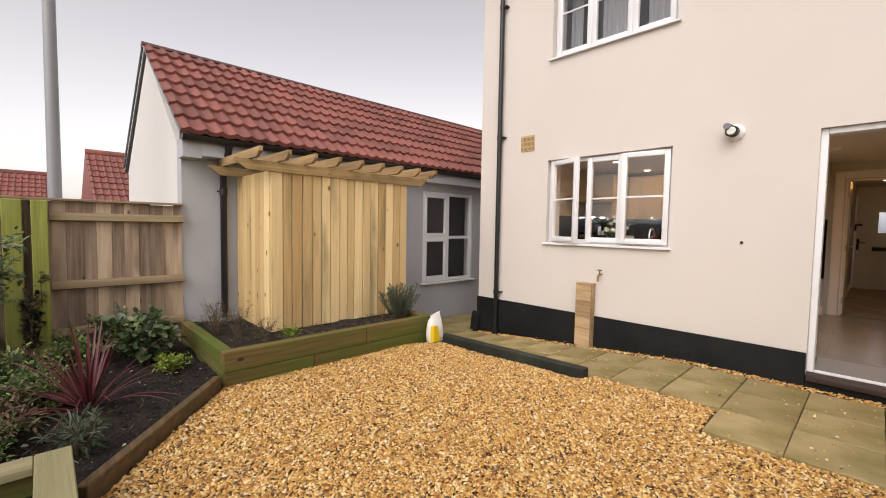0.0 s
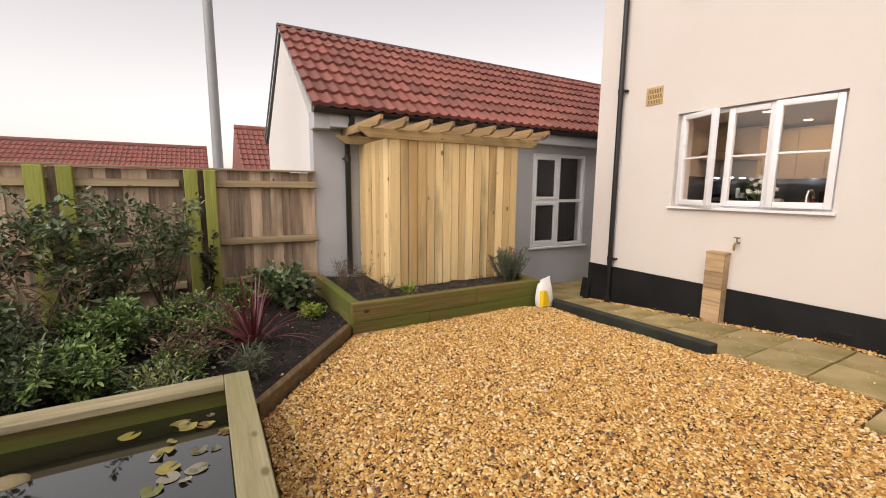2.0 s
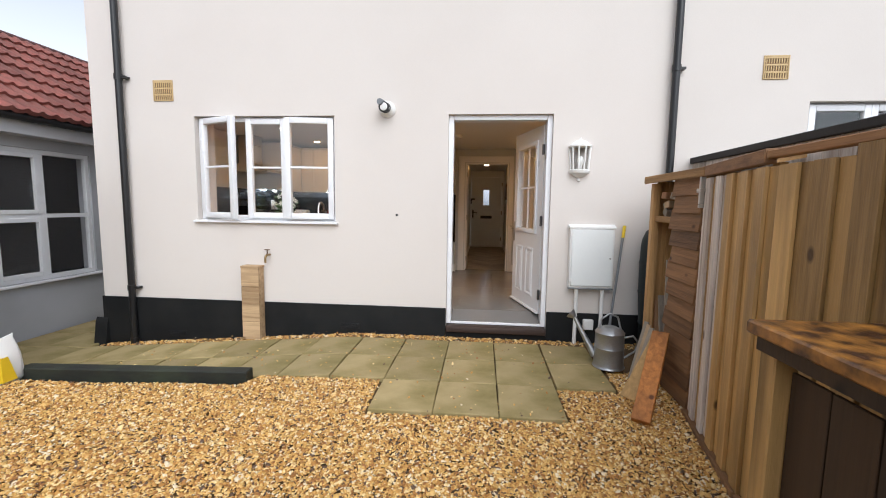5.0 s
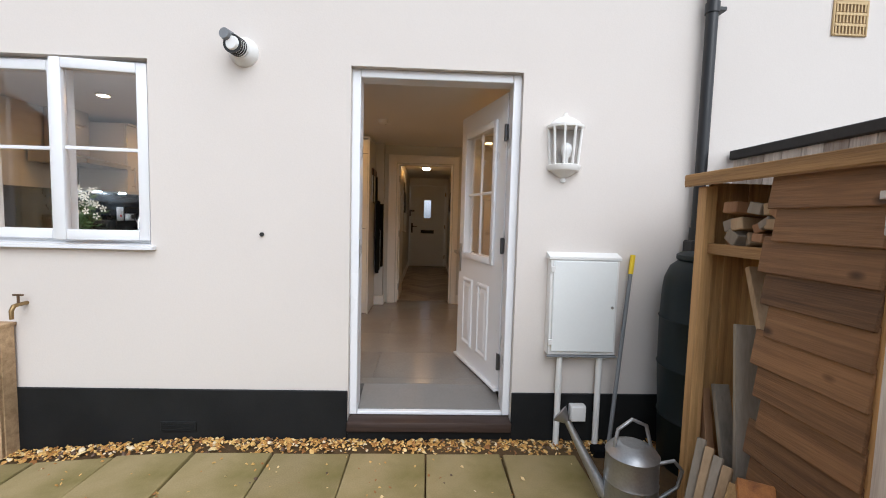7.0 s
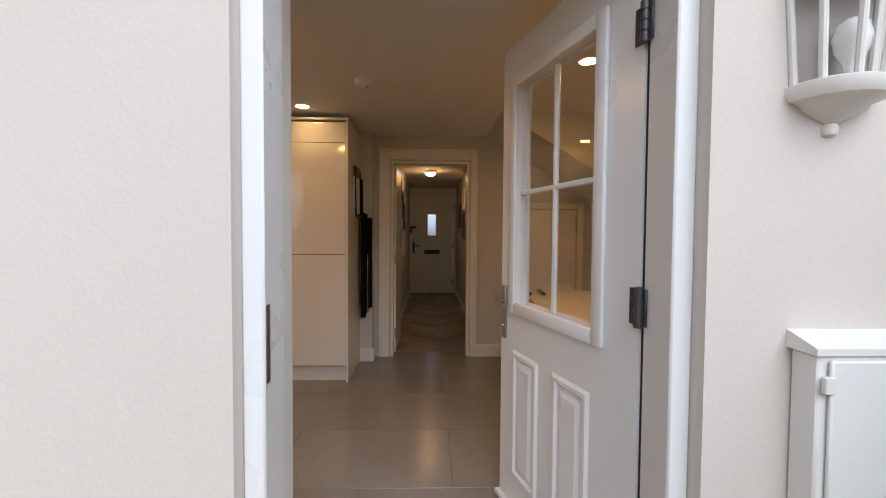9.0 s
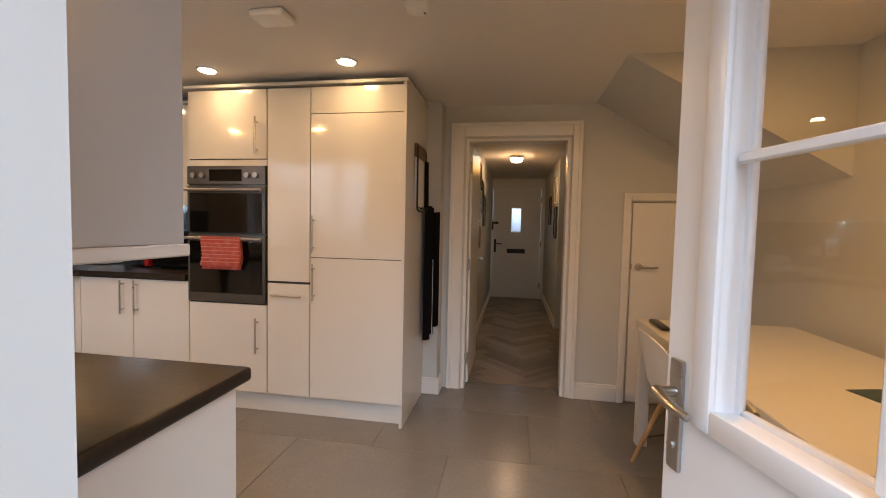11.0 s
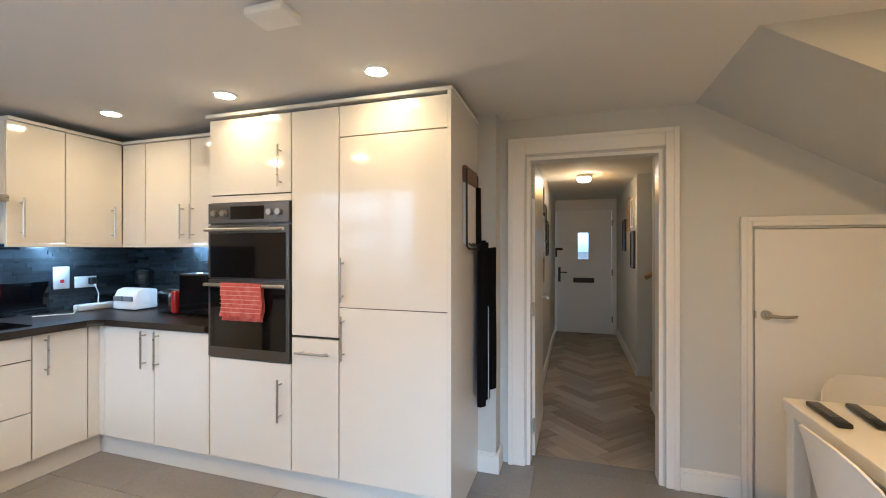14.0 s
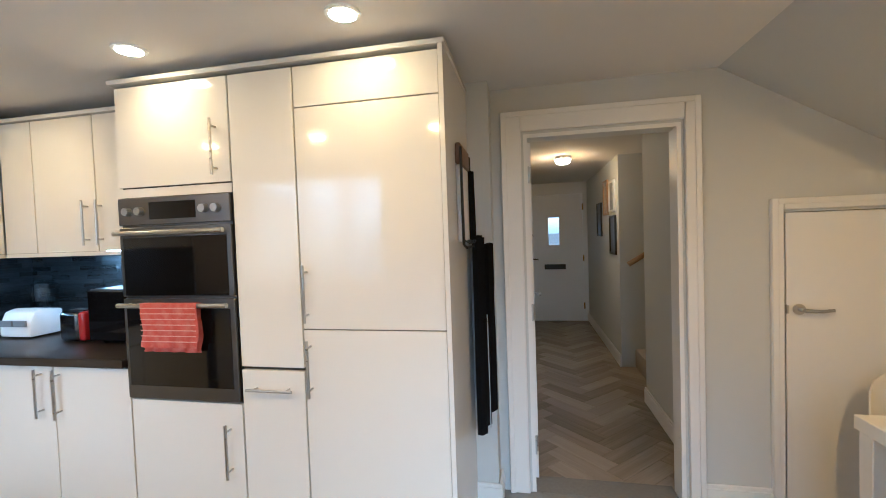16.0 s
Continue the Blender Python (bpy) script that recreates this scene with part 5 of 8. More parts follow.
# ---- log store, gate boards and boundary on the neighbour's side ----
# The store's brown, lightened in colour to offset the shade inside it.
STORE_BOARD = wood("lightened_brown_board", (0.20, 0.095, 0.028), (0.62, 0.37, 0.15), 0.65, "z", 32, stain=(0.08, 0.04, 0.016), stain_amount=0.5, pieces=0.35, bump=0.4)
STORE_X = wood("lightened_brown_rail", (0.17, 0.085, 0.026), (0.50, 0.29, 0.11), 0.65, "x", 32, stain=(0.07, 0.035, 0.014), stain_amount=0.5, pieces=0.35, bump=0.4)
store = thing("log_store", (3.9, -1.3, 0.0), "brown stained timber log store filled with offcuts", "log store")
for x0 in (4.19, 3.37):
    bm = bmesh.new()
    bx(bm, x0, -1.31, -0.02, x0 + 0.06, -1.25, 1.60, 0.004)
    part("post", bm, STORE_BOARD, store)
    bm = bmesh.new()
    bx(bm, x0, -1.74, -0.02, x0 + 0.06, -1.68, 1.70, 0.004)
    part("post", bm, STORE_BOARD, store)
bm = bmesh.new()
prism(bm, [(-1.21, 1.60), (-1.80, 1.72), (-1.80, 1.745), (-1.205, 1.625)], "x", 3.31, 4.29)
part("roof", bm, STORE_X, store, "sloping boarded roof")
bm = bmesh.new()
bx(bm, 3.31, -1.222, 1.605, 4.29, -1.204, 1.66, 0.003)
part("fascia", bm, STORE_X, store)
for k in range(7):
    bm = bmesh.new()
    bx(bm, 3.43 + k * 0.113, -1.745, 0.0, 3.54 + k * 0.113, -1.735, 1.68, 0.001)
    part("back_board", bm, STORE_BOARD, store)
for k in range(4):
    bm = bmesh.new()
    bx(bm, 4.222, -1.68 + k * 0.098, 0.0, 4.236, -1.585 + k * 0.098, 1.62, 0.001)
    part("end_board", bm, STORE_BOARD, store)
for z in (1.30,):
    bm = bmesh.new()
    bx(bm, 3.43, -1.73, z, 4.19, -1.30, z + 0.025, 0.002)
    bx(bm, 3.80, -1.30, z - 0.02, 4.19, -1.275, z + 0.03, 0.003)
    part("shelf", bm, STORE_X, store)
for z in range(13):
    bm = bmesh.new()
    z0 = 0.02 + z * 0.122
    v = bx(bm, 3.38, -1.245, z0, 3.80 + 0.03 * math.sin(z * 2.1), -1.229, z0 + 0.14, 0.003)
    turned(bm, v, Matrix.Translation((0, -1.235, z0)) @ pose(0, 0, 0, 7, 0, 0) @ Matrix.Translation((0, 1.235, -z0)))
    part("side_slat", bm, BROWN_X, store, "overlapping wavy-edged side slat")
rng = random.Random(5)
LOG_MATS = [wood("offcut_pale", (0.30, 0.20, 0.11), (0.50, 0.36, 0.22), 0.8, "z", 14), wood("offcut_grey", (0.20, 0.17, 0.13), (0.36, 0.31, 0.25), 0.85, "z", 14), wood("offcut_red", (0.28, 0.14, 0.07), (0.44, 0.25, 0.13), 0.8, "z", 14)]
for k in range(16):
    w, d, l = rng.uniform(0.05, 0.11), rng.uniform(0.02, 0.05), rng.uniform(0.45, 1.05)
    bm = bmesh.new()
    bx(bm, -w / 2, -d / 2, 0, w / 2, d / 2, l, 0.003)
    turned(bm, list(bm.verts), pose(3.84 + 0.32 * ((k * 0.618) % 1), -1.64 + 0.29 * ((k * 0.37) % 1), 0.02, rng.uniform(-7, 10), rng.uniform(-16, 16), rng.uniform(-30, 30)))
    single("timber_offcut", bm, LOG_MATS[k % 3], "sawn timber offcut stacked in the log store", "offcut", "log store timber")
for k in range(14):
    w, d, l = rng.uniform(0.04, 0.09), rng.uniform(0.03, 0.06), rng.uniform(0.22, 0.34)
    bm = bmesh.new()
    bx(bm, -w / 2, -l / 2, -d / 2, w / 2, l / 2, d / 2, 0.004)
    turned(bm, list(bm.verts), pose(3.83 + 0.075 * (k % 5) + 0.02, -1.45, 1.357 + 0.062 * (k // 5), rng.uniform(-7, 7), rng.uniform(-35, 35), rng.uniform(-24, 24)))
    single("kindling_block", bm, LOG_MATS[(k + 1) % 3], "split kindling on the store's top shelf", "kindling", "log store timber")

# slatted gate and boarded fence that close the yard on that side
def yb(x):
    return -1.25 + 0.165 * max(0.0, min(1.0, (3.37 - x) / 0.87)) if x > 2.5 else -1.085


gate = thing("fence", (2.6, -1.2, 0.0), "brown stained close-board fence with bleached boards", "fence", "garden fence")
x, k = 3.36, 0
rng = random.Random(8)
while x > -2.6:
    w = 0.082 if k < 5 else rng.uniform(0.094, 0.108)
    bm = bmesh.new()
    y0 = yb(x - w / 2) + (0.018 if k % 2 else 0.0)
    v = bx(bm, -w / 2, -0.009, 0.03, w / 2 - 0.003, 0.009, 1.585 if k < 15 else 1.62, 0.002)
    ang = math.degrees(math.atan2(yb(x - w) - yb(x), -w)) - 180
    turned(bm, list(bm.verts), pose(x - w / 2, y0, 0, 0, 0, ang))
    part("board", bm, PALE_BOARD if k in (0, 1, 3, 4) else BROWN_BOARD, gate, "bleached grey board" if k in (0, 1, 3, 4) else "")
    x -= w - (0.0 if k < 5 else 0.010)
    k += 1
bm = bmesh.new()
v = bx(bm, -2.6, -1.075, -0.05, 2.5, -1.045, 0.03, 0.004)
part("gravel_board", bm, BROWN_X, gate)
bm = bmesh.new()
v = bx(bm, 0, -0.02, -0.05, 0.88, 0.02, 0.035, 0.004)
turned(bm, list(bm.verts), pose(2.5, -1.06, 0, 0, 0, -10.7))
part("gravel_board", bm, BROWN_X, gate)
bm = bmesh.new()
v = bx(bm, 0, -0.022, 1.60, 0.88, 0.03, 1.665, 0.004)
turned(bm, list(bm.verts), pose(2.5, -1.085, 0, 0, 0, -10.7))
part("top_rail", bm, BROWN_X, gate)
bm = bmesh.new()
bx(bm, -2.6, -1.11, 1.62, 2.5, -1.06, 1.655, 0.004)
part("top_rail", bm, BROWN_X, gate)
bm = bmesh.new()
bx(bm, 3.345, -1.24, 1.40, 3.365, -1.207, 1.60, 0.002)
bx(bm, 3.33, -1.235, 1.50, 3.38, -1.20, 1.525, 0.002)
single("gate_bolt", bm, STEEL, "small steel bolt on the boarded fence", "bolt")
bound = thing("boundary_fence", (2.5, -1.85, 0.0), "grey weathered boundary fence with a dark capping", "fence", "garden fence")
x = 4.84
while x > -2.6:
    bm = bmesh.new()
    bx(bm, x - 0.12, -1.87, -0.1, x - 0.002, -1.85, 1.83, 0.002)
    part("board", bm, PALE_BOARD, bound)
    x -= 0.121
bm = bmesh.new()
bx(bm, -2.6, -1.90, 1.83, 4.84, -1.82, 1.885, 0.005)
part("capping", bm, mat("dark_capping", (0.03, 0.028, 0.027), 0.8, var=0.3), bound, "dark weathered capping")
# planks and laths that lean on the fence


def leaning(name, foot, top, w, t, material, label, category):
    """A board from its foot to its top, its face turned up and towards the yard."""
    foot, top = Vector(foot), Vector(top)
    d = (top - foot).normalized()
    side = d.cross(Vector((0, 0, 1))).normalized()
    nrm = side.cross(d)
    bm = bmesh.new()
    bx(bm, -w / 2, -t / 2, 0, w / 2, t / 2, (top - foot).length, 0.003)
    m = Matrix((side, nrm, d)).transposed().to_4x4()
    turned(bm, list(bm.verts), Matrix.Translation(foot + Vector((0, 0, t * 0.5))) @ m)
    return single(name, bm, material, label, category, "leaning planks")


leaning("plank", (3.16, -0.86, 0.0), (3.68, -1.17, 0.44), 0.115, 0.045, ORANGE_BOARD, "orange stained plank leaning on the fence", "plank")
leaning("plank", (3.52, -0.90, 0.0), (3.72, -1.18, 0.40), 0.12, 0.022, BROWN_BOARD, "brown plank leaning on the fence", "plank")
for k in range(4):
    leaning("lath", (3.74 + 0.055 * k, -1.02 - 0.01 * k, 0.0), (3.84 + 0.055 * k, -1.19, 0.42 + 0.01 * k), 0.036, 0.02, LOG_MATS[k % 2], "pale timber lath leaning on the store", "lath")
for foot_, top_, w_, k in (((3.55, -1.36, 0.02), (4.03, -1.40, 1.22), 0.095, 0), ((3.87, -1.33, 0.02), (4.03, -1.38, 0.96), 0.11, 1), ((3.93, -1.33, 0.02), (4.15, -1.36, 0.64), 0.07, 1), ((3.72, -1.42, 0.02), (3.92, -1.46, 1.26), 0.10, 2)):
    leaning("plank", foot_, top_, w_, 0.03, LOG_MATS[k], "long sawn offcut leaning inside the log store", "plank")
# potting bench
bench = thing("potting_bench", (0.9, -0.85, 0.0), "tall timber bench with a peeling varnished top", "bench")
bm = bmesh.new()
bx(bm, -0.3, -1.045, 1.03, 1.80, -0.61, 1.07, 0.006)
part("top", bm, OLD_TOP, bench, "dark top with peeling orange varnish")
# Apron, shelf and boards below the top carry that shade in their colour.
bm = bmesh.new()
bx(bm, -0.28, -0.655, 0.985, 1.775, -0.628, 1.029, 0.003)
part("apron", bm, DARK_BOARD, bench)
for x0, y0 in ((1.70, -0.70), (1.70, -1.04), (-0.26, -0.70), (-0.26, -1.04)):
    bm = bmesh.new()
    bx(bm, x0, y0, 0.0, x0 + 0.065, y0 + 0.065, 1.029, 0.004)
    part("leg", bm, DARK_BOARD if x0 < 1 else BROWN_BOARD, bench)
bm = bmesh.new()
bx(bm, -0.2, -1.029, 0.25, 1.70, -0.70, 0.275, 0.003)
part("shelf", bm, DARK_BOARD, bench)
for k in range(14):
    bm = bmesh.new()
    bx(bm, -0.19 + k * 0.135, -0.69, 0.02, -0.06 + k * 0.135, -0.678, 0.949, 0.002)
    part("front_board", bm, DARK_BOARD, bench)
for k in range(15):
    bm = bmesh.new()
    bx(bm, -0.2 + k * 0.126, -1.042, 0.0, -0.08 + k * 0.126, -1.030, 1.029, 0.001)
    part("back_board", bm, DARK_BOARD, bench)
bm = bmesh.new()
PINK = mat("pink_plastic", (0.80, 0.16, 0.28), 0.5, var=0.1)
tube(bm, [(1.36, -0.78, 1.085), (1.30, -0.86, 1.09), (1.18, -0.90, 1.085), (1.12, -0.84, 1.083)], [0.02, 0.022, 0.018, 0.01], 10)
tube(bm, [(1.30, -0.86, 1.085), (1.36, -0.92, 1.083)], [0.014, 0.008], 8)
single("garden_toy", bm, PINK, "pink and white plastic toy lying on the bench", "toy", smooth=True)

# ---- beyond the garden ----
pole = thing("street_lamp", (-0.03, 6.6, -0.4), "tall grey steel street lamp column behind the fence", "street lamp")
bm = bmesh.new()
tube(bm, [(-0.03, 6.6, -0.4), (-0.03, 6.6, 1.2)], 0.085, 20)
part("base_column", bm, GREY_POLE, pole, "", True)
bm = bmesh.new()
tube(bm, [(-0.03, 6.6, 1.2), (-0.03, 6.6, 6.5)], [0.064, 0.05], 20)
part("column", bm, mat("galvanised_column", (0.30, 0.31, 0.32), 0.55, 0.3, var=0.08), pole, "", True)
bm = bmesh.new()
bx(bm, -0.13, 6.4, 6.5, 0.07, 7.0, 6.62, 0.03, 2)
part("lantern_head", bm, GREY_POLE, pole)


def far_house(x0, x1, y0, y1, eave, ridge, label, along="x", gap=0.33):
    h = thing("house", ((x0 + x1) / 2, (y0 + y1) / 2, -0.42), label, "house", "far houses")
    bm = bmesh.new()
    bx(bm, x0, y0, -0.42, x1, y1, eave)
    part("wall", bm, RENDER, h)
    bm = bmesh.new()
    ym = (y0 + y1) / 2
    prism(bm, [(y0 - 0.25, eave - 0.05), (ym, ridge), (y1 + 0.25, eave - 0.05)], "x", x0 - 0.1, x1 + 0.1)
    rf = part("roof", bm, TILE_RED, h, "red tiled roof")
    bm = bmesh.new()
    s = math.hypot(ym - y0 + 0.25, ridge - eave + 0.05)
    uy, uz = (ym - y0 + 0.25) / s, (ridge - eave + 0.05) / s
    nr, nc = int(s / gap), int((x1 - x0 + 0.2) / 0.15)
    for i in range(nr):
        a0, a1 = i * gap, i * gap + gap + 0.03
        row = []
        for j in range(nc * 4 + 1):
            x = x0 - 0.1 + j * 0.0375
            hh = 0.028 * max(0.0, math.sin(math.pi * j / 2))
            row.append([bm.verts.new((x, y0 - 0.25 + uy * a - uz * q, eave - 0.05 + uz * a + uy * q)) for a, q in ((a0, 0.0), (a0, 0.045 + hh), (a1, 0.015 + hh))])
        for p, q in zip(row, row[1:]):
            bm.faces.new((p[0], q[0], q[1], p[1]))
            bm.faces.new((p[1], q[1], q[2], p[2]))
    part("roof_tiles", bm, TILE_RED, rf)
    bm = bmesh.new()
    tube(bm, [(x0 - 0.1, ym, ridge), (x1 + 0.1, ym, ridge)], 0.1, 10)
    part("ridge", bm, TILE_RED, h)
    return h


far_house(0.85, 8.0, 13.0, 18.0, 1.7, 3.28, "white rendered outbuilding with a red tiled roof")
far_house(-7.6, -0.1, 17.5, 22.5, 1.5, 2.92, "low white house with a red tiled roof")

# ---- kitchen units ----
KX = 7.365
WT0, WT1 = 1.08, 1.118


def bar_handle(bm, axis, p, length, out):
    """A steel bar handle: p is its middle, out the way it stands off the door."""
    d = {"x": Vector((1, 0, 0)), "y": Vector((0, 1, 0)), "z": Vector((0, 0, 1))}[axis]
    o, p = Vector(out), Vector(p)
    tube(bm, [p + o * 0.034 - d * length / 2, p + o * 0.034 + d * length / 2], 0.0062, 12)
    for s in (-1, 1):
        q = p + d * (s * (length / 2 - 0.03))
        tube(bm, [q, q + o * 0.034], 0.005, 8)


def unit(name, at, carcass, doors, label, out=(-1, 0, 0), group="kitchen units", carcass_mat=None):
    """doors: (box of the front, handle as (axis, point, length) or None, part name)."""
    u = thing(name, at, label, "cabinet", group)
    bm = bmesh.new()
    bx(bm, *carcass)
    part("body", bm, carcass_mat or GAP, u)
    for box, h, pn in doors:
        bm = bmesh.new()
        bx(bm, *box, 0.0015)
        d = part(pn, bm, GLOSS, u, "cream gloss front")
        if h:
            bm = bmesh.new()
            bar_handle(bm, h[0], h[1], h[2], out)
            part("handle", bm, STEEL, d, "brushed steel bar handle", True)
    return u


g = 0.0024
dx0, dx1 = KX, KX + 0.019


def front(y0, y1, z0, z1):
    return (dx0, y0 + g, z0 + g, dx1, y1 - g, z1 - g)


unit("fridge_cabinet", (7.66, 1.1, 0.21), (dx1 + 0.001, 0.803, 0.347, 7.95, 1.409, 2.335),
     [(front(0.803, 1.409, 0.345, 1.262), ("z", (KX, 1.378, 1.105), 0.235), "door"), (front(0.803, 1.409, 1.262, 2.168), ("z", (KX, 1.382, 1.412), 0.235), "door"),
      (front(0.803, 1.409, 2.168, 2.335), None, "top_panel")], "tall cream gloss cupboard for a built-in fridge freezer")
unit("larder_cabinet", (7.66, 1.56, 0.21), (dx1 + 0.001, 1.411, 0.347, 7.95, 1.708, 2.335),
     [(front(1.411, 1.708, 0.345, 1.088), ("y", (KX, 1.56, 1.01), 0.21), "door"), (front(1.411, 1.708, 1.098, 2.335), None, "door")], "narrow tall cream gloss larder cupboard")
unit("oven_cabinet", (7.66, 2.0, 0.21), (dx1 + 0.001, 1.711, 0.347, 7.95, 2.285, 0.935),
     [(front(1.711, 2.285, 0.345, 0.937), ("z", (KX, 1.775, 0.735), 0.235), "door")], "cream gloss cupboard below the built-in oven")
unit("oven_top_cabinet", (7.66, 2.0, 1.89), (dx1 + 0.001, 1.711, 1.862, 7.95, 2.285, 2.335),
     [(front(1.711, 2.285, 1.888, 2.335), ("z", (KX, 1.775, 2.035), 0.235), "door")], "cream gloss cupboard above the built-in oven")
bm = bmesh.new()
bx(bm, KX - 0.018, 0.782, FLOOR_Z, 7.955, 0.801, 2.345, 0.001)
single("end_panel", bm, CAB_SIDE, "cream gloss end panel of the tall cupboards", "panel")
bm = bmesh.new()
bx(bm, KX - 0.02, 0.775, 2.3455, 7.955, 2.30, 2.366, 0.003)
single("cornice", bm, CAB_SIDE, "cream cornice along the top of the tall cupboards", "cornice")
bm = bmesh.new()
bx(bm, dx0 + 0.004, 1.711, 1.846, dx1, 2.285, 1.885)
single("filler_strip", bm, GLOSS, "cream filler strip above the oven", "filler")
unit("base_cabinet", (7.66, 2.7, 0.21), (dx1 + 0.001, 2.288, 0.347, 7.95, 3.215, WT0 - 0.001),
     [(front(2.288, 2.728, 0.345, 1.072), ("z", (KX, 2.690, 0.945), 0.235), "door"), (front(2.728, 3.163, 0.345, 1.072), ("z", (KX, 2.800, 0.945), 0.235), "door"), (front(3.163, 3.219, 0.345, 1.072), None, "corner_panel")],
     "cream gloss base cupboard with two doors")
LY0 = 3.22
for x0, x1, kind in ((7.01, 7.30, "door"), (6.41, 7.008, "drawers"), (5.812, 6.408, "door")):
    if kind == "drawers":
        fr = [((x0 + g, LY0, z0, x1 - g, LY0 + 0.019, z1), ("x", ((x0 + x1) / 2, LY0, z1 - 0.06), 0.20), "drawer_front") for z0, z1 in ((0.347, 0.622), (0.628, 0.927), (0.933, 1.07))]
    else:
        fr = [((x0 + g, LY0, 0.347, x1 - g, LY0 + 0.019, 1.07), ("z", (x0 + 0.06, LY0, 0.945), 0.235), "door")]
    unit("base_cabinet", ((x0 + x1) / 2, 3.5, 0.21), (x0, LY0 + 0.02, 0.347, x1, 3.855, WT0 - 0.001), fr, "cream gloss base cupboard with " + ("three drawers" if kind == "drawers" else "one door"), (0, -1, 0))
bm = bmesh.new()
bx(bm, 7.30 + g, LY0, 0.347, KX + 0.0185, LY0 + 0.018, 1.07)
single("corner_filler", bm, GLOSS, "cream corner filler between the base cupboards", "filler")
# plinths under the units
bm = bmesh.new()
bx(bm, KX + 0.045, 0.802, FLOOR_Z, KX + 0.062, 3.28, 0.343)
single("kickboard", bm, CAB_SIDE, "pale kickboard under the cupboards", "kickboard", "kickboards")
bm = bmesh.new()
bx(bm, 5.78, LY0 + 0.05, FLOOR_Z, KX + 0.044, LY0 + 0.067, 0.343)
single("kickboard", bm, CAB_SIDE, "pale kickboard under the cupboards", "kickboard", "kickboards")
# worktops
bm = bmesh.new()
prism(bm, [(KX - 0.03, 2.292), (8.06, 2.292), (8.06, 3.855), (5.81, 3.855), (5.81, LY0 - 0.03), (KX - 0.09, LY0 - 0.03), (KX - 0.03, LY0 - 0.09)], "z", WT0, WT1)
bmesh.ops.bevel(bm, geom=[e for e in bm.edges if abs(e.verts[0].co.z - e.verts[1].co.z) < 1e-6], offset=0.009, segments=3, profile=0.5, affect="EDGES")
single("worktop", bm, WORKTOP, "dark wood-effect worktop along the cupboards", "worktop", "worktops", True)
bm = bmesh.new()
bx(bm, 5.202, 0.765, WT0, 5.808, 3.855, WT1)
bmesh.ops.bevel(bm, geom=[e for e in bm.edges if abs(e.verts[0].co.z - e.verts[1].co.z) < 1e-6], offset=0.009, segments=3, profile=0.5, affect="EDGES")
single("worktop", bm, WORKTOP, "dark wood-effect worktop under the window", "worktop", "worktops", True)
for y0, y1 in ((0.805, 1.40), (1.402, 2.0), (2.002, 2.80), (2.802, 3.16)):
    unit("base_cabinet", (5.5, (y0 + y1) / 2, 0.21), (5.205, y0, 0.347, 5.755, y1, WT0 - 0.001),
         [((5.756, y0 + g, 0.347, 5.775, y1 - g, 1.07), ("z", (5.775, y0 + 0.05, 0.945), 0.235), "door")], "cream gloss base cupboard under the window", (1, 0, 0))
bm = bmesh.new()
bx(bm, 5.203, 0.783, FLOOR_Z, 5.776, 0.803, WT0 - 0.001, 0.001)
single("end_panel", bm, CAB_SIDE, "pale end panel of the base cupboards", "panel")
# wall cupboards
WZ0, WZ1 = 1.61, 2.325
for y0, y1, hy in ((2.30, 2.704, 2.672), (2.706, 3.116, 2.761), (3.118, 3.339, None)):
    unit("wall_cabinet", (7.8, (y0 + y1) / 2, WZ0), (7.62, y0, WZ0, 8.08, y1, WZ1),
         [((7.60, y0 + g, WZ0, 7.619, y1 - g, WZ1 - 0.002), ("z", (7.60, hy, 1.76), 0.235) if hy else None, "door")], "cream gloss wall cupboard above the worktop", group="wall cupboards", carcass_mat=CAB_SIDE)
for x0, x1, hx in ((7.246, 7.598, 7.525), (6.95, 7.244, 7.016)):
    unit("wall_cabinet", ((x0 + x1) / 2, 3.6, WZ0), (x0, 3.36, WZ0, x1, 3.855, WZ1),
         [((x0 + g, 3.34, WZ0, x1 - g, 3.359, WZ1 - 0.002), ("z", (hx, 3.34, 1.76), 0.235), "door")], "cream gloss wall cupboard above the worktop", (0, -1, 0), "wall cupboards", CAB_SIDE)
bm = bmesh.new()
prism(bm, [(7.58, 2.30), (8.08, 2.30), (8.08, 3.855), (6.95, 3.855), (6.95, 3.32), (7.58, 3.32)], "z", WZ1 + 0.001, WZ1 + 0.02)
single("cornice", bm, CAB_SIDE, "cream cornice along the wall cupboards", "cornice")
bm = bmesh.new()
prism(bm, [(7.60, 2.30), (7.615, 2.30), (7.615, 3.353), (6.95, 3.353), (6.95, 3.338), (7.60, 3.338)], "z", WZ0 - 0.022, WZ0 - 0.001)
single("light_pelmet", bm, CAB_SIDE, "narrow pelmet under the wall cupboards", "pelmet")
# the wall cupboard beside the back door
unit("wall_cabinet", (5.4, 1.2, 1.43), (5.203, 0.787, 1.44, 5.58, 1.69, 2.34),
     [((5.581, 0.790, 1.44, 5.60, 1.235, 2.338), ("z", (5.60, 1.19, 1.58), 0.235), "door"), ((5.581, 1.239, 1.44, 5.60, 1.688, 2.338), ("z", (5.60, 1.285, 1.58), 0.235), "door")],
     "white wall cupboard beside the back door", (1, 0, 0), "wall cupboards", CAB_SIDE)
bm = bmesh.new()
bx(bm, 5.203, 0.768, 1.43, 5.602, 0.786, 2.345, 0.001)
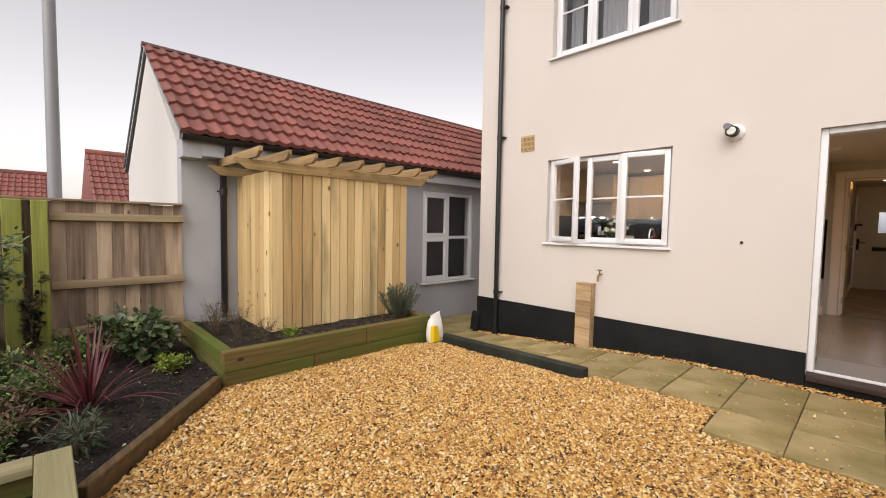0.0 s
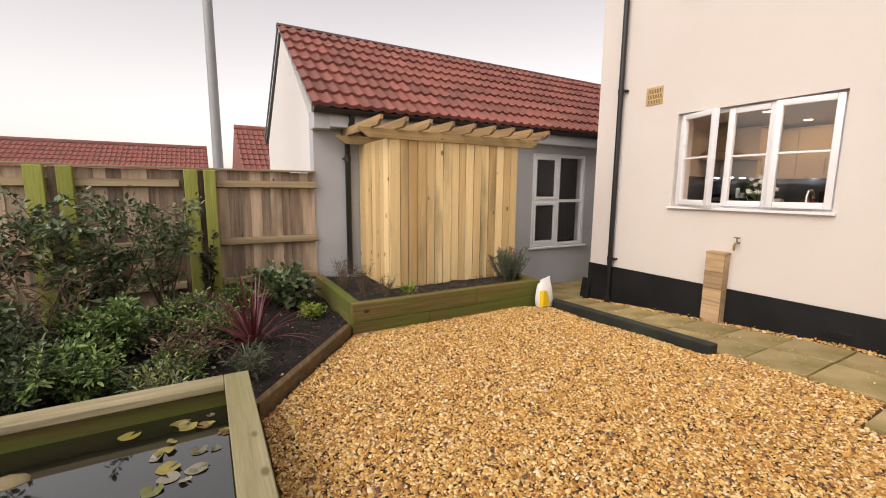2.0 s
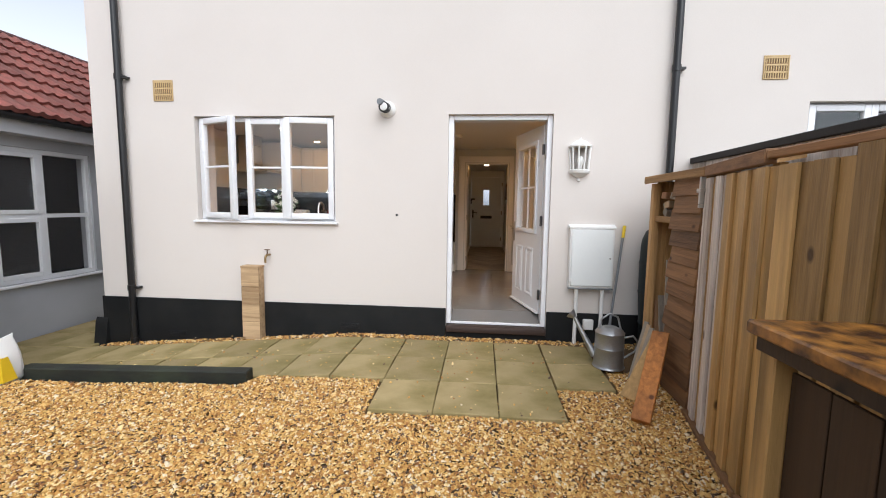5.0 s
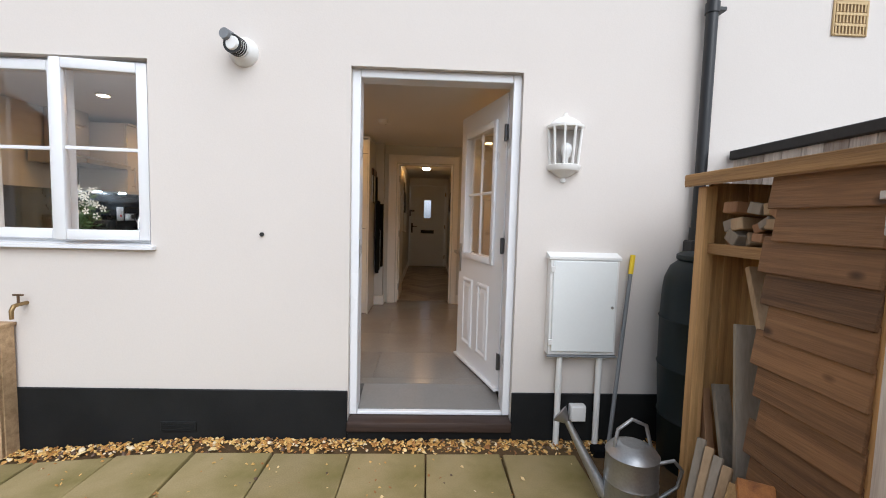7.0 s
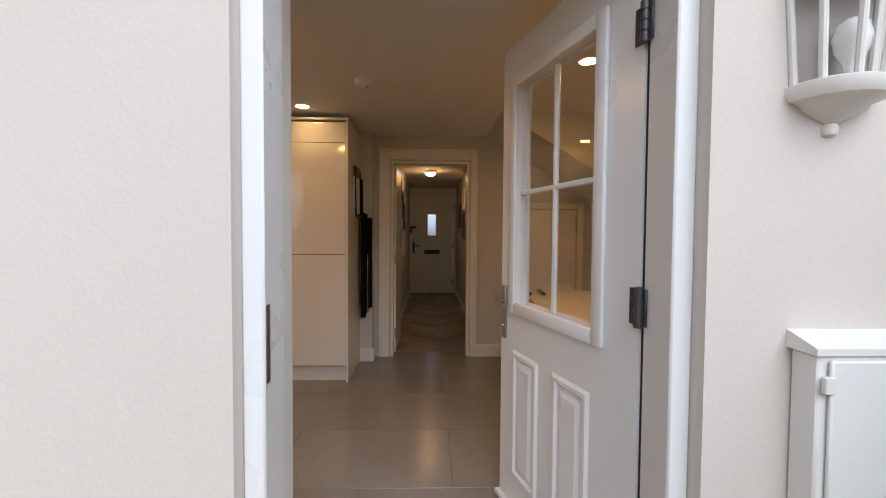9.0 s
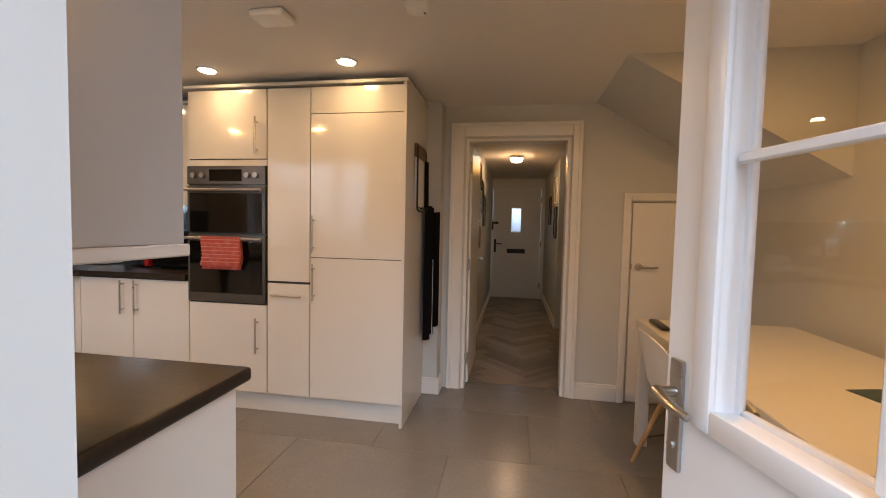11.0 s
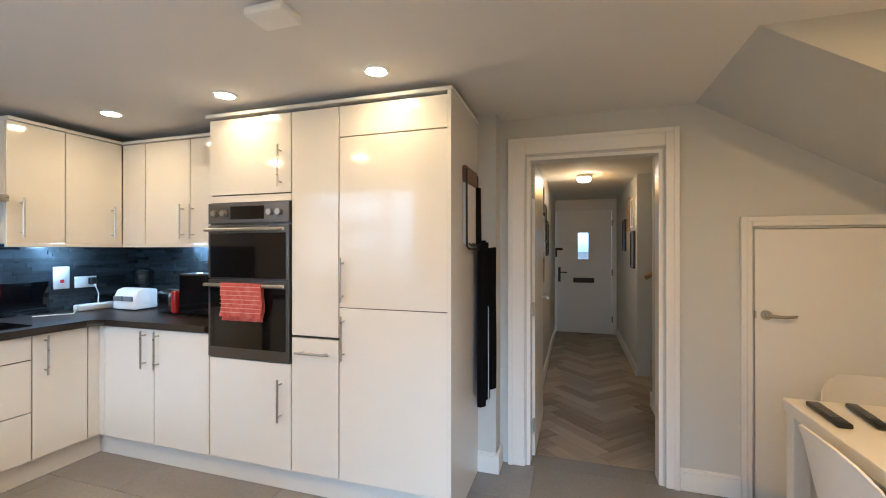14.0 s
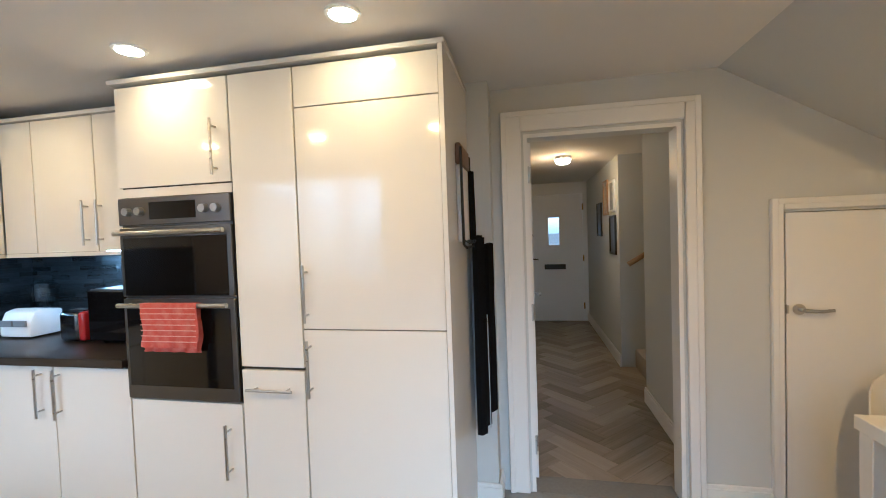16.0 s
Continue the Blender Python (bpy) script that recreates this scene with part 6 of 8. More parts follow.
single("end_panel", bm, CAB_SIDE_DARKER, "end panel of the wall cupboard, darker than the other end panels", "panel")
bm = bmesh.new()
bx(bm, 5.203, 0.762, 1.405, 5.612, 1.69, 1.429, 0.003)
single("light_pelmet", bm, CAB_SIDE, "white pelmet under the wall cupboard", "pelmet")

# slate splashback, in split-face strips
bm = bmesh.new()
bx(bm, 8.07, 2.29, WT1 + 0.001, 8.088, 3.865, WZ0 - 0.002)
bx(bm, 5.21, 3.85, WT1 + 0.001, 8.069, 3.87, WZ0 - 0.002)
splash = tagged(part("splashback", bm, SPLASH, None, "dark slate-effect mosaic splashback"), kind="structure")
rng = random.Random(31)
for r in range(16):
    z0 = WT1 + 0.004 + r * 0.030
    y = 2.30 + rng.uniform(0, 0.1)
    while y < 3.845:
        w = rng.uniform(0.12, 0.30)
        bm = bmesh.new()
        bx(bm, 8.062 - rng.uniform(0, 0.004), y, z0, 8.0695, min(y + w, 3.845), z0 + 0.028)
        part("tile", bm, SPLASH, splash)
        y += w + 0.002
    x = 6.5 + rng.uniform(0, 0.1)
    while x < 8.05:
        w = rng.uniform(0.12, 0.30)
        bm = bmesh.new()
        bx(bm, x, 3.842 - rng.uniform(0, 0.004), z0, min(x + w, 8.055), 3.8495, z0 + 0.028)
        part("tile", bm, SPLASH, splash)
        x += w + 0.002
bm = bmesh.new()
bx(bm, 5.2, 3.875, 0.1, 8.09, 3.965, 2.4)
setting("wall_kitchen_end", bm, WALL, "pale grey painted end wall of the kitchen")
for i, (px_, py_) in enumerate(((7.97, 2.55), (7.97, 3.05), (7.42, 3.74), (7.05, 3.74))):
    bm = bmesh.new()
    tube(bm, [(px_, py_, WZ0 - 0.001), (px_, py_, WZ0 - 0.012)], 0.036, 18)
    single("under_cupboard_light", bm, glow("cool_led", (0.78, 0.90, 1.0), 28.0), "small round cool white light under the wall cupboard", "light", "under-cupboard lights")

# built-in double oven
DARK_STEEL = mat("dark_brushed_steel", (0.16, 0.155, 0.15), 0.35, 1.0, var=0.06, scale=4, grain=200, bump=0.02)
oven = thing("double_oven", (7.5, 2.0, 0.94), "built-in dark steel double oven with black glass doors", "oven")
bm = bmesh.new()
bx(bm, KX + 0.004, 1.714, 0.942, 7.9, 2.282, 1.845)
part("body", bm, DARK_STEEL, oven)
bm = bmesh.new()
bx(bm, KX - 0.014, 1.714, 1.722, KX + 0.003, 2.282, 1.842, 0.003)
cp = part("control_panel", bm, DARK_STEEL, oven, "dark steel control panel")
bm = bmesh.new()
bx(bm, KX - 0.0165, 1.88, 1.745, KX - 0.0145, 2.115, 1.82)
part("display", bm, BLACKGLASS, cp, "black display")
for y in (1.775, 1.835, 2.16, 2.225):
    bm = bmesh.new()
    tube(bm, [(KX - 0.014, y, 1.782), (KX - 0.036, y, 1.782)], [0.019, 0.017], 20)
    part("knob", bm, STEEL, cp, "round steel knob", True)
for z0, z1 in ((1.405, 1.712), (0.945, 1.395)):
    bm = bmesh.new()
    bx(bm, KX - 0.014, 1.714, z0, KX + 0.003, 2.282, z1, 0.003)
    d = part("oven_door", bm, DARK_STEEL, oven, "dark steel oven door")
    bm = bmesh.new()
    bx(bm, KX - 0.0175, 1.735, z0 + (0.06 if z0 < 1 else 0.004), KX - 0.0142, 2.262, z1 - 0.045, 0.001)
    part("glass", bm, BLACKGLASS, d, "black glass panel")
    bm = bmesh.new()
    zz = z1 - 0.026
    tube(bm, [(KX - 0.048, 1.725, zz), (KX - 0.048, 2.275, zz)], 0.010, 14)
    for y in (1.755, 2.24):
        tube(bm, [(KX - 0.014, y, zz), (KX - 0.048, y, zz)], 0.007, 10)
    part("handle", bm, STEEL, d, "steel towel-bar handle", True)
towel = thing("tea_towel", (7.31, 1.99, 1.37), "red and white striped tea towel over the oven handle", "towel")
bm = bmesh.new()
NY, NZ = 26, 16
for side, zb in ((-1, 1.19), (1, 1.165)):
    rows = []
    for j in range(NZ + 1):
        z = 1.381 - (1.381 - zb) * j / NZ
        rows.append([bm.verts.new((7.317 + side * (0.012 + 0.004 * math.sin(i * 0.9) * j / NZ + 0.003 * noise.noise((i * 0.3, j * 0.4, side))), 1.86 + 0.285 * i / NY + 0.010 * (j / NZ) * math.sin(j * 0.5), z)) for i in range(NY + 1)])
    for a, b in zip(rows, rows[1:]):
        for i in range(NY):
            bm.faces.new((a[i], a[i + 1], b[i + 1], b[i]))
    if side == -1:
        top = rows[0]
    else:
        for i in range(NY):
            bm.faces.new((top[i], top[i + 1], rows[0][i + 1], rows[0][i]))
part("cloth", bm, RED_CLOTH, towel, "", True)
bm = bmesh.new()
for k in range(7):
    z = 1.36 - k * 0.024
    bx(bm, 7.2985, 1.865, z, 7.3005, 2.14, z + 0.0035)
part("stripe", bm, mat("pale_stripe", (0.62, 0.34, 0.30), 0.95), towel, "pale woven stripes")

# things on the worktop
mw = thing("microwave", (7.75, 2.5, WT1), "black microwave on the worktop", "microwave")
bm = bmesh.new()
bx(bm, 7.60, 2.31, WT1 + 0.012, 7.98, 2.79, WT1 + 0.29, 0.006)
part("body", bm, mat("black_enamel", (0.012, 0.012, 0.013), 0.35), mw)
bm = bmesh.new()
bx(bm, 7.585, 2.43, WT1 + 0.02, 7.599, 2.785, WT1 + 0.283, 0.004)
part("door", bm, BLACKGLASS, mw, "black glass door")
for y in (2.36, 2.74):
    bm = bmesh.new()
    tube(bm, [(7.64, y, WT1), (7.64, y, WT1 + 0.012)], 0.014, 10)
    part("foot", bm, RUBBER, mw)
ket = thing("toaster", (7.68, 2.95, WT1), "dark chrome toaster with a red end on the worktop", "toaster")
bm = bmesh.new()
bx(bm, 7.60, 2.84, WT1 + 0.008, 7.76, 2.885, WT1 + 0.17, 0.018, 4)
part("body", bm, mat("red_enamel", (0.30, 0.012, 0.012), 0.2, var=0.05, coat=0.5), ket, "", True)
bm = bmesh.new()
bx(bm, 7.605, 2.886, WT1 + 0.006, 7.755, 3.02, WT1 + 0.168, 0.025, 4)
part("end_cap", bm, mat("dark_chrome", (0.16, 0.16, 0.165), 0.18, 1.0), ket, "dark chrome end", True)
bm = bmesh.new()
bx(bm, 7.655, 2.90, WT1 + 0.168, 7.705, 3.0, WT1 + 0.1705)
part("slot", bm, GAP, ket)
wt_ = thing("toaster", (7.75, 3.45, WT1), "white two-slot toaster on the worktop", "toaster")
bm = bmesh.new()
prism(bm, [(7.66, WT1 + 0.008), (7.84, WT1 + 0.008), (7.84, WT1 + 0.15), (7.74, WT1 + 0.165), (7.69, WT1 + 0.15), (7.665, WT1 + 0.09)], "y", 3.30, 3.53)
bmesh.ops.bevel(bm, geom=list(bm.edges), offset=0.012, segments=2, profile=0.5, affect="EDGES")
part("body", bm, WHITE_PLASTIC, wt_, "", True)
for y in (3.325, 3.425):
    bm = bmesh.new()
    bx(bm, 7.652, y, WT1 + 0.07, 7.664, y + 0.085, WT1 + 0.105)
    part("control", bm, GREY_POLE, wt_)
bm = bmesh.new()
lathe(bm, [(0.075, 0.0), (0.08, 0.02), (0.062, 0.05), (0.066, 0.13), (0.075, 0.27), (0.07, 0.285), (0.03, 0.30)], 22, (7.95, 3.60, WT1))
single("blender_jug", bm, PANE_DARK, "dark glass blender jug behind the toaster", "blender", smooth=True)
for cx, label in ((7.505, "white double switch plate with a red rocker"), (7.665, "white double socket with a black plug")):
    s = thing("socket", (cx, 3.835, 1.28), label, "socket", "wall sockets")
    bm = bmesh.new()
    bx(bm, cx - (0.05 if "red" in label else 0.074), 3.822, 1.28, cx + (0.05 if "red" in label else 0.074), 3.8365, 1.445 if "red" in label else 1.365, 0.004, 2)
    part("plate", bm, WHITE_PLASTIC, s, "", True)
    bm = bmesh.new()
    if "red" in label:
        bx(bm, cx - 0.012, 3.815, 1.325, cx + 0.012, 3.822, 1.35, 0.002)
        part("rocker", bm, mat("red_rocker", (0.6, 0.02, 0.02), 0.4), s, "red rocker")
    else:
        bx(bm, cx + 0.01, 3.779, 1.30, cx + 0.055, 3.822, 1.355, 0.008)
        part("plug", bm, BLACKPIPE, s, "black plug")
bm = bmesh.new()
bx(bm, 7.50, 3.64, WT1 + 0.001, 7.76, 3.70, WT1 + 0.05, 0.012, 3)
single("extension_lead", bm, WHITE_PLASTIC, "white extension socket block on the worktop", "extension lead", smooth=True)
bm = bmesh.new()
tube(bm, [(7.5, 3.65, WT1 + 0.02), (7.42, 3.56, WT1 + 0.006), (7.34, 3.6, WT1 + 0.006), (7.24, 3.66, WT1 + 0.006)], 0.004, 8)
single("cable", bm, WHITE_PLASTIC, "white flex trailing over the worktop", "cable", "worktop cables", True)
bm = bmesh.new()
tube(bm, [(7.70, 3.785, 1.31), (7.71, 3.755, 1.23), (7.67, 3.70, WT1 + 0.04)], 0.004, 8)
single("cable", bm, WHITE_PLASTIC, "white flex hanging from the socket", "cable", "worktop cables", True)
# glass panel and hob on the left run, and the hood over them
bm = bmesh.new()
bx(bm, 6.45, 3.815, WT1 + 0.001, 7.42, 3.825, 1.345, 0.002)
single("chopping_screen", bm, BLACKGLASS, "black glass screen standing behind the hob", "glass screen")
bm = bmesh.new()
bx(bm, 6.46, 3.27, WT1 + 0.0005, 7.04, 3.76, WT1 + 0.007, 0.003)
single("hob", bm, BLACKGLASS, "black glass hob set in the worktop", "hob")
hood = thing("cooker_hood", (6.65, 3.6, 1.79), "steel cooker hood over the hob", "cooker hood")
bm = bmesh.new()
prism(bm, [(3.30, 1.845), (3.30, 1.885), (3.62, 1.96), (3.84, 1.96), (3.84, 1.845)], "x", 6.36, 6.945)
part("canopy", bm, STEEL, hood)
bm = bmesh.new()
bx(bm, 6.54, 3.60, 1.961, 6.78, 3.84, 2.395)
part("flue", bm, STEEL, hood)
# vase of white flowers inside the kitchen window, and the mixer tap
vase = thing("flower_vase", (5.4, 2.58, WT1), "glass vase of white flowers on the worktop by the window", "vase")
bm = bmesh.new()
lathe(bm, [(0.05, 0.0), (0.055, 0.01), (0.045, 0.10), (0.06, 0.18), (0.055, 0.18)], 20, (5.36, 2.56, WT1))
part("vase", bm, PANE_DARK, vase, "", True)
rng = random.Random(41)
bm, bs, bl = bmesh.new(), bmesh.new(), bmesh.new()
for k in range(26):
    a, r, z = rng.uniform(0, 6.28), rng.uniform(0.02, 0.16), rng.uniform(0.24, 0.45)
    p = Vector((5.36 + r * 0.6 * math.cos(a), 2.56 + r * math.sin(a), WT1 + z))
    tube(bs, [(5.36, 2.56, WT1 + 0.1), p], 0.002, 4)
    for q in range(5):
        b = a + q * 1.257
        c = [bm.verts.new(p + Vector((0.002 * math.cos(b), 0.0, 0.0))), bm.verts.new(p + Vector((-0.012, 0.022 * math.cos(b + 0.4), 0.022 * math.sin(b + 0.4)))), bm.verts.new(p + Vector((-0.006, 0.028 * math.cos(b), 0.028 * math.sin(b)))), bm.verts.new(p + Vector((-0.012, 0.022 * math.cos(b - 0.4), 0.022 * math.sin(b - 0.4))))]
        bm.faces.new(c)
    for q in range(4):
        l0 = Vector((5.36, 2.56, WT1)) + (p - Vector((5.36, 2.56, WT1))) * rng.uniform(0.5, 0.9)
        d = Vector((rng.uniform(-1, 1), rng.uniform(-1, 1), rng.uniform(-0.3, 0.8))).normalized() * 0.06
        s = d.orthogonal().normalized() * 0.014
        bl.faces.new([bl.verts.new(v) for v in (l0, l0 + d * 0.5 + s, l0 + d, l0 + d * 0.5 - s)])
part("petals", bm, mat("white_petal", (0.75, 0.72, 0.62), 0.7, var=0.1, bump=0), vase, "white petals")
part("stems", bs, mat("green_stem", (0.06, 0.11, 0.03), 0.7, bump=0), vase)
part("leaves", bl, mat("vase_leaf", (0.05, 0.10, 0.03), 0.6, bump=0), vase)
mix_ = thing("mixer_tap", (5.35, 2.15, WT1), "curved chrome mixer tap by the window", "tap")
bm = bmesh.new()
tube(bm, [(5.30, 2.12, WT1), (5.30, 2.12, WT1 + 0.22), (5.33, 2.12, WT1 + 0.28), (5.40, 2.12, WT1 + 0.29), (5.46, 2.12, WT1 + 0.25), (5.47, 2.12, WT1 + 0.2)], 0.012, 12)
part("spout", bm, CHROME, mix_, "", True)
bm = bmesh.new()
tube(bm, [(5.30, 2.12, WT1 + 0.05), (5.30, 2.05, WT1 + 0.08)], 0.008, 8)
part("lever", bm, CHROME, mix_, "", True)

# hung on the end panel: memo board and black umbrella bag
memo = thing("memo_board", (7.72, 0.775, 1.58), "small white memo board with a wooden clip top", "memo board")
bm = bmesh.new()
bx(bm, 7.56, 0.762, 1.60, 7.80, 0.780, 1.93, 0.004)
part("board", bm, WHITE, memo)
bm = bmesh.new()
bx(bm, 7.55, 0.757, 1.93, 7.81, 0.781, 2.02, 0.006)
part("header", bm, mat("dark_walnut", (0.16, 0.09, 0.06), 0.5), memo, "brown clip header")
bm = bmesh.new()
tube(bm, [(7.55, 0.757, 2.0), (7.55, 0.755, 1.59), (7.56, 0.745, 1.575), (7.80, 0.745, 1.575), (7.81, 0.755, 1.59), (7.81, 0.757, 2.0)], 0.006, 8)
for x in (7.60, 7.68, 7.76):
    tube(bm, [(x, 0.757, 1.605), (x, 0.735, 1.59), (x, 0.73, 1.605)], 0.004, 8)
part("hook", bm, IRON, memo, "dark wire frame with hooks", True)
umb = thing("umbrella", (7.86, 0.72, 0.64), "black folded umbrella hanging on a strap", "umbrella")
bm = bmesh.new()
tube(bm, [(7.80, 0.752, 1.93), (7.803, 0.750, 1.60)], [0.017, 0.019], 12)
part("umbrella_handle", bm, BLACK_CLOTH, umb, "slim black handle", True)
for x0, x1, y0, z0, z1, lean in ((7.775, 7.835, 0.716, 0.66, 1.62, 0.0), (7.825, 7.885, 0.712, 0.70, 1.61, 0.012), (7.79, 7.86, 0.696, 0.70, 1.22, -0.01), (7.86, 7.945, 0.672, 0.74, 1.58, 0.005)):
    bm = bmesh.new()
    prev = None
    for q in range(13):
        t = q / 12
        z = z0 + (z1 - z0) * t
        wob = 0.006 * math.sin(5 * t + x0 * 40) + lean * t
        pinch = 1.0 - 0.22 * math.exp(-((z - 1.26) / 0.09) ** 2)
        xm, hw = (x0 + x1) / 2 + wob, (x1 - x0) / 2 * pinch
        row = [bm.verts.new(c) for c in ((xm - hw, y0 + 0.012, z), (xm - hw * 0.3, y0 - 0.012 * pinch, z + 0.004), (xm + hw * 0.5, y0 - 0.004, z), (xm + hw, y0 + 0.014, z + 0.006), (xm + hw * 0.8, y0 + 0.034, z), (xm - hw * 0.9, y0 + 0.036, z))]
        if prev:
            for a in range(6):
                bm.faces.new((prev[a], prev[(a + 1) % 6], row[(a + 1) % 6], row[a]))
        else:
            bm.faces.new(row[::-1])
        prev = row
    bm.faces.new(prev)
    part("canopy_fold", bm, BLACK_CLOTH, umb, "folded black fabric")
bm = bmesh.new()
tube(bm, [(7.806, 0.692, 1.24), (7.800, 0.690, 0.69)], 0.003, 6)
part("rib", bm, STEEL, umb, "thin steel rib", True)

# ceiling fittings
# The four added lamps get a fitting as well.
for dx, dy, watts in DOWNLIGHTS_AND_FILLS:
    d = thing("downlight", (dx, dy, CEIL_Z), "round recessed white downlight, lit; seen by the cupboards, added elsewhere", "downlight", "kitchen downlights")
    bm = bmesh.new()
    r0 = [bm.verts.new((dx + r * math.cos(a), dy + r * math.sin(a), CEIL_Z - h)) for r, h in ((0.062, 0.0), (0.060, 0.006), (0.047, 0.008)) for a in [2 * math.pi * k / 28 for k in range(28)]]
    for q in range(2):
        for k in range(28):
            bm.faces.new((r0[q * 28 + k], r0[q * 28 + (k + 1) % 28], r0[(q + 1) * 28 + (k + 1) % 28], r0[(q + 1) * 28 + k]))
    part("bezel", bm, WHITE_PLASTIC, d, "white bezel", True)
    bm = bmesh.new()
    lathe(bm, [(0.046, 0.0), (0.046, 0.004)], 28, (dx, dy, CEIL_Z - 0.010))
    part("lens", bm, glow("warm_lens", (1.0, 0.74, 0.42), 14.0), d, "glowing lens")
det = thing("smoke_detector", (6.61, 0.547, CEIL_Z), "round white smoke detector on the ceiling", "smoke detector")
bm = bmesh.new()
lathe(bm, [(0.055, 0.0), (0.055, 0.012), (0.050, 0.018), (0.050, 0.026), (0.042, 0.036), (0.02, 0.040)], 28, (0, 0, 0))
turned(bm, list(bm.verts), Matrix.Translation((6.61, 0.547, CEIL_Z)) @ pose(0, 0, 0, 180))
part("body", bm, WHITE_PLASTIC, det, "", True)
bm = bmesh.new()
lathe(bm, [(0.006, 0.0), (0.006, 0.004)], 10, (6.62, 0.52, CEIL_Z - 0.0425))
part("button", bm, GREY_POLE, det)
bm = bmesh.new()
bx(bm, 6.56, 1.13, CEIL_Z - 0.034, 6.68, 1.29, CEIL_Z - 0.0005, 0.012, 2)
single("ceiling_alarm", bm, WHITE_PLASTIC, "white rectangular alarm unit on the ceiling", "alarm", smooth=True)

# doors between kitchen, hall and cupboard
cd = new("door_2")
cd.matrix_basis = Matrix.Translation((8.12, -1.03, FLOOR_Z))
tagged(cd, "low white painted cupboard door under the stairs", "door", kind="structure")
bm = bmesh.new()
bx(bm, 8.088, CD[0] + 0.004, FLOOR_Z + 0.006, 8.124, CD[2] - 0.004, CD[3] - 0.004, 0.002)
part("leaf", bm, WHITE, cd)


def lever(parent, x, y, z, way, out=-1):
    bm = bmesh.new()
    tube(bm, [(x, y, z), (x + out * 0.008, y, z)], 0.026, 24)
    tube(bm, [(x + out * 0.008, y, z), (x + out * 0.045, y, z)], 0.009, 12)
    tube(bm, [(x + out * 0.045, y, z), (x + out * 0.048, y + way * 0.03, z - 0.002), (x + out * 0.046, y + way * 0.07, z - 0.004), (x + out * 0.045, y + way * 0.12, z + 0.002)], [0.010, 0.009, 0.008, 0.0075], 12)
    return part("door_handle", bm, STEEL, parent, "steel lever handle on a round rose", True)


lever(cd, 8.088, -0.772, 1.218, -1)
for z in (1.53, 0.5):
    bm = bmesh.new()
    bx(bm, 8.079, CD[0] - 0.006, z - 0.045, 8.0875, CD[0] + 0.014, z + 0.045, 0.002)
    part("hinge", bm, STEEL, cd, "steel hinge")
bm = bmesh.new()
bx(bm, 8.068, -0.722, 1.20, 8.0885, -0.714, 1.24, 0.001)
part("latch", bm, STEEL, cd)
hd = new("door_3")
hd.matrix_basis = Matrix.Translation((8.22, 0.49, FLOOR_Z))
tagged(hd, "white gloss hall door folded open against the wall", "door", kind="structure")
bm = bmesh.new()
bx(bm, 8.215, 0.462, FLOOR_Z + 0.006, 8.955, 0.502, 2.14, 0.002)
part("leaf", bm, WHITE, hd)
for z in (0.42, 1.18, 1.95):
    bm = bmesh.new()
    bx(bm, 8.170, 0.470, z - 0.045, 8.214, 0.4795, z + 0.045, 0.002)
    tube(bm, [(8.212, 0.468, z - 0.045), (8.212, 0.468, z + 0.045)], 0.006, 8)
    part("hinge", bm, STEEL, hd, "steel hinge")
bm = bmesh.new()
tube(bm, [(8.89, 0.462, 1.19), (8.89, 0.42, 1.19)], 0.009, 10)
tube(bm, [(8.89, 0.42, 1.19), (8.78, 0.415, 1.19)], 0.009, 10)
part("door_handle", bm, STEEL, hd, "steel lever handle", True)
fd = new("door_4")
fd.matrix_basis = Matrix.Translation((12.6, 0.06, FLOOR_Z))
tagged(fd, "white front door with a small square window", "door", kind="structure")
FXD = 12.62
bm = bmesh.new()
pierced(bm, "x", FXD, FXD + 0.045, (-0.355, 0.505), (FLOOR_Z + 0.02, 2.20), [(-0.005, 1.41, 0.165, 1.85)])
part("leaf", bm, WHITE, fd)
bm = bmesh.new()
bx(bm, FXD + 0.012, -0.006, 1.409, FXD + 0.016, 0.166, 1.851)
part("pane", bm, glass("obscure_glass", (0.9, 0.93, 1.0), 0.2), fd, "small obscure pane").visible_shadow = False
bm = bmesh.new()
sash(bm, -0.02, 1.395, 0.18, 1.865, FXD - 0.006, 0.018, 0.006, "x")
part("glazing_bead", bm, WHITE, fd)
bm = bmesh.new()
bx(bm, FXD - 0.010, -0.09, 1.03, FXD - 0.0005, 0.235, 1.11, 0.003)
part("letter_box", bm, IRON, fd, "black letter plate")
bm = bmesh.new()
bx(bm, FXD - 0.012, 0.435, 1.04, FXD - 0.0005, 0.475, 1.28, 0.003)
tube(bm, [(FXD - 0.01, 0.455, 1.20), (FXD - 0.055, 0.455, 1.20), (FXD - 0.055, 0.33, 1.195)], 0.010, 8)
part("door_handle", bm, IRON, fd, "black lever handle", True)
bm = bmesh.new()
bx(bm, FXD - 0.022, 0.40, 1.56, FXD - 0.0005, 0.52, 1.60, 0.003)
bx(bm, FXD - 0.014, 0.49, 1.45, FXD - 0.0005, 0.52, 1.56, 0.003)
part("night_latch", bm, IRON, fd, "dark night latch")
for z in (0.45, 1.2, 2.0):
    bm = bmesh.new()
    bx(bm, FXD - 0.008, -0.372, z - 0.05, FXD - 0.0005, -0.352, z + 0.05, 0.002)
    part("hinge", bm, BRASS, fd)
bm = bmesh.new()
pierced(bm, "x", FXD - 0.002, 12.899, (-0.429, 0.529), (FLOOR_Z, 2.39), [(-0.36, FLOOR_Z + 0.018, 0.51, 2.205)])
setting("trim_front_door", bm, WHITE, "white front door frame")
bm = bmesh.new()
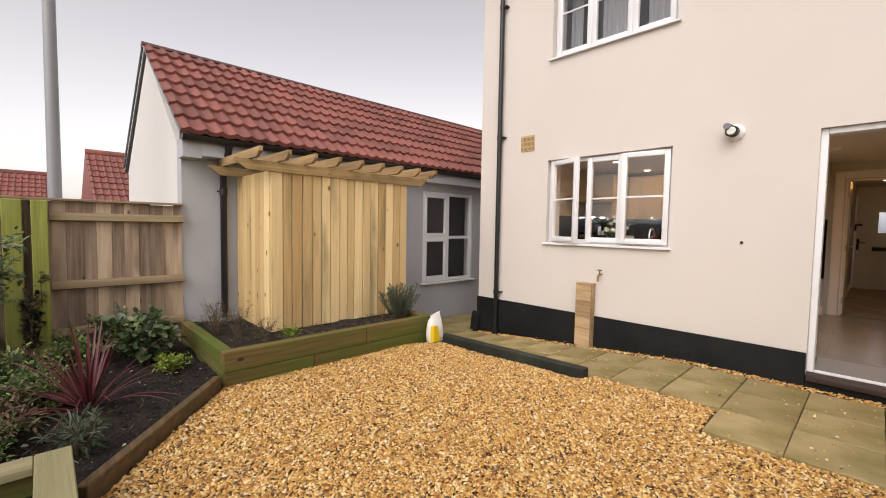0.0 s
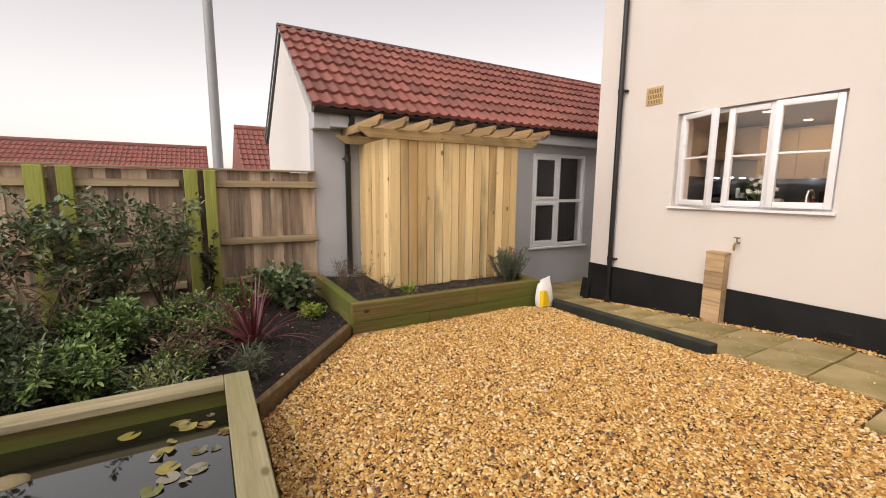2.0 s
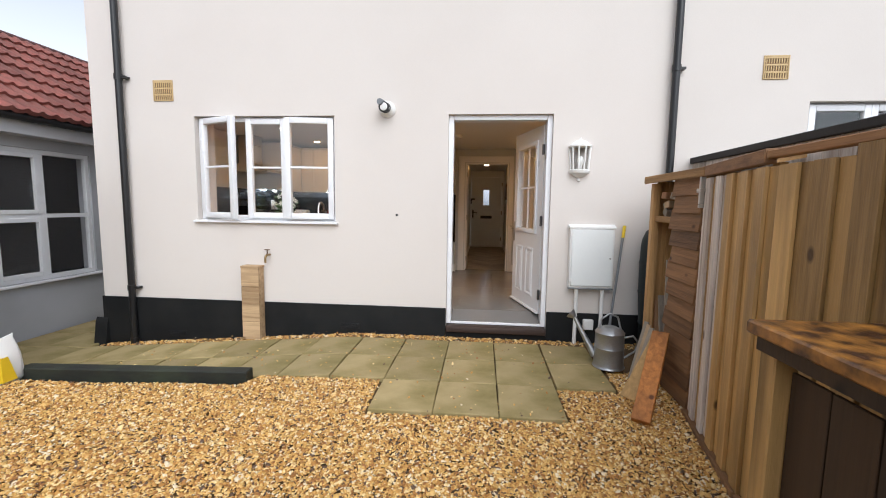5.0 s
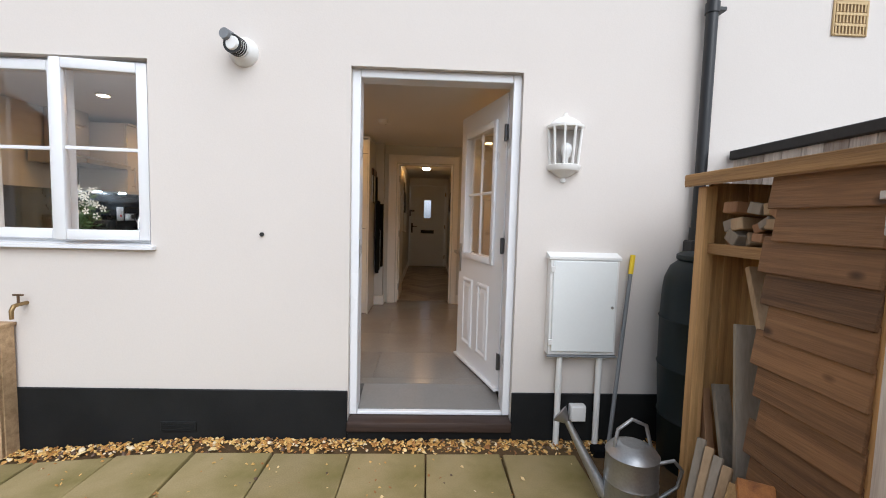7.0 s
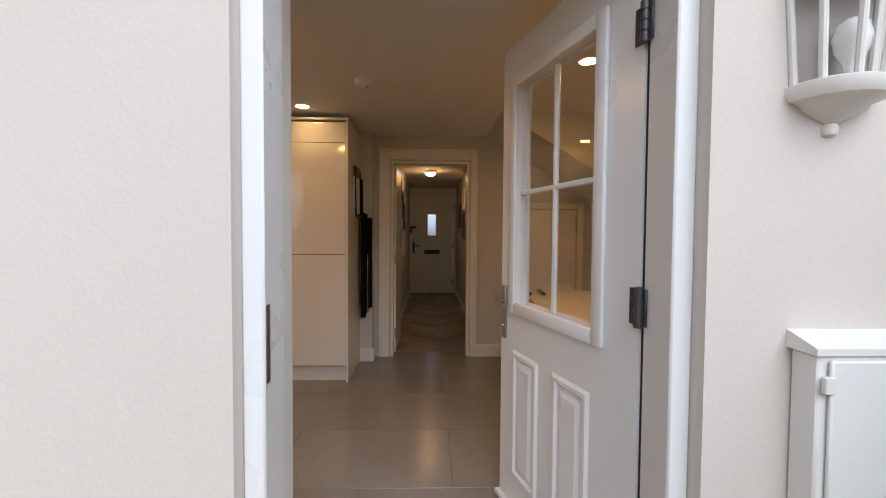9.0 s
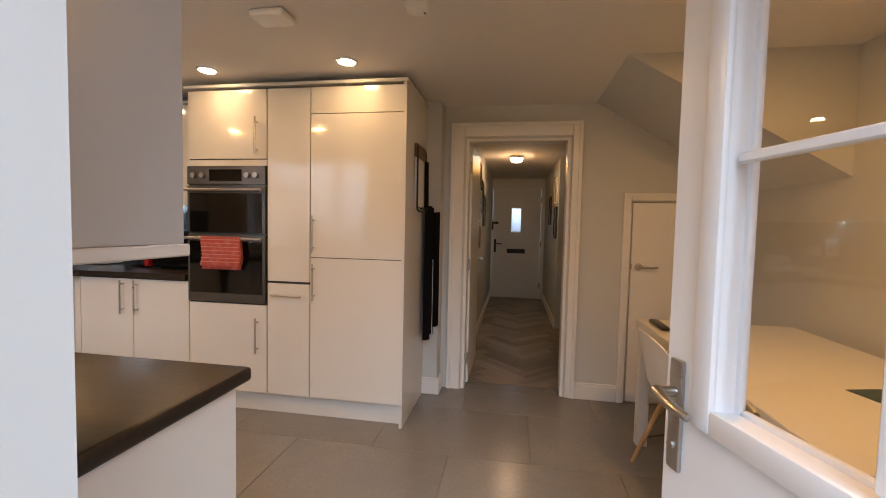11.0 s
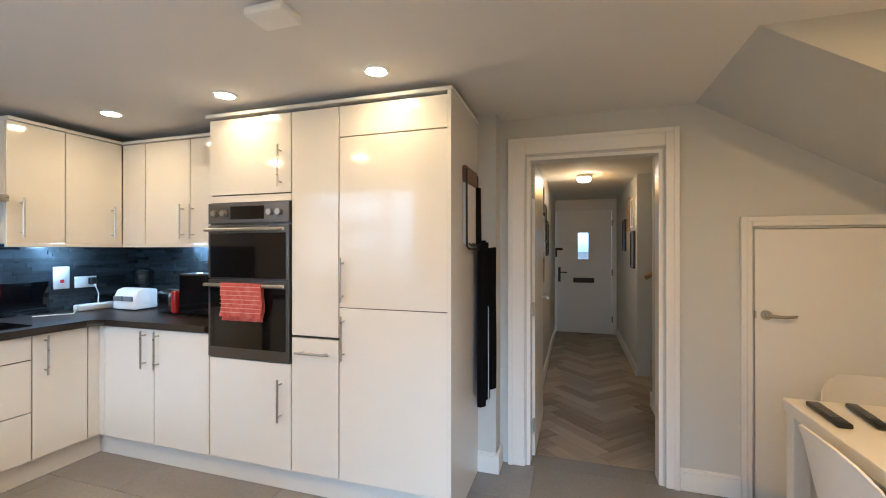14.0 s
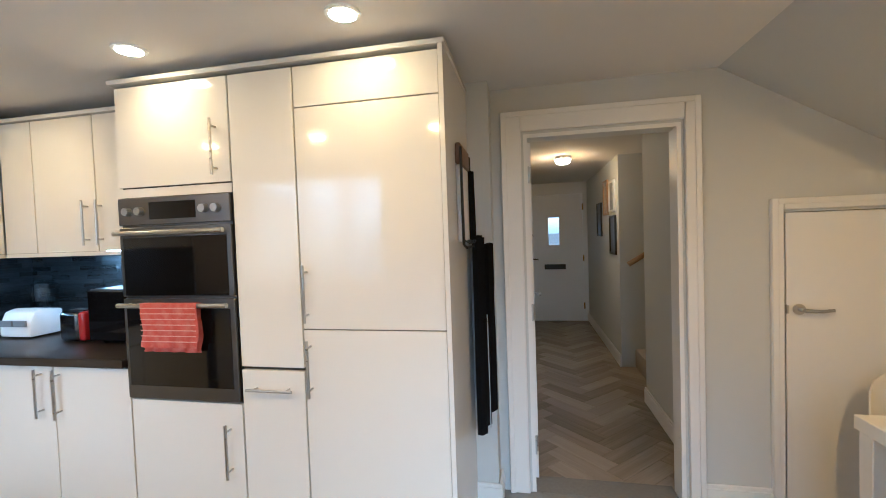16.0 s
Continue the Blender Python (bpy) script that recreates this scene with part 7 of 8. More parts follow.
bx(bm, 12.66, -0.36, FLOOR_Z, 12.9, 0.51, FLOOR_Z + 0.016)
setting("trim_front_threshold", bm, WHITE)

# hall: pictures, lamp, stairs
rng = random.Random(51)
PIC = [mat("print_grey", (0.30, 0.30, 0.31), 0.5, var=0.4, scale=12, bump=0), mat("print_sepia", (0.42, 0.34, 0.25), 0.5, var=0.4, scale=12, bump=0), mat("print_dark", (0.08, 0.08, 0.09), 0.4, var=0.4, scale=12, bump=0)]
FR = [mat("oak_frame", (0.36, 0.22, 0.11), 0.5), mat("black_frame", (0.02, 0.02, 0.02), 0.4), WHITE]


def picture(x, y, z, w, h, out, k, label):
    p = thing("picture_frame", (x, y, z), label, "picture", "hall pictures")
    bm = bmesh.new()
    d = 0.022 * out
    for c in ((x, z, x + 0.022, z + h), (x + w - 0.022, z, x + w, z + h), (x + 0.022, z, x + w - 0.022, z + 0.022), (x + 0.022, z + h - 0.022, x + w - 0.022, z + h)):
        bx(bm, c[0], y, c[1], c[2], y + d, c[3], 0.002)
    part("frame", bm, FR[k % 3], p)
    bm = bmesh.new()
    bx(bm, x + 0.02, y, z + 0.02, x + w - 0.02, y + d * 0.5, z + h - 0.02)
    part("print", bm, PIC[(k + 1) % 3], p, "faded print")


for k, (x, z, w, h) in enumerate(((9.2, 1.62, 0.28, 0.34), (9.25, 1.99, 0.22, 0.22), (9.56, 1.55, 0.26, 0.36), (9.58, 1.95, 0.22, 0.26), (9.9, 1.65, 0.3, 0.4), (9.15, 1.30, 0.3, 0.26), (9.55, 1.24, 0.26, 0.26), (10.3, 1.5, 0.3, 0.4))):
    picture(x, 0.529, z, w, h, -1, k, "small framed print hanging on the hall wall")
for k, (x, z, w, h) in enumerate(((10.46, 1.36, 0.30, 0.42), (10.50, 1.82, 0.26, 0.34), (10.85, 1.80, 0.26, 0.40), (11.3, 1.55, 0.3, 0.42))):
    picture(x, -0.429, z, w, h, 1, k + 1, "framed print hanging beside the stairs")
hl = thing("hall_lamp", (10.25, 0.115, 2.39), "small round flush ceiling lamp, lit", "ceiling lamp")
bm = bmesh.new()
lathe(bm, [(0.085, 0.0), (0.085, 0.03), (0.08, 0.034)], 28, (10.25, 0.115, 2.356))
part("base", bm, STEEL, hl, "", True)
bm = bmesh.new()
lathe(bm, [(0.02, 0.0), (0.055, 0.008), (0.072, 0.025), (0.076, 0.045)], 28, (10.25, 0.115, 2.31))
part("shade", bm, glow("warm_globe", (1.0, 0.82, 0.55), 10.0), hl, "glowing opal shade", True)
stairs = thing("staircase", (9.9, -1.2, FLOOR_Z), "carpeted stairs rising off the hall", "stairs")
for k in range(8):
    bm = bmesh.new()
    bx(bm, 9.435, -0.56 - 0.235 * (k + 1), FLOOR_Z, 10.345, -0.56 - 0.235 * k, FLOOR_Z + 0.188 * (k + 1), 0.012, 2)
    part("step", bm, CARPET, stairs, "beige carpeted step", True)
rail = thing("handrail", (10.33, -1.2, 1.2), "dark oak handrail on the stair wall", "handrail")
bm = bmesh.new()
v = tube(bm, [(10.30, -0.50, 1.27), (10.30, -2.4, 2.45)], 0.026, 14)
part("rail", bm, HANDRAIL, rail, "", True)
for y in (-0.75, -1.8):
    bm = bmesh.new()
    tube(bm, [(10.349, y, 1.27 - (y + 0.5) * 0.62 - 0.06), (10.30, y, 1.27 - (y + 0.5) * 0.62 - 0.02)], 0.008, 8)
    part("bracket", bm, STEEL, rail)
bm = bmesh.new()
bx(bm, 9.425, -0.545, FLOOR_Z, 9.47, -0.50, FLOOR_Z + 0.20, 0.004)
single("newel_block", bm, HANDRAIL, "dark wooden block at the foot of the stairs", "newel")
sp_ = thing("stair_picture", (10.34, -1.1, 1.95), "framed picture with a dark ornament on the stair wall", "picture")
bm = bmesh.new()
sash(bm, -1.20, 1.95, -0.80, 2.36, 10.325, 0.03, 0.024, "x")
part("frame", bm, FR[0], sp_)
bm = bmesh.new()
bx(bm, 10.338, -1.19, 1.96, 10.3485, -0.81, 2.35)
part("print", bm, PIC[1], sp_)

# ---- dining table, chairs, remotes ----
TABLE_W = mat("white_table_lacquer", (0.74, 0.72, 0.68), 0.3, var=0.02, bump=0.0)
table = thing("dining_table", (6.85, -1.0, FLOOR_Z), "white lacquered rectangular dining table", "table")
bm = bmesh.new()
bx(bm, 5.90, -1.44, 0.905, 7.50, -0.61, 0.955, 0.003)
part("tabletop", bm, TABLE_W, table)
for x in (5.91, 7.43):
    for y in (-1.43, -0.68):
        bm = bmesh.new()
        bx(bm, x, y, FLOOR_Z, x + 0.06, y + 0.06, 0.904, 0.003)
        part("leg", bm, TABLE_W, table)


def chair(m, label):
    """A moulded plastic shell on four splayed beech legs with a wire brace. Local: seat faces +x, origin on the floor."""
    c = new("chair")
    c.empty_display_size = 0.1
    tagged(c, label, "chair", "chairs round the table")
    bm = bmesh.new()
    prof = [(0.225, 0.425), (0.21, 0.445), (0.12, 0.438), (0.0, 0.432), (-0.10, 0.437), (-0.165, 0.465), (-0.20, 0.52), (-0.222, 0.61), (-0.242, 0.715), (-0.252, 0.77), (-0.256, 0.795)]
    halfw = [0.17, 0.20, 0.23, 0.235, 0.232, 0.228, 0.225, 0.215, 0.19, 0.15, 0.09]
    lift = [0.0, 0.01, 0.03, 0.045, 0.05, 0.045, 0.03, 0.02, 0.01, 0.0, 0.0]
    fwd = [0.0, 0.0, 0.0, 0.0, 0.01, 0.04, 0.06, 0.06, 0.045, 0.02, 0.0]
    n = 14
    rows = []
    for (x, z), w, l, f in zip(prof, halfw, lift, fwd):
        rows.append([bm.verts.new((x + f * abs(s) ** 2.2, s * w, z + l * abs(s) ** 2.5)) for s in [2 * k / n - 1 for k in range(n + 1)]])
    for a, b in zip(rows, rows[1:]):
        for k in range(n):
            bm.faces.new((a[k], a[k + 1], b[k + 1], b[k]))
    bmesh.ops.recalc_face_normals(bm, faces=bm.faces)
    bmesh.ops.solidify(bm, geom=list(bm.faces), thickness=0.008)
    part("shell", bm, mat("white_chair_shell", (0.78, 0.77, 0.75), 0.35, var=0.02, bump=0.0), c, "moulded white plastic shell", True)
    for sx in (-1, 1):
        for sy in (-1, 1):
            bm = bmesh.new()
            tube(bm, [(sx * 0.10 - 0.01, sy * 0.11, 0.40), (sx * 0.21 - 0.01, sy * 0.215, 0.0)], [0.017, 0.011], 12)
            part("leg", bm, BEECH, c, "beech leg", True)
    bm = bmesh.new()
    for sy in (-1, 1):
        tube(bm, [(0.10, sy * 0.12, 0.39), (-0.17, -sy * 0.17, 0.17)], 0.004, 6)
        tube(bm, [(-0.12, sy * 0.12, 0.39), (0.15, sy * 0.17, 0.17)], 0.004, 6)
    bx(bm, -0.12, -0.12, 0.40, 0.10, 0.12, 0.412)
    part("brace", bm, IRON, c, "black wire brace")
    c.matrix_basis = m
    return c


CHAIR_SIZE = Matrix.Scale(0.97, 4)
first = chair(pose(7.05, -0.77, FLOOR_Z, 0, 0, -88) @ CHAIR_SIZE, "white shell chair with beech legs tucked under the table")
copy_thing(first, pose(6.45, -0.76, FLOOR_Z, 0, 0, -93) @ CHAIR_SIZE)
third = copy_thing(first, pose(7.72, -1.12, FLOOR_Z, 0, 0, 182) @ CHAIR_SIZE)
third["label"] = "white shell chair with beech legs at the table's end"
for x, y, a, w, label in ((7.31, -0.676, 88, 0.046, "slim black remote control lying on the table"), (7.33, -0.80, 84, 0.038, "long rounded black remote control on the table")):
    r = thing("remote_control", (x, y, 0.956), label, "remote control", "remotes")
    bm = bmesh.new()
    bx(bm, -w / 2, -0.115, 0.0, w / 2, 0.115, 0.018, 0.006, 2)
    turned(bm, list(bm.verts), pose(x, y, 0.956, 0, 0, a))
    part("case", bm, mat("black_remote", (0.014, 0.014, 0.015), 0.35), r, "", True)
    bm = bmesh.new()
    for i in range(5):
        for j in (-1, 0, 1):
            bx(bm, j * 0.011 - 0.0035, -0.03 + i * 0.018, 0.0182, j * 0.011 + 0.0035, -0.02 + i * 0.018, 0.0195)
    turned(bm, list(bm.verts), pose(x, y, 0.956, 0, 0, a))
    part("buttons", bm, GREY_POLE, r, "grey buttons")
bm = bmesh.new()
bx(bm, 6.20, -1.30, 0.9555, 6.50, -1.02, 0.958)
turned(bm, list(bm.verts), Matrix.Translation((6.35, -1.16, 0)) @ pose(0, 0, 0, 0, 0, 14) @ Matrix.Translation((-6.35, 1.16, 0)))
single("place_mat", bm, mat("dark_teal_mat", (0.03, 0.06, 0.06), 0.6), "dark place mat on the table", "place mat")

# ---- plants ----


def foliage(name, pts, dirs, size, seed, material, parent=None, label="", slim=0.42, droop=0.25):
    """Many small folded leaves at pts that point along dirs."""
    r = np.random.RandomState(seed)
    n = len(pts)
    pts, dirs = np.asarray(pts, float), np.asarray(dirs, float)
    d = dirs + r.normal(0, 0.35, (n, 3))
    d[:, 2] -= droop * r.uniform(0, 1, n)
    d /= np.linalg.norm(d, axis=1)[:, None] + 1e-9
    up = np.array([0, 0, 1.0]) + r.normal(0, 0.35, (n, 3))
    s = np.cross(d, up)
    s /= np.linalg.norm(s, axis=1)[:, None] + 1e-9
    u = np.cross(s, d)
    L = size * np.exp(r.normal(0, 0.28, n))[:, None]
    W = L * slim
    v = np.stack([pts, pts + d * L * 0.35 + s * W * 0.5 + u * L * 0.06, pts + d * L * 0.75 + s * W * 0.38 + u * L * 0.02, pts + d * L - u * L * 0.08,
                  pts + d * L * 0.75 - s * W * 0.38 + u * L * 0.02, pts + d * L * 0.35 - s * W * 0.5 + u * L * 0.06, pts + d * L * 0.5 - u * L * 0.05], 1).reshape(-1, 3)
    f = np.array([(0, 1, 6), (1, 2, 6), (2, 3, 6), (3, 4, 6), (4, 5, 6), (5, 0, 6)])
    f = (f[None] + 7 * np.arange(n)[:, None, None]).reshape(-1, 3)
    me = bpy.data.meshes.new(name)
    me.vertices.add(len(v))
    me.vertices.foreach_set("co", v.ravel().astype(np.float32))
    me.loops.add(f.size)
    me.loops.foreach_set("vertex_index", f.ravel().astype(np.int32))
    me.polygons.add(len(f))
    me.polygons.foreach_set("loop_start", np.arange(0, f.size, 3, dtype=np.int32))
    me.update(calc_edges=True)
    me.materials.append(material)
    ob = new(name, me)
    if parent:
        under(ob, parent)
    return tagged(ob, label)


def leaf_mat(name, colours, rough=0.4):
    return speckled(name, [(i / len(colours), c) for i, c in enumerate(colours)], rough)


LAUREL = leaf_mat("glossy_shrub_leaf", [(0.085, 0.13, 0.058), (0.135, 0.185, 0.085), (0.055, 0.09, 0.04), (0.21, 0.255, 0.145), (0.095, 0.145, 0.068)], 0.4)
BRIGHT = leaf_mat("fresh_green_leaf", [(0.10, 0.18, 0.045), (0.15, 0.24, 0.06), (0.07, 0.13, 0.04), (0.22, 0.30, 0.09)], 0.45)
VARIEG = leaf_mat("variegated_leaf", [(0.07, 0.12, 0.04), (0.30, 0.33, 0.08), (0.05, 0.09, 0.04), (0.22, 0.26, 0.09), (0.04, 0.08, 0.05)], 0.4)
LIME = leaf_mat("lime_leaf", [(0.20, 0.30, 0.02), (0.28, 0.36, 0.03), (0.15, 0.25, 0.02)], 0.5)
GREYLEAF = leaf_mat("grey_green_needle", [(0.09, 0.12, 0.07), (0.13, 0.16, 0.10), (0.06, 0.09, 0.05), (0.17, 0.20, 0.14)], 0.7)
DEADLEAF = leaf_mat("dry_leaf", [(0.10, 0.065, 0.035), (0.16, 0.11, 0.06), (0.06, 0.04, 0.025), (0.20, 0.15, 0.09)], 0.9)
IVY = leaf_mat("dark_climber_leaf", [(0.03, 0.035, 0.018), (0.05, 0.045, 0.025), (0.022, 0.025, 0.015), (0.06, 0.06, 0.03)], 0.5)
BARK = mat("twig_bark", (0.12, 0.085, 0.055), 0.9, var=0.3, scale=14, grain=90, bump=0.4)
PURPLE = leaf_mat("cordyline_blade", [(0.075, 0.017, 0.022), (0.12, 0.028, 0.033), (0.05, 0.014, 0.018), (0.16, 0.07, 0.055)], 0.4)


def shrub(name, at, height, spread, stems, leaves, leaf_size, material, seed, label, category="shrub", slim=0.45, low=0.2, stem_r=0.009, forks=4, flat=1.0):
    """Woody stems that fork, with leaves along the outer twigs."""
    r = random.Random(seed)
    p = thing(name, at, label, category, "border plants")
    bm = bmesh.new()
    pts, dirs = [], []
    base = Vector(at)
    twigs = []
    for s in range(stems):
        a = 2 * math.pi * s / stems + r.uniform(-0.5, 0.5)
        top = base + Vector((math.cos(a) * spread * r.uniform(0.3, 0.85), math.sin(a) * spread * flat * r.uniform(0.3, 0.85), height * r.uniform(0.6, 1.0)))
        mid = base.lerp(top, 0.5) + Vector((r.uniform(-1, 1), r.uniform(-1, 1), r.uniform(0, 1))) * height * 0.08
        tube(bm, [base + Vector((r.uniform(-0.02, 0.02), r.uniform(-0.02, 0.02), -0.03)), mid, top], [stem_r, stem_r * 0.65, stem_r * 0.25], 6)
        twigs.append((mid, top))
        for q in range(forks):
            t = r.uniform(low, 0.95)
            o = (base.lerp(mid, t * 2) if t < 0.5 else mid.lerp(top, t * 2 - 1))
            e = o + Vector((r.uniform(-1, 1), r.uniform(-1, 1) * flat, r.uniform(-0.2, 0.9))).normalized() * spread * r.uniform(0.3, 0.6)
            tube(bm, [o, o.lerp(e, 0.5) + Vector((0, 0, 0.02)), e], [stem_r * 0.4, stem_r * 0.3, stem_r * 0.12], 5)
            twigs.append((o, e))
    part("woody_stem", bm, BARK, p, "brown woody stems")
    for k in range(leaves):
        o, e = twigs[r.randrange(len(twigs))]
        t = r.uniform(0.15, 1.02)
        d = Vector((r.gauss(0, 1), r.gauss(0, 1), r.gauss(0.25, 0.6))).normalized()
        c = o.lerp(e, t) + d * leaf_size * r.uniform(0.0, 0.9)
        pts.append(tuple(c))
        dirs.append(tuple((d + (e - o).normalized() * 0.6)))
    foliage("leaves", pts, dirs, leaf_size, seed, material, p, "", slim)
    return p


# tall shrub by the fence, with smaller ones in front of it
shrub("tall_shrub", (-1.05, 4.75, 0.06), 1.32, 0.80, 9, 3060, 0.0504, LAUREL, 61, "tall dark evergreen shrub against the fence", slim=0.48, forks=8, flat=0.55)
shrub("tall_shrub", (-1.95, 4.45, 0.06), 1.30, 0.85, 9, 4140, 0.054, LAUREL, 62, "dense dark evergreen shrub behind the pond", slim=0.5, forks=8)
shrub("airy_shrub", (-0.62, 5.05, 0.06), 1.22, 0.42, 7, 1620, 0.0432, LAUREL, 82, "loose airy shrub leaning on the fence", slim=0.48, forks=7, flat=0.5)
shrub("low_shrub", (-0.88, 3.98, 0.06), 0.50, 0.44, 10, 5040, 0.036, BRIGHT, 63, "rounded green low shrub beside the pond", slim=0.4, forks=7)
shrub("low_shrub", (-1.55, 3.75, 0.06), 0.55, 0.48, 9, 4320, 0.0396, LAUREL, 64, "dark green low shrub beside the pond", slim=0.4, forks=7)
shrub("low_shrub", (-1.25, 3.30, 0.06), 0.38, 0.36, 9, 2700, 0.036, LAUREL, 84, "dark green low shrub close to the pond's edge", slim=0.4, forks=6)
shrub("bare_shrub", (-1.20, 3.95, 0.06), 0.98, 0.50, 7, 240, 0.05, DEADLEAF, 65, "half-bare twiggy shrub with few dry leaves", slim=0.4, forks=8, stem_r=0.012)
shrub("spotted_shrub", (0.42, 5.10, 0.06), 0.46, 0.34, 8, 1300, 0.055, VARIEG, 66, "bushy variegated shrub with yellow-green leaves", slim=0.5, forks=5)
shrub("leafy_shrub", (0.50, 4.80, 0.06), 0.44, 0.26, 8, 800, 0.068, LAUREL, 67, "dark round-leaved shrub in the border", slim=0.65, forks=5)
shrub("ground_cover", (-0.25, 4.15, 0.06), 0.26, 0.42, 11, 2700, 0.0302, BRIGHT, 68, "low straggling green ground cover", slim=0.4, forks=6)
shrub("ground_cover", (-0.45, 4.6, 0.06), 0.30, 0.42, 11, 2340, 0.0346, VARIEG, 69, "low yellow-green ground cover by the fence", slim=0.4, forks=6)
shrub("dry_undergrowth", (-0.40, 3.62, 0.06), 0.22, 0.36, 12, 900, 0.042, DEADLEAF, 70, "dry brown and green undergrowth", slim=0.3, forks=7)
shrub("ground_cover", (-0.48, 3.45, 0.06), 0.20, 0.28, 10, 1260, 0.0288, BRIGHT, 85, "low green ground cover near the pond", slim=0.4, forks=5)
shrub("low_shrub", (-0.98, 3.40, 0.06), 0.36, 0.40, 11, 3400, 0.036, BRIGHT, 87, "leafy green low shrub along the pond's edge", slim=0.42, forks=7)
shrub("low_shrub", (-1.62, 3.12, 0.06), 0.40, 0.40, 10, 2600, 0.038, LAUREL, 88, "dark green low shrub at the pond's corner", slim=0.42, forks=7)
shrub("dry_undergrowth", (-0.55, 3.10, 0.06), 0.20, 0.30, 12, 1100, 0.034, VARIEG, 89, "straggling yellow-green undergrowth by the pond", slim=0.3, forks=6)
shrub("climber", (-0.24, 5.40, 0.05), 0.85, 0.12, 6, 520, 0.036, IVY, 71, "dark thin climber twining up a fence post", slim=0.7, forks=8)
shrub("green_weed", (0.05, 5.15, 0.06), 0.30, 0.24, 6, 864, 0.036, BRIGHT, 72, "fresh green leafy plant at the fence's foot", slim=0.5)
shrub("fern", (0.64, 4.36, 0.06), 0.16, 0.17, 10, 1200, 0.022, LIME, 73, "small bright lime-green ferny plant", slim=0.4, forks=6)
shrub("tuft", (-0.03, 3.16, 0.06), 0.22, 0.14, 10, 520, 0.055, GREYLEAF, 74, "small blue-green tuft by the border board", slim=0.12)

# red spiky plant
cord = thing("spiky_plant", (0.06, 3.82, 0.06), "dark red spiky cordyline with arching blades", "plant", "border plants")
r = random.Random(75)
for k in range(52):
    a = r.uniform(0, 2 * math.pi)
    lean = r.uniform(0.05, 1.0) ** 0.95
    L = r.uniform(0.46, 0.82)
    bm = bmesh.new()
    prev = None
    for q in range(9):
        t = q / 8
        out = L * (math.sin(lean * 1.25) * t + 0.12 * lean * t * t)
        z = 0.02 + L * (math.cos(lean * 1.25) * t - 0.42 * lean * t ** 2.4)
        w = 0.0100 * (1 - t) ** 0.6 * (0.5 + 1.2 * min(t * 4, 1)) * 0.7 + 0.0006
        c = Vector((0.06 + math.cos(a) * (0.01 + out), 3.82 + math.sin(a) * (0.01 + out), max(0.085, 0.07 + z)))
        s = Vector((-math.sin(a), math.cos(a), 0)) * w
        row = (bm.verts.new(c - s), bm.verts.new(c - Vector((0, 0, w * 0.5))), bm.verts.new(c + s))
        if prev:
            bm.faces.new((prev[0], prev[1], row[1], row[0]))
            bm.faces.new((prev[1], prev[2], row[2], row[1]))
        prev = row
    part("blade", bm, PURPLE, cord, "")
bm = bmesh.new()
tube(bm, [(0.06, 3.82, 0.04), (0.06, 3.82, 0.18)], [0.03, 0.024], 12)
part("stem", bm, BARK, cord, "", True)

# rosemary and dead stalks in the planter
ros = thing("rosemary_bush", (3.0, 4.22, 0.25), "upright grey-green rosemary bush in the planter", "herb", "planter plants")
r = random.Random(76)
bm = bmesh.new()
pts, dirs = [], []
for k in range(64):
    a, q = r.uniform(0, 6.28), r.uniform(0.02, 0.19)
    b = Vector((3.05 + 0.5 * q * math.cos(a), 4.24 + 0.4 * q * math.sin(a), 0.24))
    e = Vector((3.05 + 1.6 * q * math.cos(a), 4.24 + 1.2 * q * math.sin(a), 0.26 + r.uniform(0.20, 0.42)))
    tube(bm, [b, e], [0.003, 0.0015], 5)
    for j in range(105):
        t = r.uniform(0.15, 1.0)
        pts.append(tuple(b.lerp(e, t)))
        h = r.uniform(0, 6.28)
        dirs.append((math.cos(h), math.sin(h), 0.9))
part("woody_stem", bm, BARK, ros)
foliage("needles", pts, dirs, 0.028, 77, GREYLEAF, ros, "", 0.14, 0.0)
for x, y, s, seed in ((1.28, 4.62, 0.34, 78), (1.22, 5.2, 0.34, 79), (1.42, 4.3, 0.20, 80), (1.12, 4.85, 0.22, 86)):
    st = shrub("dead_stalks", (x, y, 0.24), s, 0.20, 16, 160, 0.022, DEADLEAF, seed, "dry brown dead stalks in the planter", "dead plant", slim=0.3, forks=5, stem_r=0.003)
shrub("seedling", (1.62, 4.12, 0.24), 0.13, 0.07, 5, 60, 0.055, LIME, 81, "small bright green seedling in the planter", "plant", slim=0.22, stem_r=0.002, forks=1)
bm = bmesh.new()
r = random.Random(83)
for k in range(420):
    x, y = r.uniform(-1.2, 0.88), r.uniform(2.85, 5.4)
    if not in_border(x, y - 0.08):
        continue
    a = r.uniform(0, 3.14)
    l = r.uniform(0.01, 0.06)
    z = 0.085 + 0.05 * noise.noise((x * 3.1, y * 3.1, 2)) + 0.03 * noise.noise((x * 13, y * 13, 5))
    tube(bm, [(x, y, z), (x + l * math.cos(a), y + l * math.sin(a), z + r.uniform(0.0, 0.012))], r.uniform(0.0015, 0.003), 4)
tagged(single("twig_litter", bm, DEADLEAF, "scattered dry twigs and leaves on the soil", "litter"), kind="stuff")
bm = bmesh.new()
for k in range(260):
    x, y = r.uniform(1.05, 3.18), r.uniform(4.02, 4.52)
    a = r.uniform(0, 3.14)
    l = r.uniform(0.01, 0.07)
    tube(bm, [(x, y, 0.262), (x + l * math.cos(a), y + l * math.sin(a), 0.262 + r.uniform(0.0, 0.025))], r.uniform(0.0015, 0.003), 4)
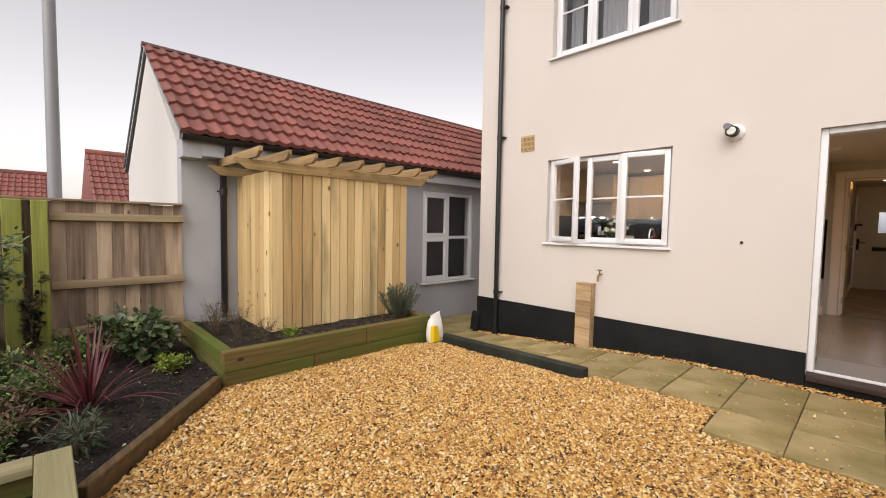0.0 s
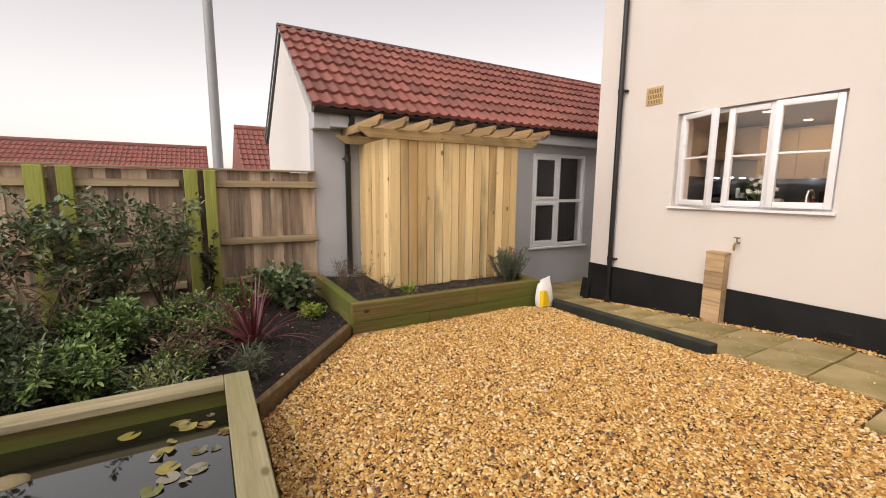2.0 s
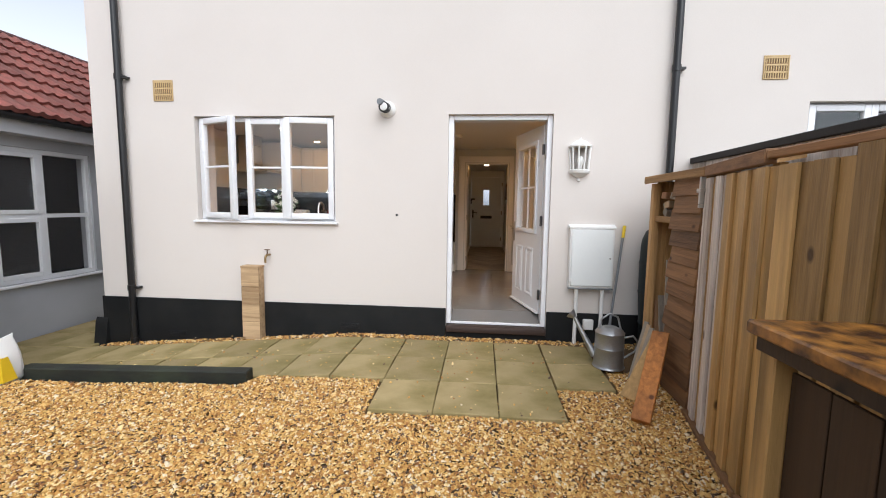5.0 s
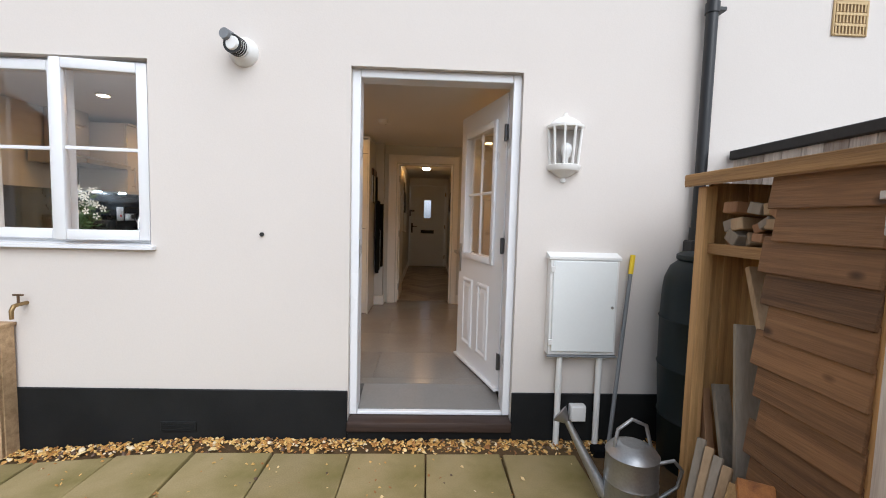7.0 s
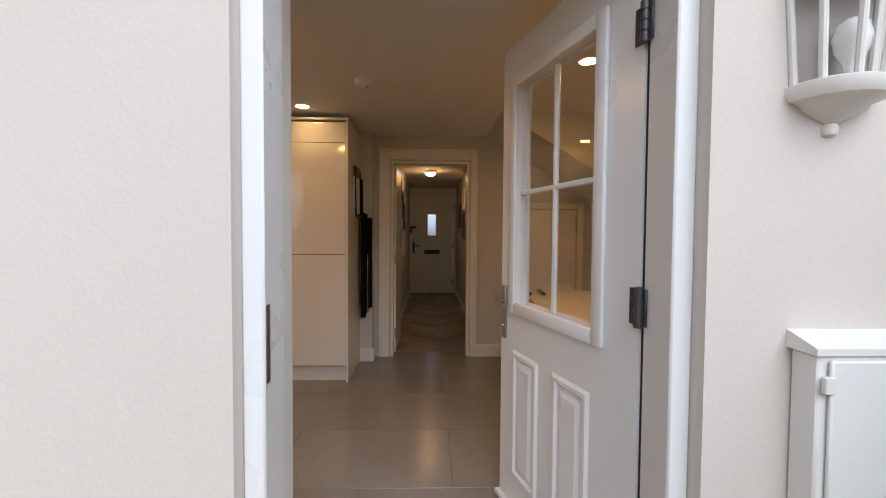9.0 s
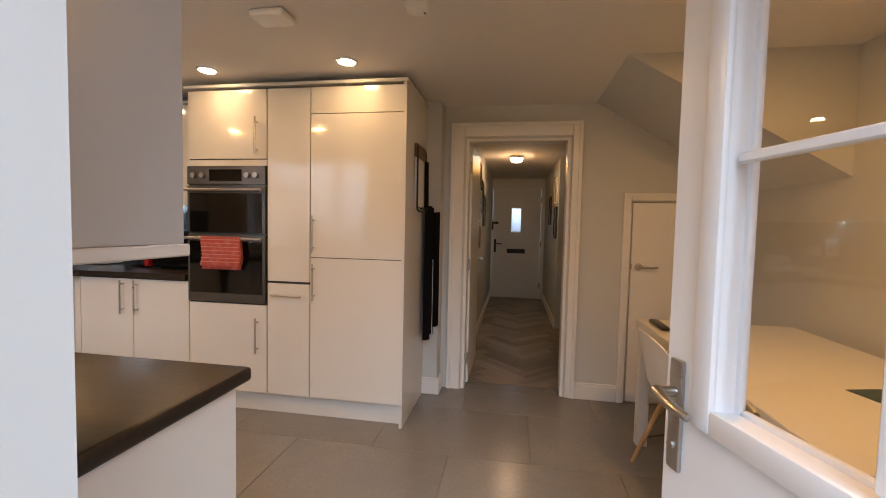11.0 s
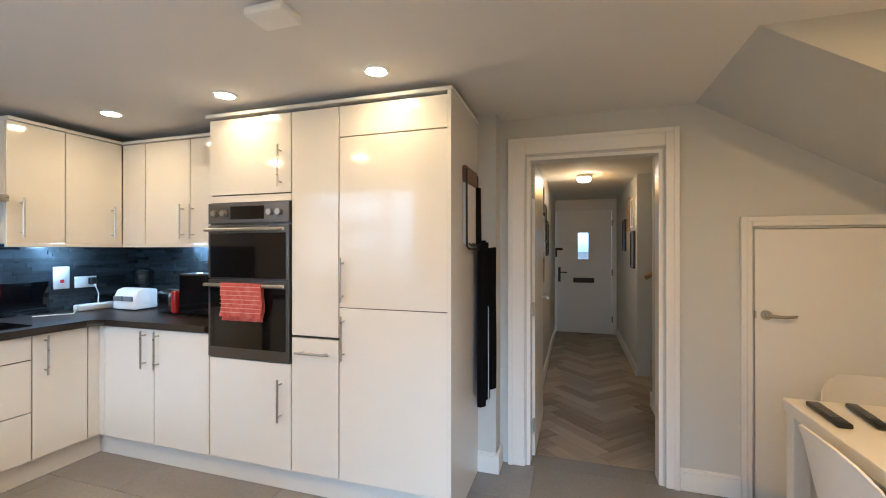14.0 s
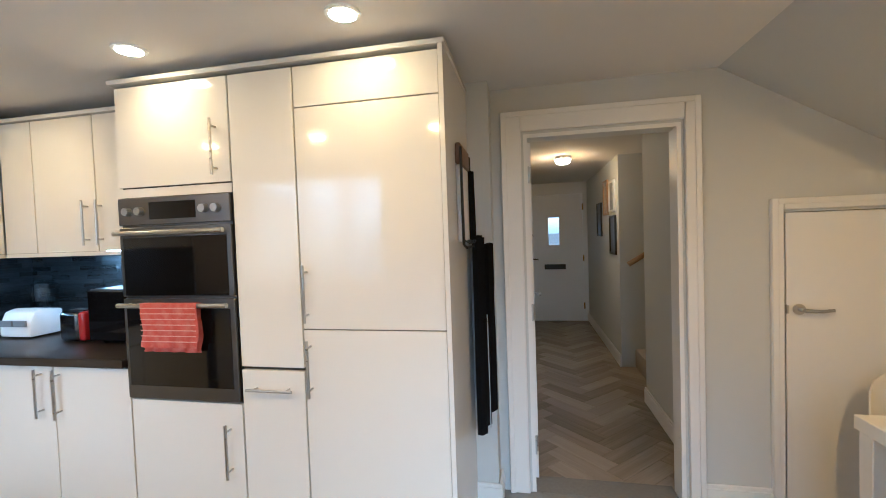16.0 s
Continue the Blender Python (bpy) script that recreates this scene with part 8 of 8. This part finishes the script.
tagged(single("planter_litter", bm, DEADLEAF, "dry stalk litter on the planter's soil", "litter"), kind="stuff")

# ---- gravel stones ----


def pebbles(name, n, where, size, zf, seed, material, label, category):
    r = np.random.RandomState(seed)
    # a cut octahedron: the top is a small quad, so the stone has a flat face to catch the light
    base = np.array([(1, .25, 0), (.25, 1, 0), (-.7, .8, 0), (-1, -.2, 0), (-.2, -1, 0), (.8, -.7, 0), (.5, .2, .62), (-.1, .55, .7), (-.55, -.05, .6), (.05, -.5, .66)], float)
    faces = np.array([(6, 7, 8), (6, 8, 9), (0, 1, 6), (1, 7, 6), (1, 2, 7), (2, 8, 7), (2, 3, 8), (3, 4, 8), (4, 9, 8), (4, 5, 9), (5, 6, 9), (5, 0, 6)])
    pts = where(r, n)
    n = len(pts)
    s = size * np.exp(r.normal(0, 0.28, n))
    a = r.uniform(0, 2 * np.pi, n)
    tilt = r.normal(0, 0.4, (n, 2))
    b = base[None] * (1 + r.normal(0, 0.14, (n, len(base), 3))) * np.stack([s, s * r.uniform(0.55, 0.95, n), s * r.uniform(0.55, 0.95, n)], 1)[:, None]
    x, y, z = b[..., 0].copy(), b[..., 1].copy(), b[..., 2].copy()
    z = z + x * np.sin(tilt[:, :1]) + y * np.sin(tilt[:, 1:])
    X = x * np.cos(a)[:, None] - y * np.sin(a)[:, None] + pts[:, :1]
    Y = x * np.sin(a)[:, None] + y * np.cos(a)[:, None] + pts[:, 1:2]
    Z = z + np.array([zf(p[0], p[1]) for p in pts])[:, None] + r.uniform(-0.004, 0.006, n)[:, None]
    vs = np.stack([X, Y, Z], 2).reshape(-1, 3)
    fs = (faces[None] + (np.arange(n) * len(base))[:, None, None]).reshape(-1, 3)
    me = bpy.data.meshes.new(name)
    me.vertices.add(len(vs))
    me.vertices.foreach_set("co", vs.ravel().astype(np.float32))
    me.loops.add(fs.size)
    me.loops.foreach_set("vertex_index", fs.ravel().astype(np.int32))
    me.polygons.add(len(fs))
    me.polygons.foreach_set("loop_start", np.arange(0, fs.size, 3, dtype=np.int32))
    me.update(calc_edges=True)
    me.materials.append(material)
    return tagged(new(name, me), label, category, kind="stuff")


def inside_poly(pts, poly):
    ok = np.zeros(len(pts), bool)
    for i in range(len(poly)):
        (x0, y0), (x1, y1) = poly[i], poly[i - 1]
        c = ((y0 > pts[:, 1]) != (y1 > pts[:, 1])) & (pts[:, 0] < (x1 - x0) * (pts[:, 1] - y0) / (y1 - y0 + 1e-12) + x0)
        ok ^= c
    return ok


YARD = [(-2.5, -1.2), (4.0, -1.35), (4.05, -0.9), (3.62, -0.88), (3.62, -0.42), (3.12, -0.42), (3.12, 0.95), (3.64, 0.97), (3.60, 1.93), (3.40, 2.03), (3.26, 3.76), (2.9, 3.93), (0.97, 3.95), (0.0, 2.72), (0.0, 1.4), (-2.5, 1.4)]


def yard(r, n):
    p = np.stack([r.uniform(-2.5, 4.1, n), r.uniform(-1.35, 4.0, n)], 1)
    keep = inside_poly(p, YARD) & ((p[:, 0] > 0.0) | (r.uniform(0, 1, n) < 0.25))
    return p[keep]


def foot(r, n):
    t = r.uniform(-1.5, 4.5, n)
    return np.stack([4.83 - np.abs(r.normal(0, 0.075, n)), t], 1)


def scattered(r, n):
    return np.stack([r.uniform(3.1, 4.8, n), r.uniform(-0.9, 3.6, n)], 1)


pebbles("gravel", 370000, yard, 0.0089, lambda x, y: 0.0 + 0.012 * noise.noise((x * 1.7, y * 1.7, 0)), 3, GRAVEL, "golden angular garden gravel", "gravel")
pebbles("gravel_strip", 2600, foot, 0.0105, lambda x, y: grass_z(y) - 0.03, 5, GRAVEL, "golden gravel along the foot of the wall", "gravel")
pebbles("loose_gravel", 420, scattered, 0.008, lambda x, y: grass_z(y) + 0.006, 6, GRAVEL, "stray gravel stones on the paving", "gravel")



def border_bed(r, n):
    p = np.stack([r.uniform(-1.6, 0.9, n), r.uniform(2.8, 5.45, n)], 1)
    return p[~((p[:, 0] > -0.08) & (p[:, 1] < 2.86 + (p[:, 0] + 0.03) * 1.265))]


CRUMB = speckled("soil_crumb", [(0, (0.020, 0.015, 0.012)), (0.3, (0.034, 0.025, 0.018)), (0.6, (0.012, 0.010, 0.008)), (0.9, (0.055, 0.042, 0.03)), (0.985, (0.45, 0.42, 0.38))], 0.95)
pebbles("soil_clods", 7000, border_bed, 0.011, lambda x, y: 0.072 + 0.05 * noise.noise((x * 3.1, y * 3.1, 2)) + 0.03 * noise.noise((x * 13, y * 13, 5)), 12, CRUMB, "dark crumbly soil clods in the border", "soil")

# ---- paving slabs ----
slab_meshes = {}


def slab(parent, x0, x1, y0, y1, name="slab"):
    key = (round(x1 - x0, 2), round(y1 - y0, 2))
    if key not in slab_meshes:
        bm = bmesh.new()
        bx(bm, -key[0] / 2 + 0.005, -key[1] / 2 + 0.005, -0.045, key[0] / 2 - 0.005, key[1] / 2 - 0.005, 0.0, 0.006)
        slab_meshes[key] = rounded(finish("slab", bm, SLAB))
    ob = new(name, slab_meshes[key])
    yc = (y0 + y1) / 2
    slope = math.degrees(math.atan((grass_z(y1) - grass_z(y0)) / (y1 - y0)))
    ob.matrix_basis = pose((x0 + x1) / 2, yc, grass_z(yc) + slab_rng.uniform(-0.002, 0.003), slope + slab_rng.uniform(-0.35, 0.35), slab_rng.uniform(-0.3, 0.3), slab_rng.uniform(-0.5, 0.5))
    return under(ob, parent)


slab_rng = random.Random(9)
paving = new("pavement")
tagged(paving, "mossy buff concrete slab path beside the house", "path", kind="structure")
YS = [-0.86, -0.405, 0.045, 0.49, 0.935, 1.385, 1.835, 2.285, 2.735, 3.185, 3.635, 4.085, 4.535]
for j in range(len(YS) - 1):
    y0, y1 = YS[j], YS[j + 1]
    if 1 <= j <= 3:
        slab(paving, 3.135, 3.63, y0, y1)
    slab(paving, 3.63, 4.13, y0, y1)
    slab(paving, 4.13, 4.63, y0, y1)
for i in range(8):
    for j in range(2):
        ob = slab(paving, 4.13 + 0.5 * i, 4.63 + 0.5 * i, 4.55 + 0.5 * j, 5.05 + 0.5 * j)
        ob.matrix_basis = pose(4.38 + 0.5 * i, 4.80 + 0.5 * j, -0.245 - 0.02 * j)

# ---- kitchen floor tiles ----
tile_sizes = {}


def floor_tile(x0, y0, x1, y1):
    key = (round(x1 - x0, 3), round(y1 - y0, 3))
    if key not in tile_sizes:
        bm = bmesh.new()
        bx(bm, -key[0] / 2 + 0.0015, -key[1] / 2 + 0.0015, -0.004, key[0] / 2 - 0.0015, key[1] / 2 - 0.0015, 0.0, 0.001)
        tile_sizes[key] = finish("tile", bm, FLOOR_TILE)
    ob = new("tile", tile_sizes[key])
    ob.matrix_basis = pose((x0 + x1) / 2, (y0 + y1) / 2, FLOOR_Z)
    under(ob, KFLOOR)


for i in range(6):
    x0, x1 = max(5.06 + 0.6 * i - 0.35, WI), min(5.06 + 0.6 * i + 0.25, 8.09)
    if x1 - x0 < 0.03:
        continue
    for j in range(7):
        y0, y1 = max(-1.8 + 0.9 * j + (0.45 if i % 2 else 0.0), -1.5), min(-0.9 + 0.9 * j + (0.45 if i % 2 else 0.0), 4.2)
        if y1 - y0 > 0.03:
            floor_tile(x0, y0, x1, y1)
floor_tile(8.09, HD[0] + 0.02, 8.25, HD[2] - 0.02)

# ---- herringbone hall floor ----
bm = bmesh.new()
PL, PW = 0.48, 0.12
bx(bm, -PL / 2 + 0.001, -PW / 2 + 0.001, -0.008, PL / 2 - 0.001, PW / 2 - 0.001, 0.0, 0.001)
OAK = wood("herringbone_oak", (0.125, 0.098, 0.07), (0.37, 0.305, 0.235), 0.4, "x", 16, knots=False, pieces=0.7, bump=0.08)
plank_me = finish("plank", bm, OAK)
c45 = math.sqrt(0.5)
count = 0
for band in range(-3, 4):
    for k in range(-2, 42):
        for s in (0, 1):
            # chevrons that point along the hall
            x = 8.1 + k * PW / c45 + (PL * c45) * 0.5
            y = 0.03 + band * PL * c45 * 2 + (PL * c45 * 0.5 if s else -PL * c45 * 0.5)
            x += -PW * c45 * 0.5 if s else PW * c45 * 0.5
            if not (8.12 < x < 12.62 and -0.62 < y < 0.66) or count > 330:
                continue
            if y < -0.5 and not (9.43 < x < 10.35):
                continue
            ob = new("plank", plank_me)
            ob.matrix_basis = pose(x, y, FLOOR_Z - 0.003, 0, 0, 45 if s else -45)
            under(ob, HFLOOR)
            count += 1

# ---- roof tiles of the garage ----
TW, GAUGE = 0.32, 0.335
bm = bmesh.new()
N = 14
top = []
for k in range(N + 1):
    u = k / N
    h = 0.030 * (0.5 - 0.5 * math.cos(2 * math.pi * ((u * 2) % 1))) ** 2.2
    top.append((u * TW, h))
rows = []
for v, dz in ((0.0, 0.050), (GAUGE + 0.06, 0.006)):
    rows.append([bm.verts.new((x, v, h + dz)) for x, h in top])
low = [bm.verts.new((x, 0.0, h * 0.7)) for x, h in top]
for k in range(N):
    bm.faces.new((rows[0][k], rows[0][k + 1], rows[1][k + 1], rows[1][k]))
    bm.faces.new((low[k], low[k + 1], rows[0][k + 1], rows[0][k]))
tile_roof = rounded(finish("roof_tile", bm, TILE_RED), 50)
n_rows = int((YM - 5.36) / math.cos(pitch) / GAUGE) + 1
for i in range(n_rows):
    for j in range(23):
        d = i * GAUGE
        if d > (YM - 5.33) / math.cos(pitch) - 0.12:
            continue
        ob = new("tile", tile_roof)
        ob.matrix_basis = pose(GX0 - 0.06 + j * TW, 5.33 + d * math.cos(pitch), 2.345 + d * math.sin(pitch), math.degrees(pitch))
        under(ob, roof)
RIDGE = mat("dark_ridge_tile", (0.13, 0.062, 0.058), 0.7, var=0.25, scale=6, pieces=0.15)
for j in range(17):
    bm = bmesh.new()
    prof = [(0.085 * math.cos(a), 0.06 * math.sin(a)) for a in [math.pi * q / 8 for q in range(9)]]
    prism(bm, [(YM + p[0], GR - 0.02 + p[1]) for p in prof], "x", GX0 - 0.06 + 0.44 * j, GX0 - 0.06 + 0.44 * j + 0.437)
    part("ridge_tile", bm, RIDGE, roof)
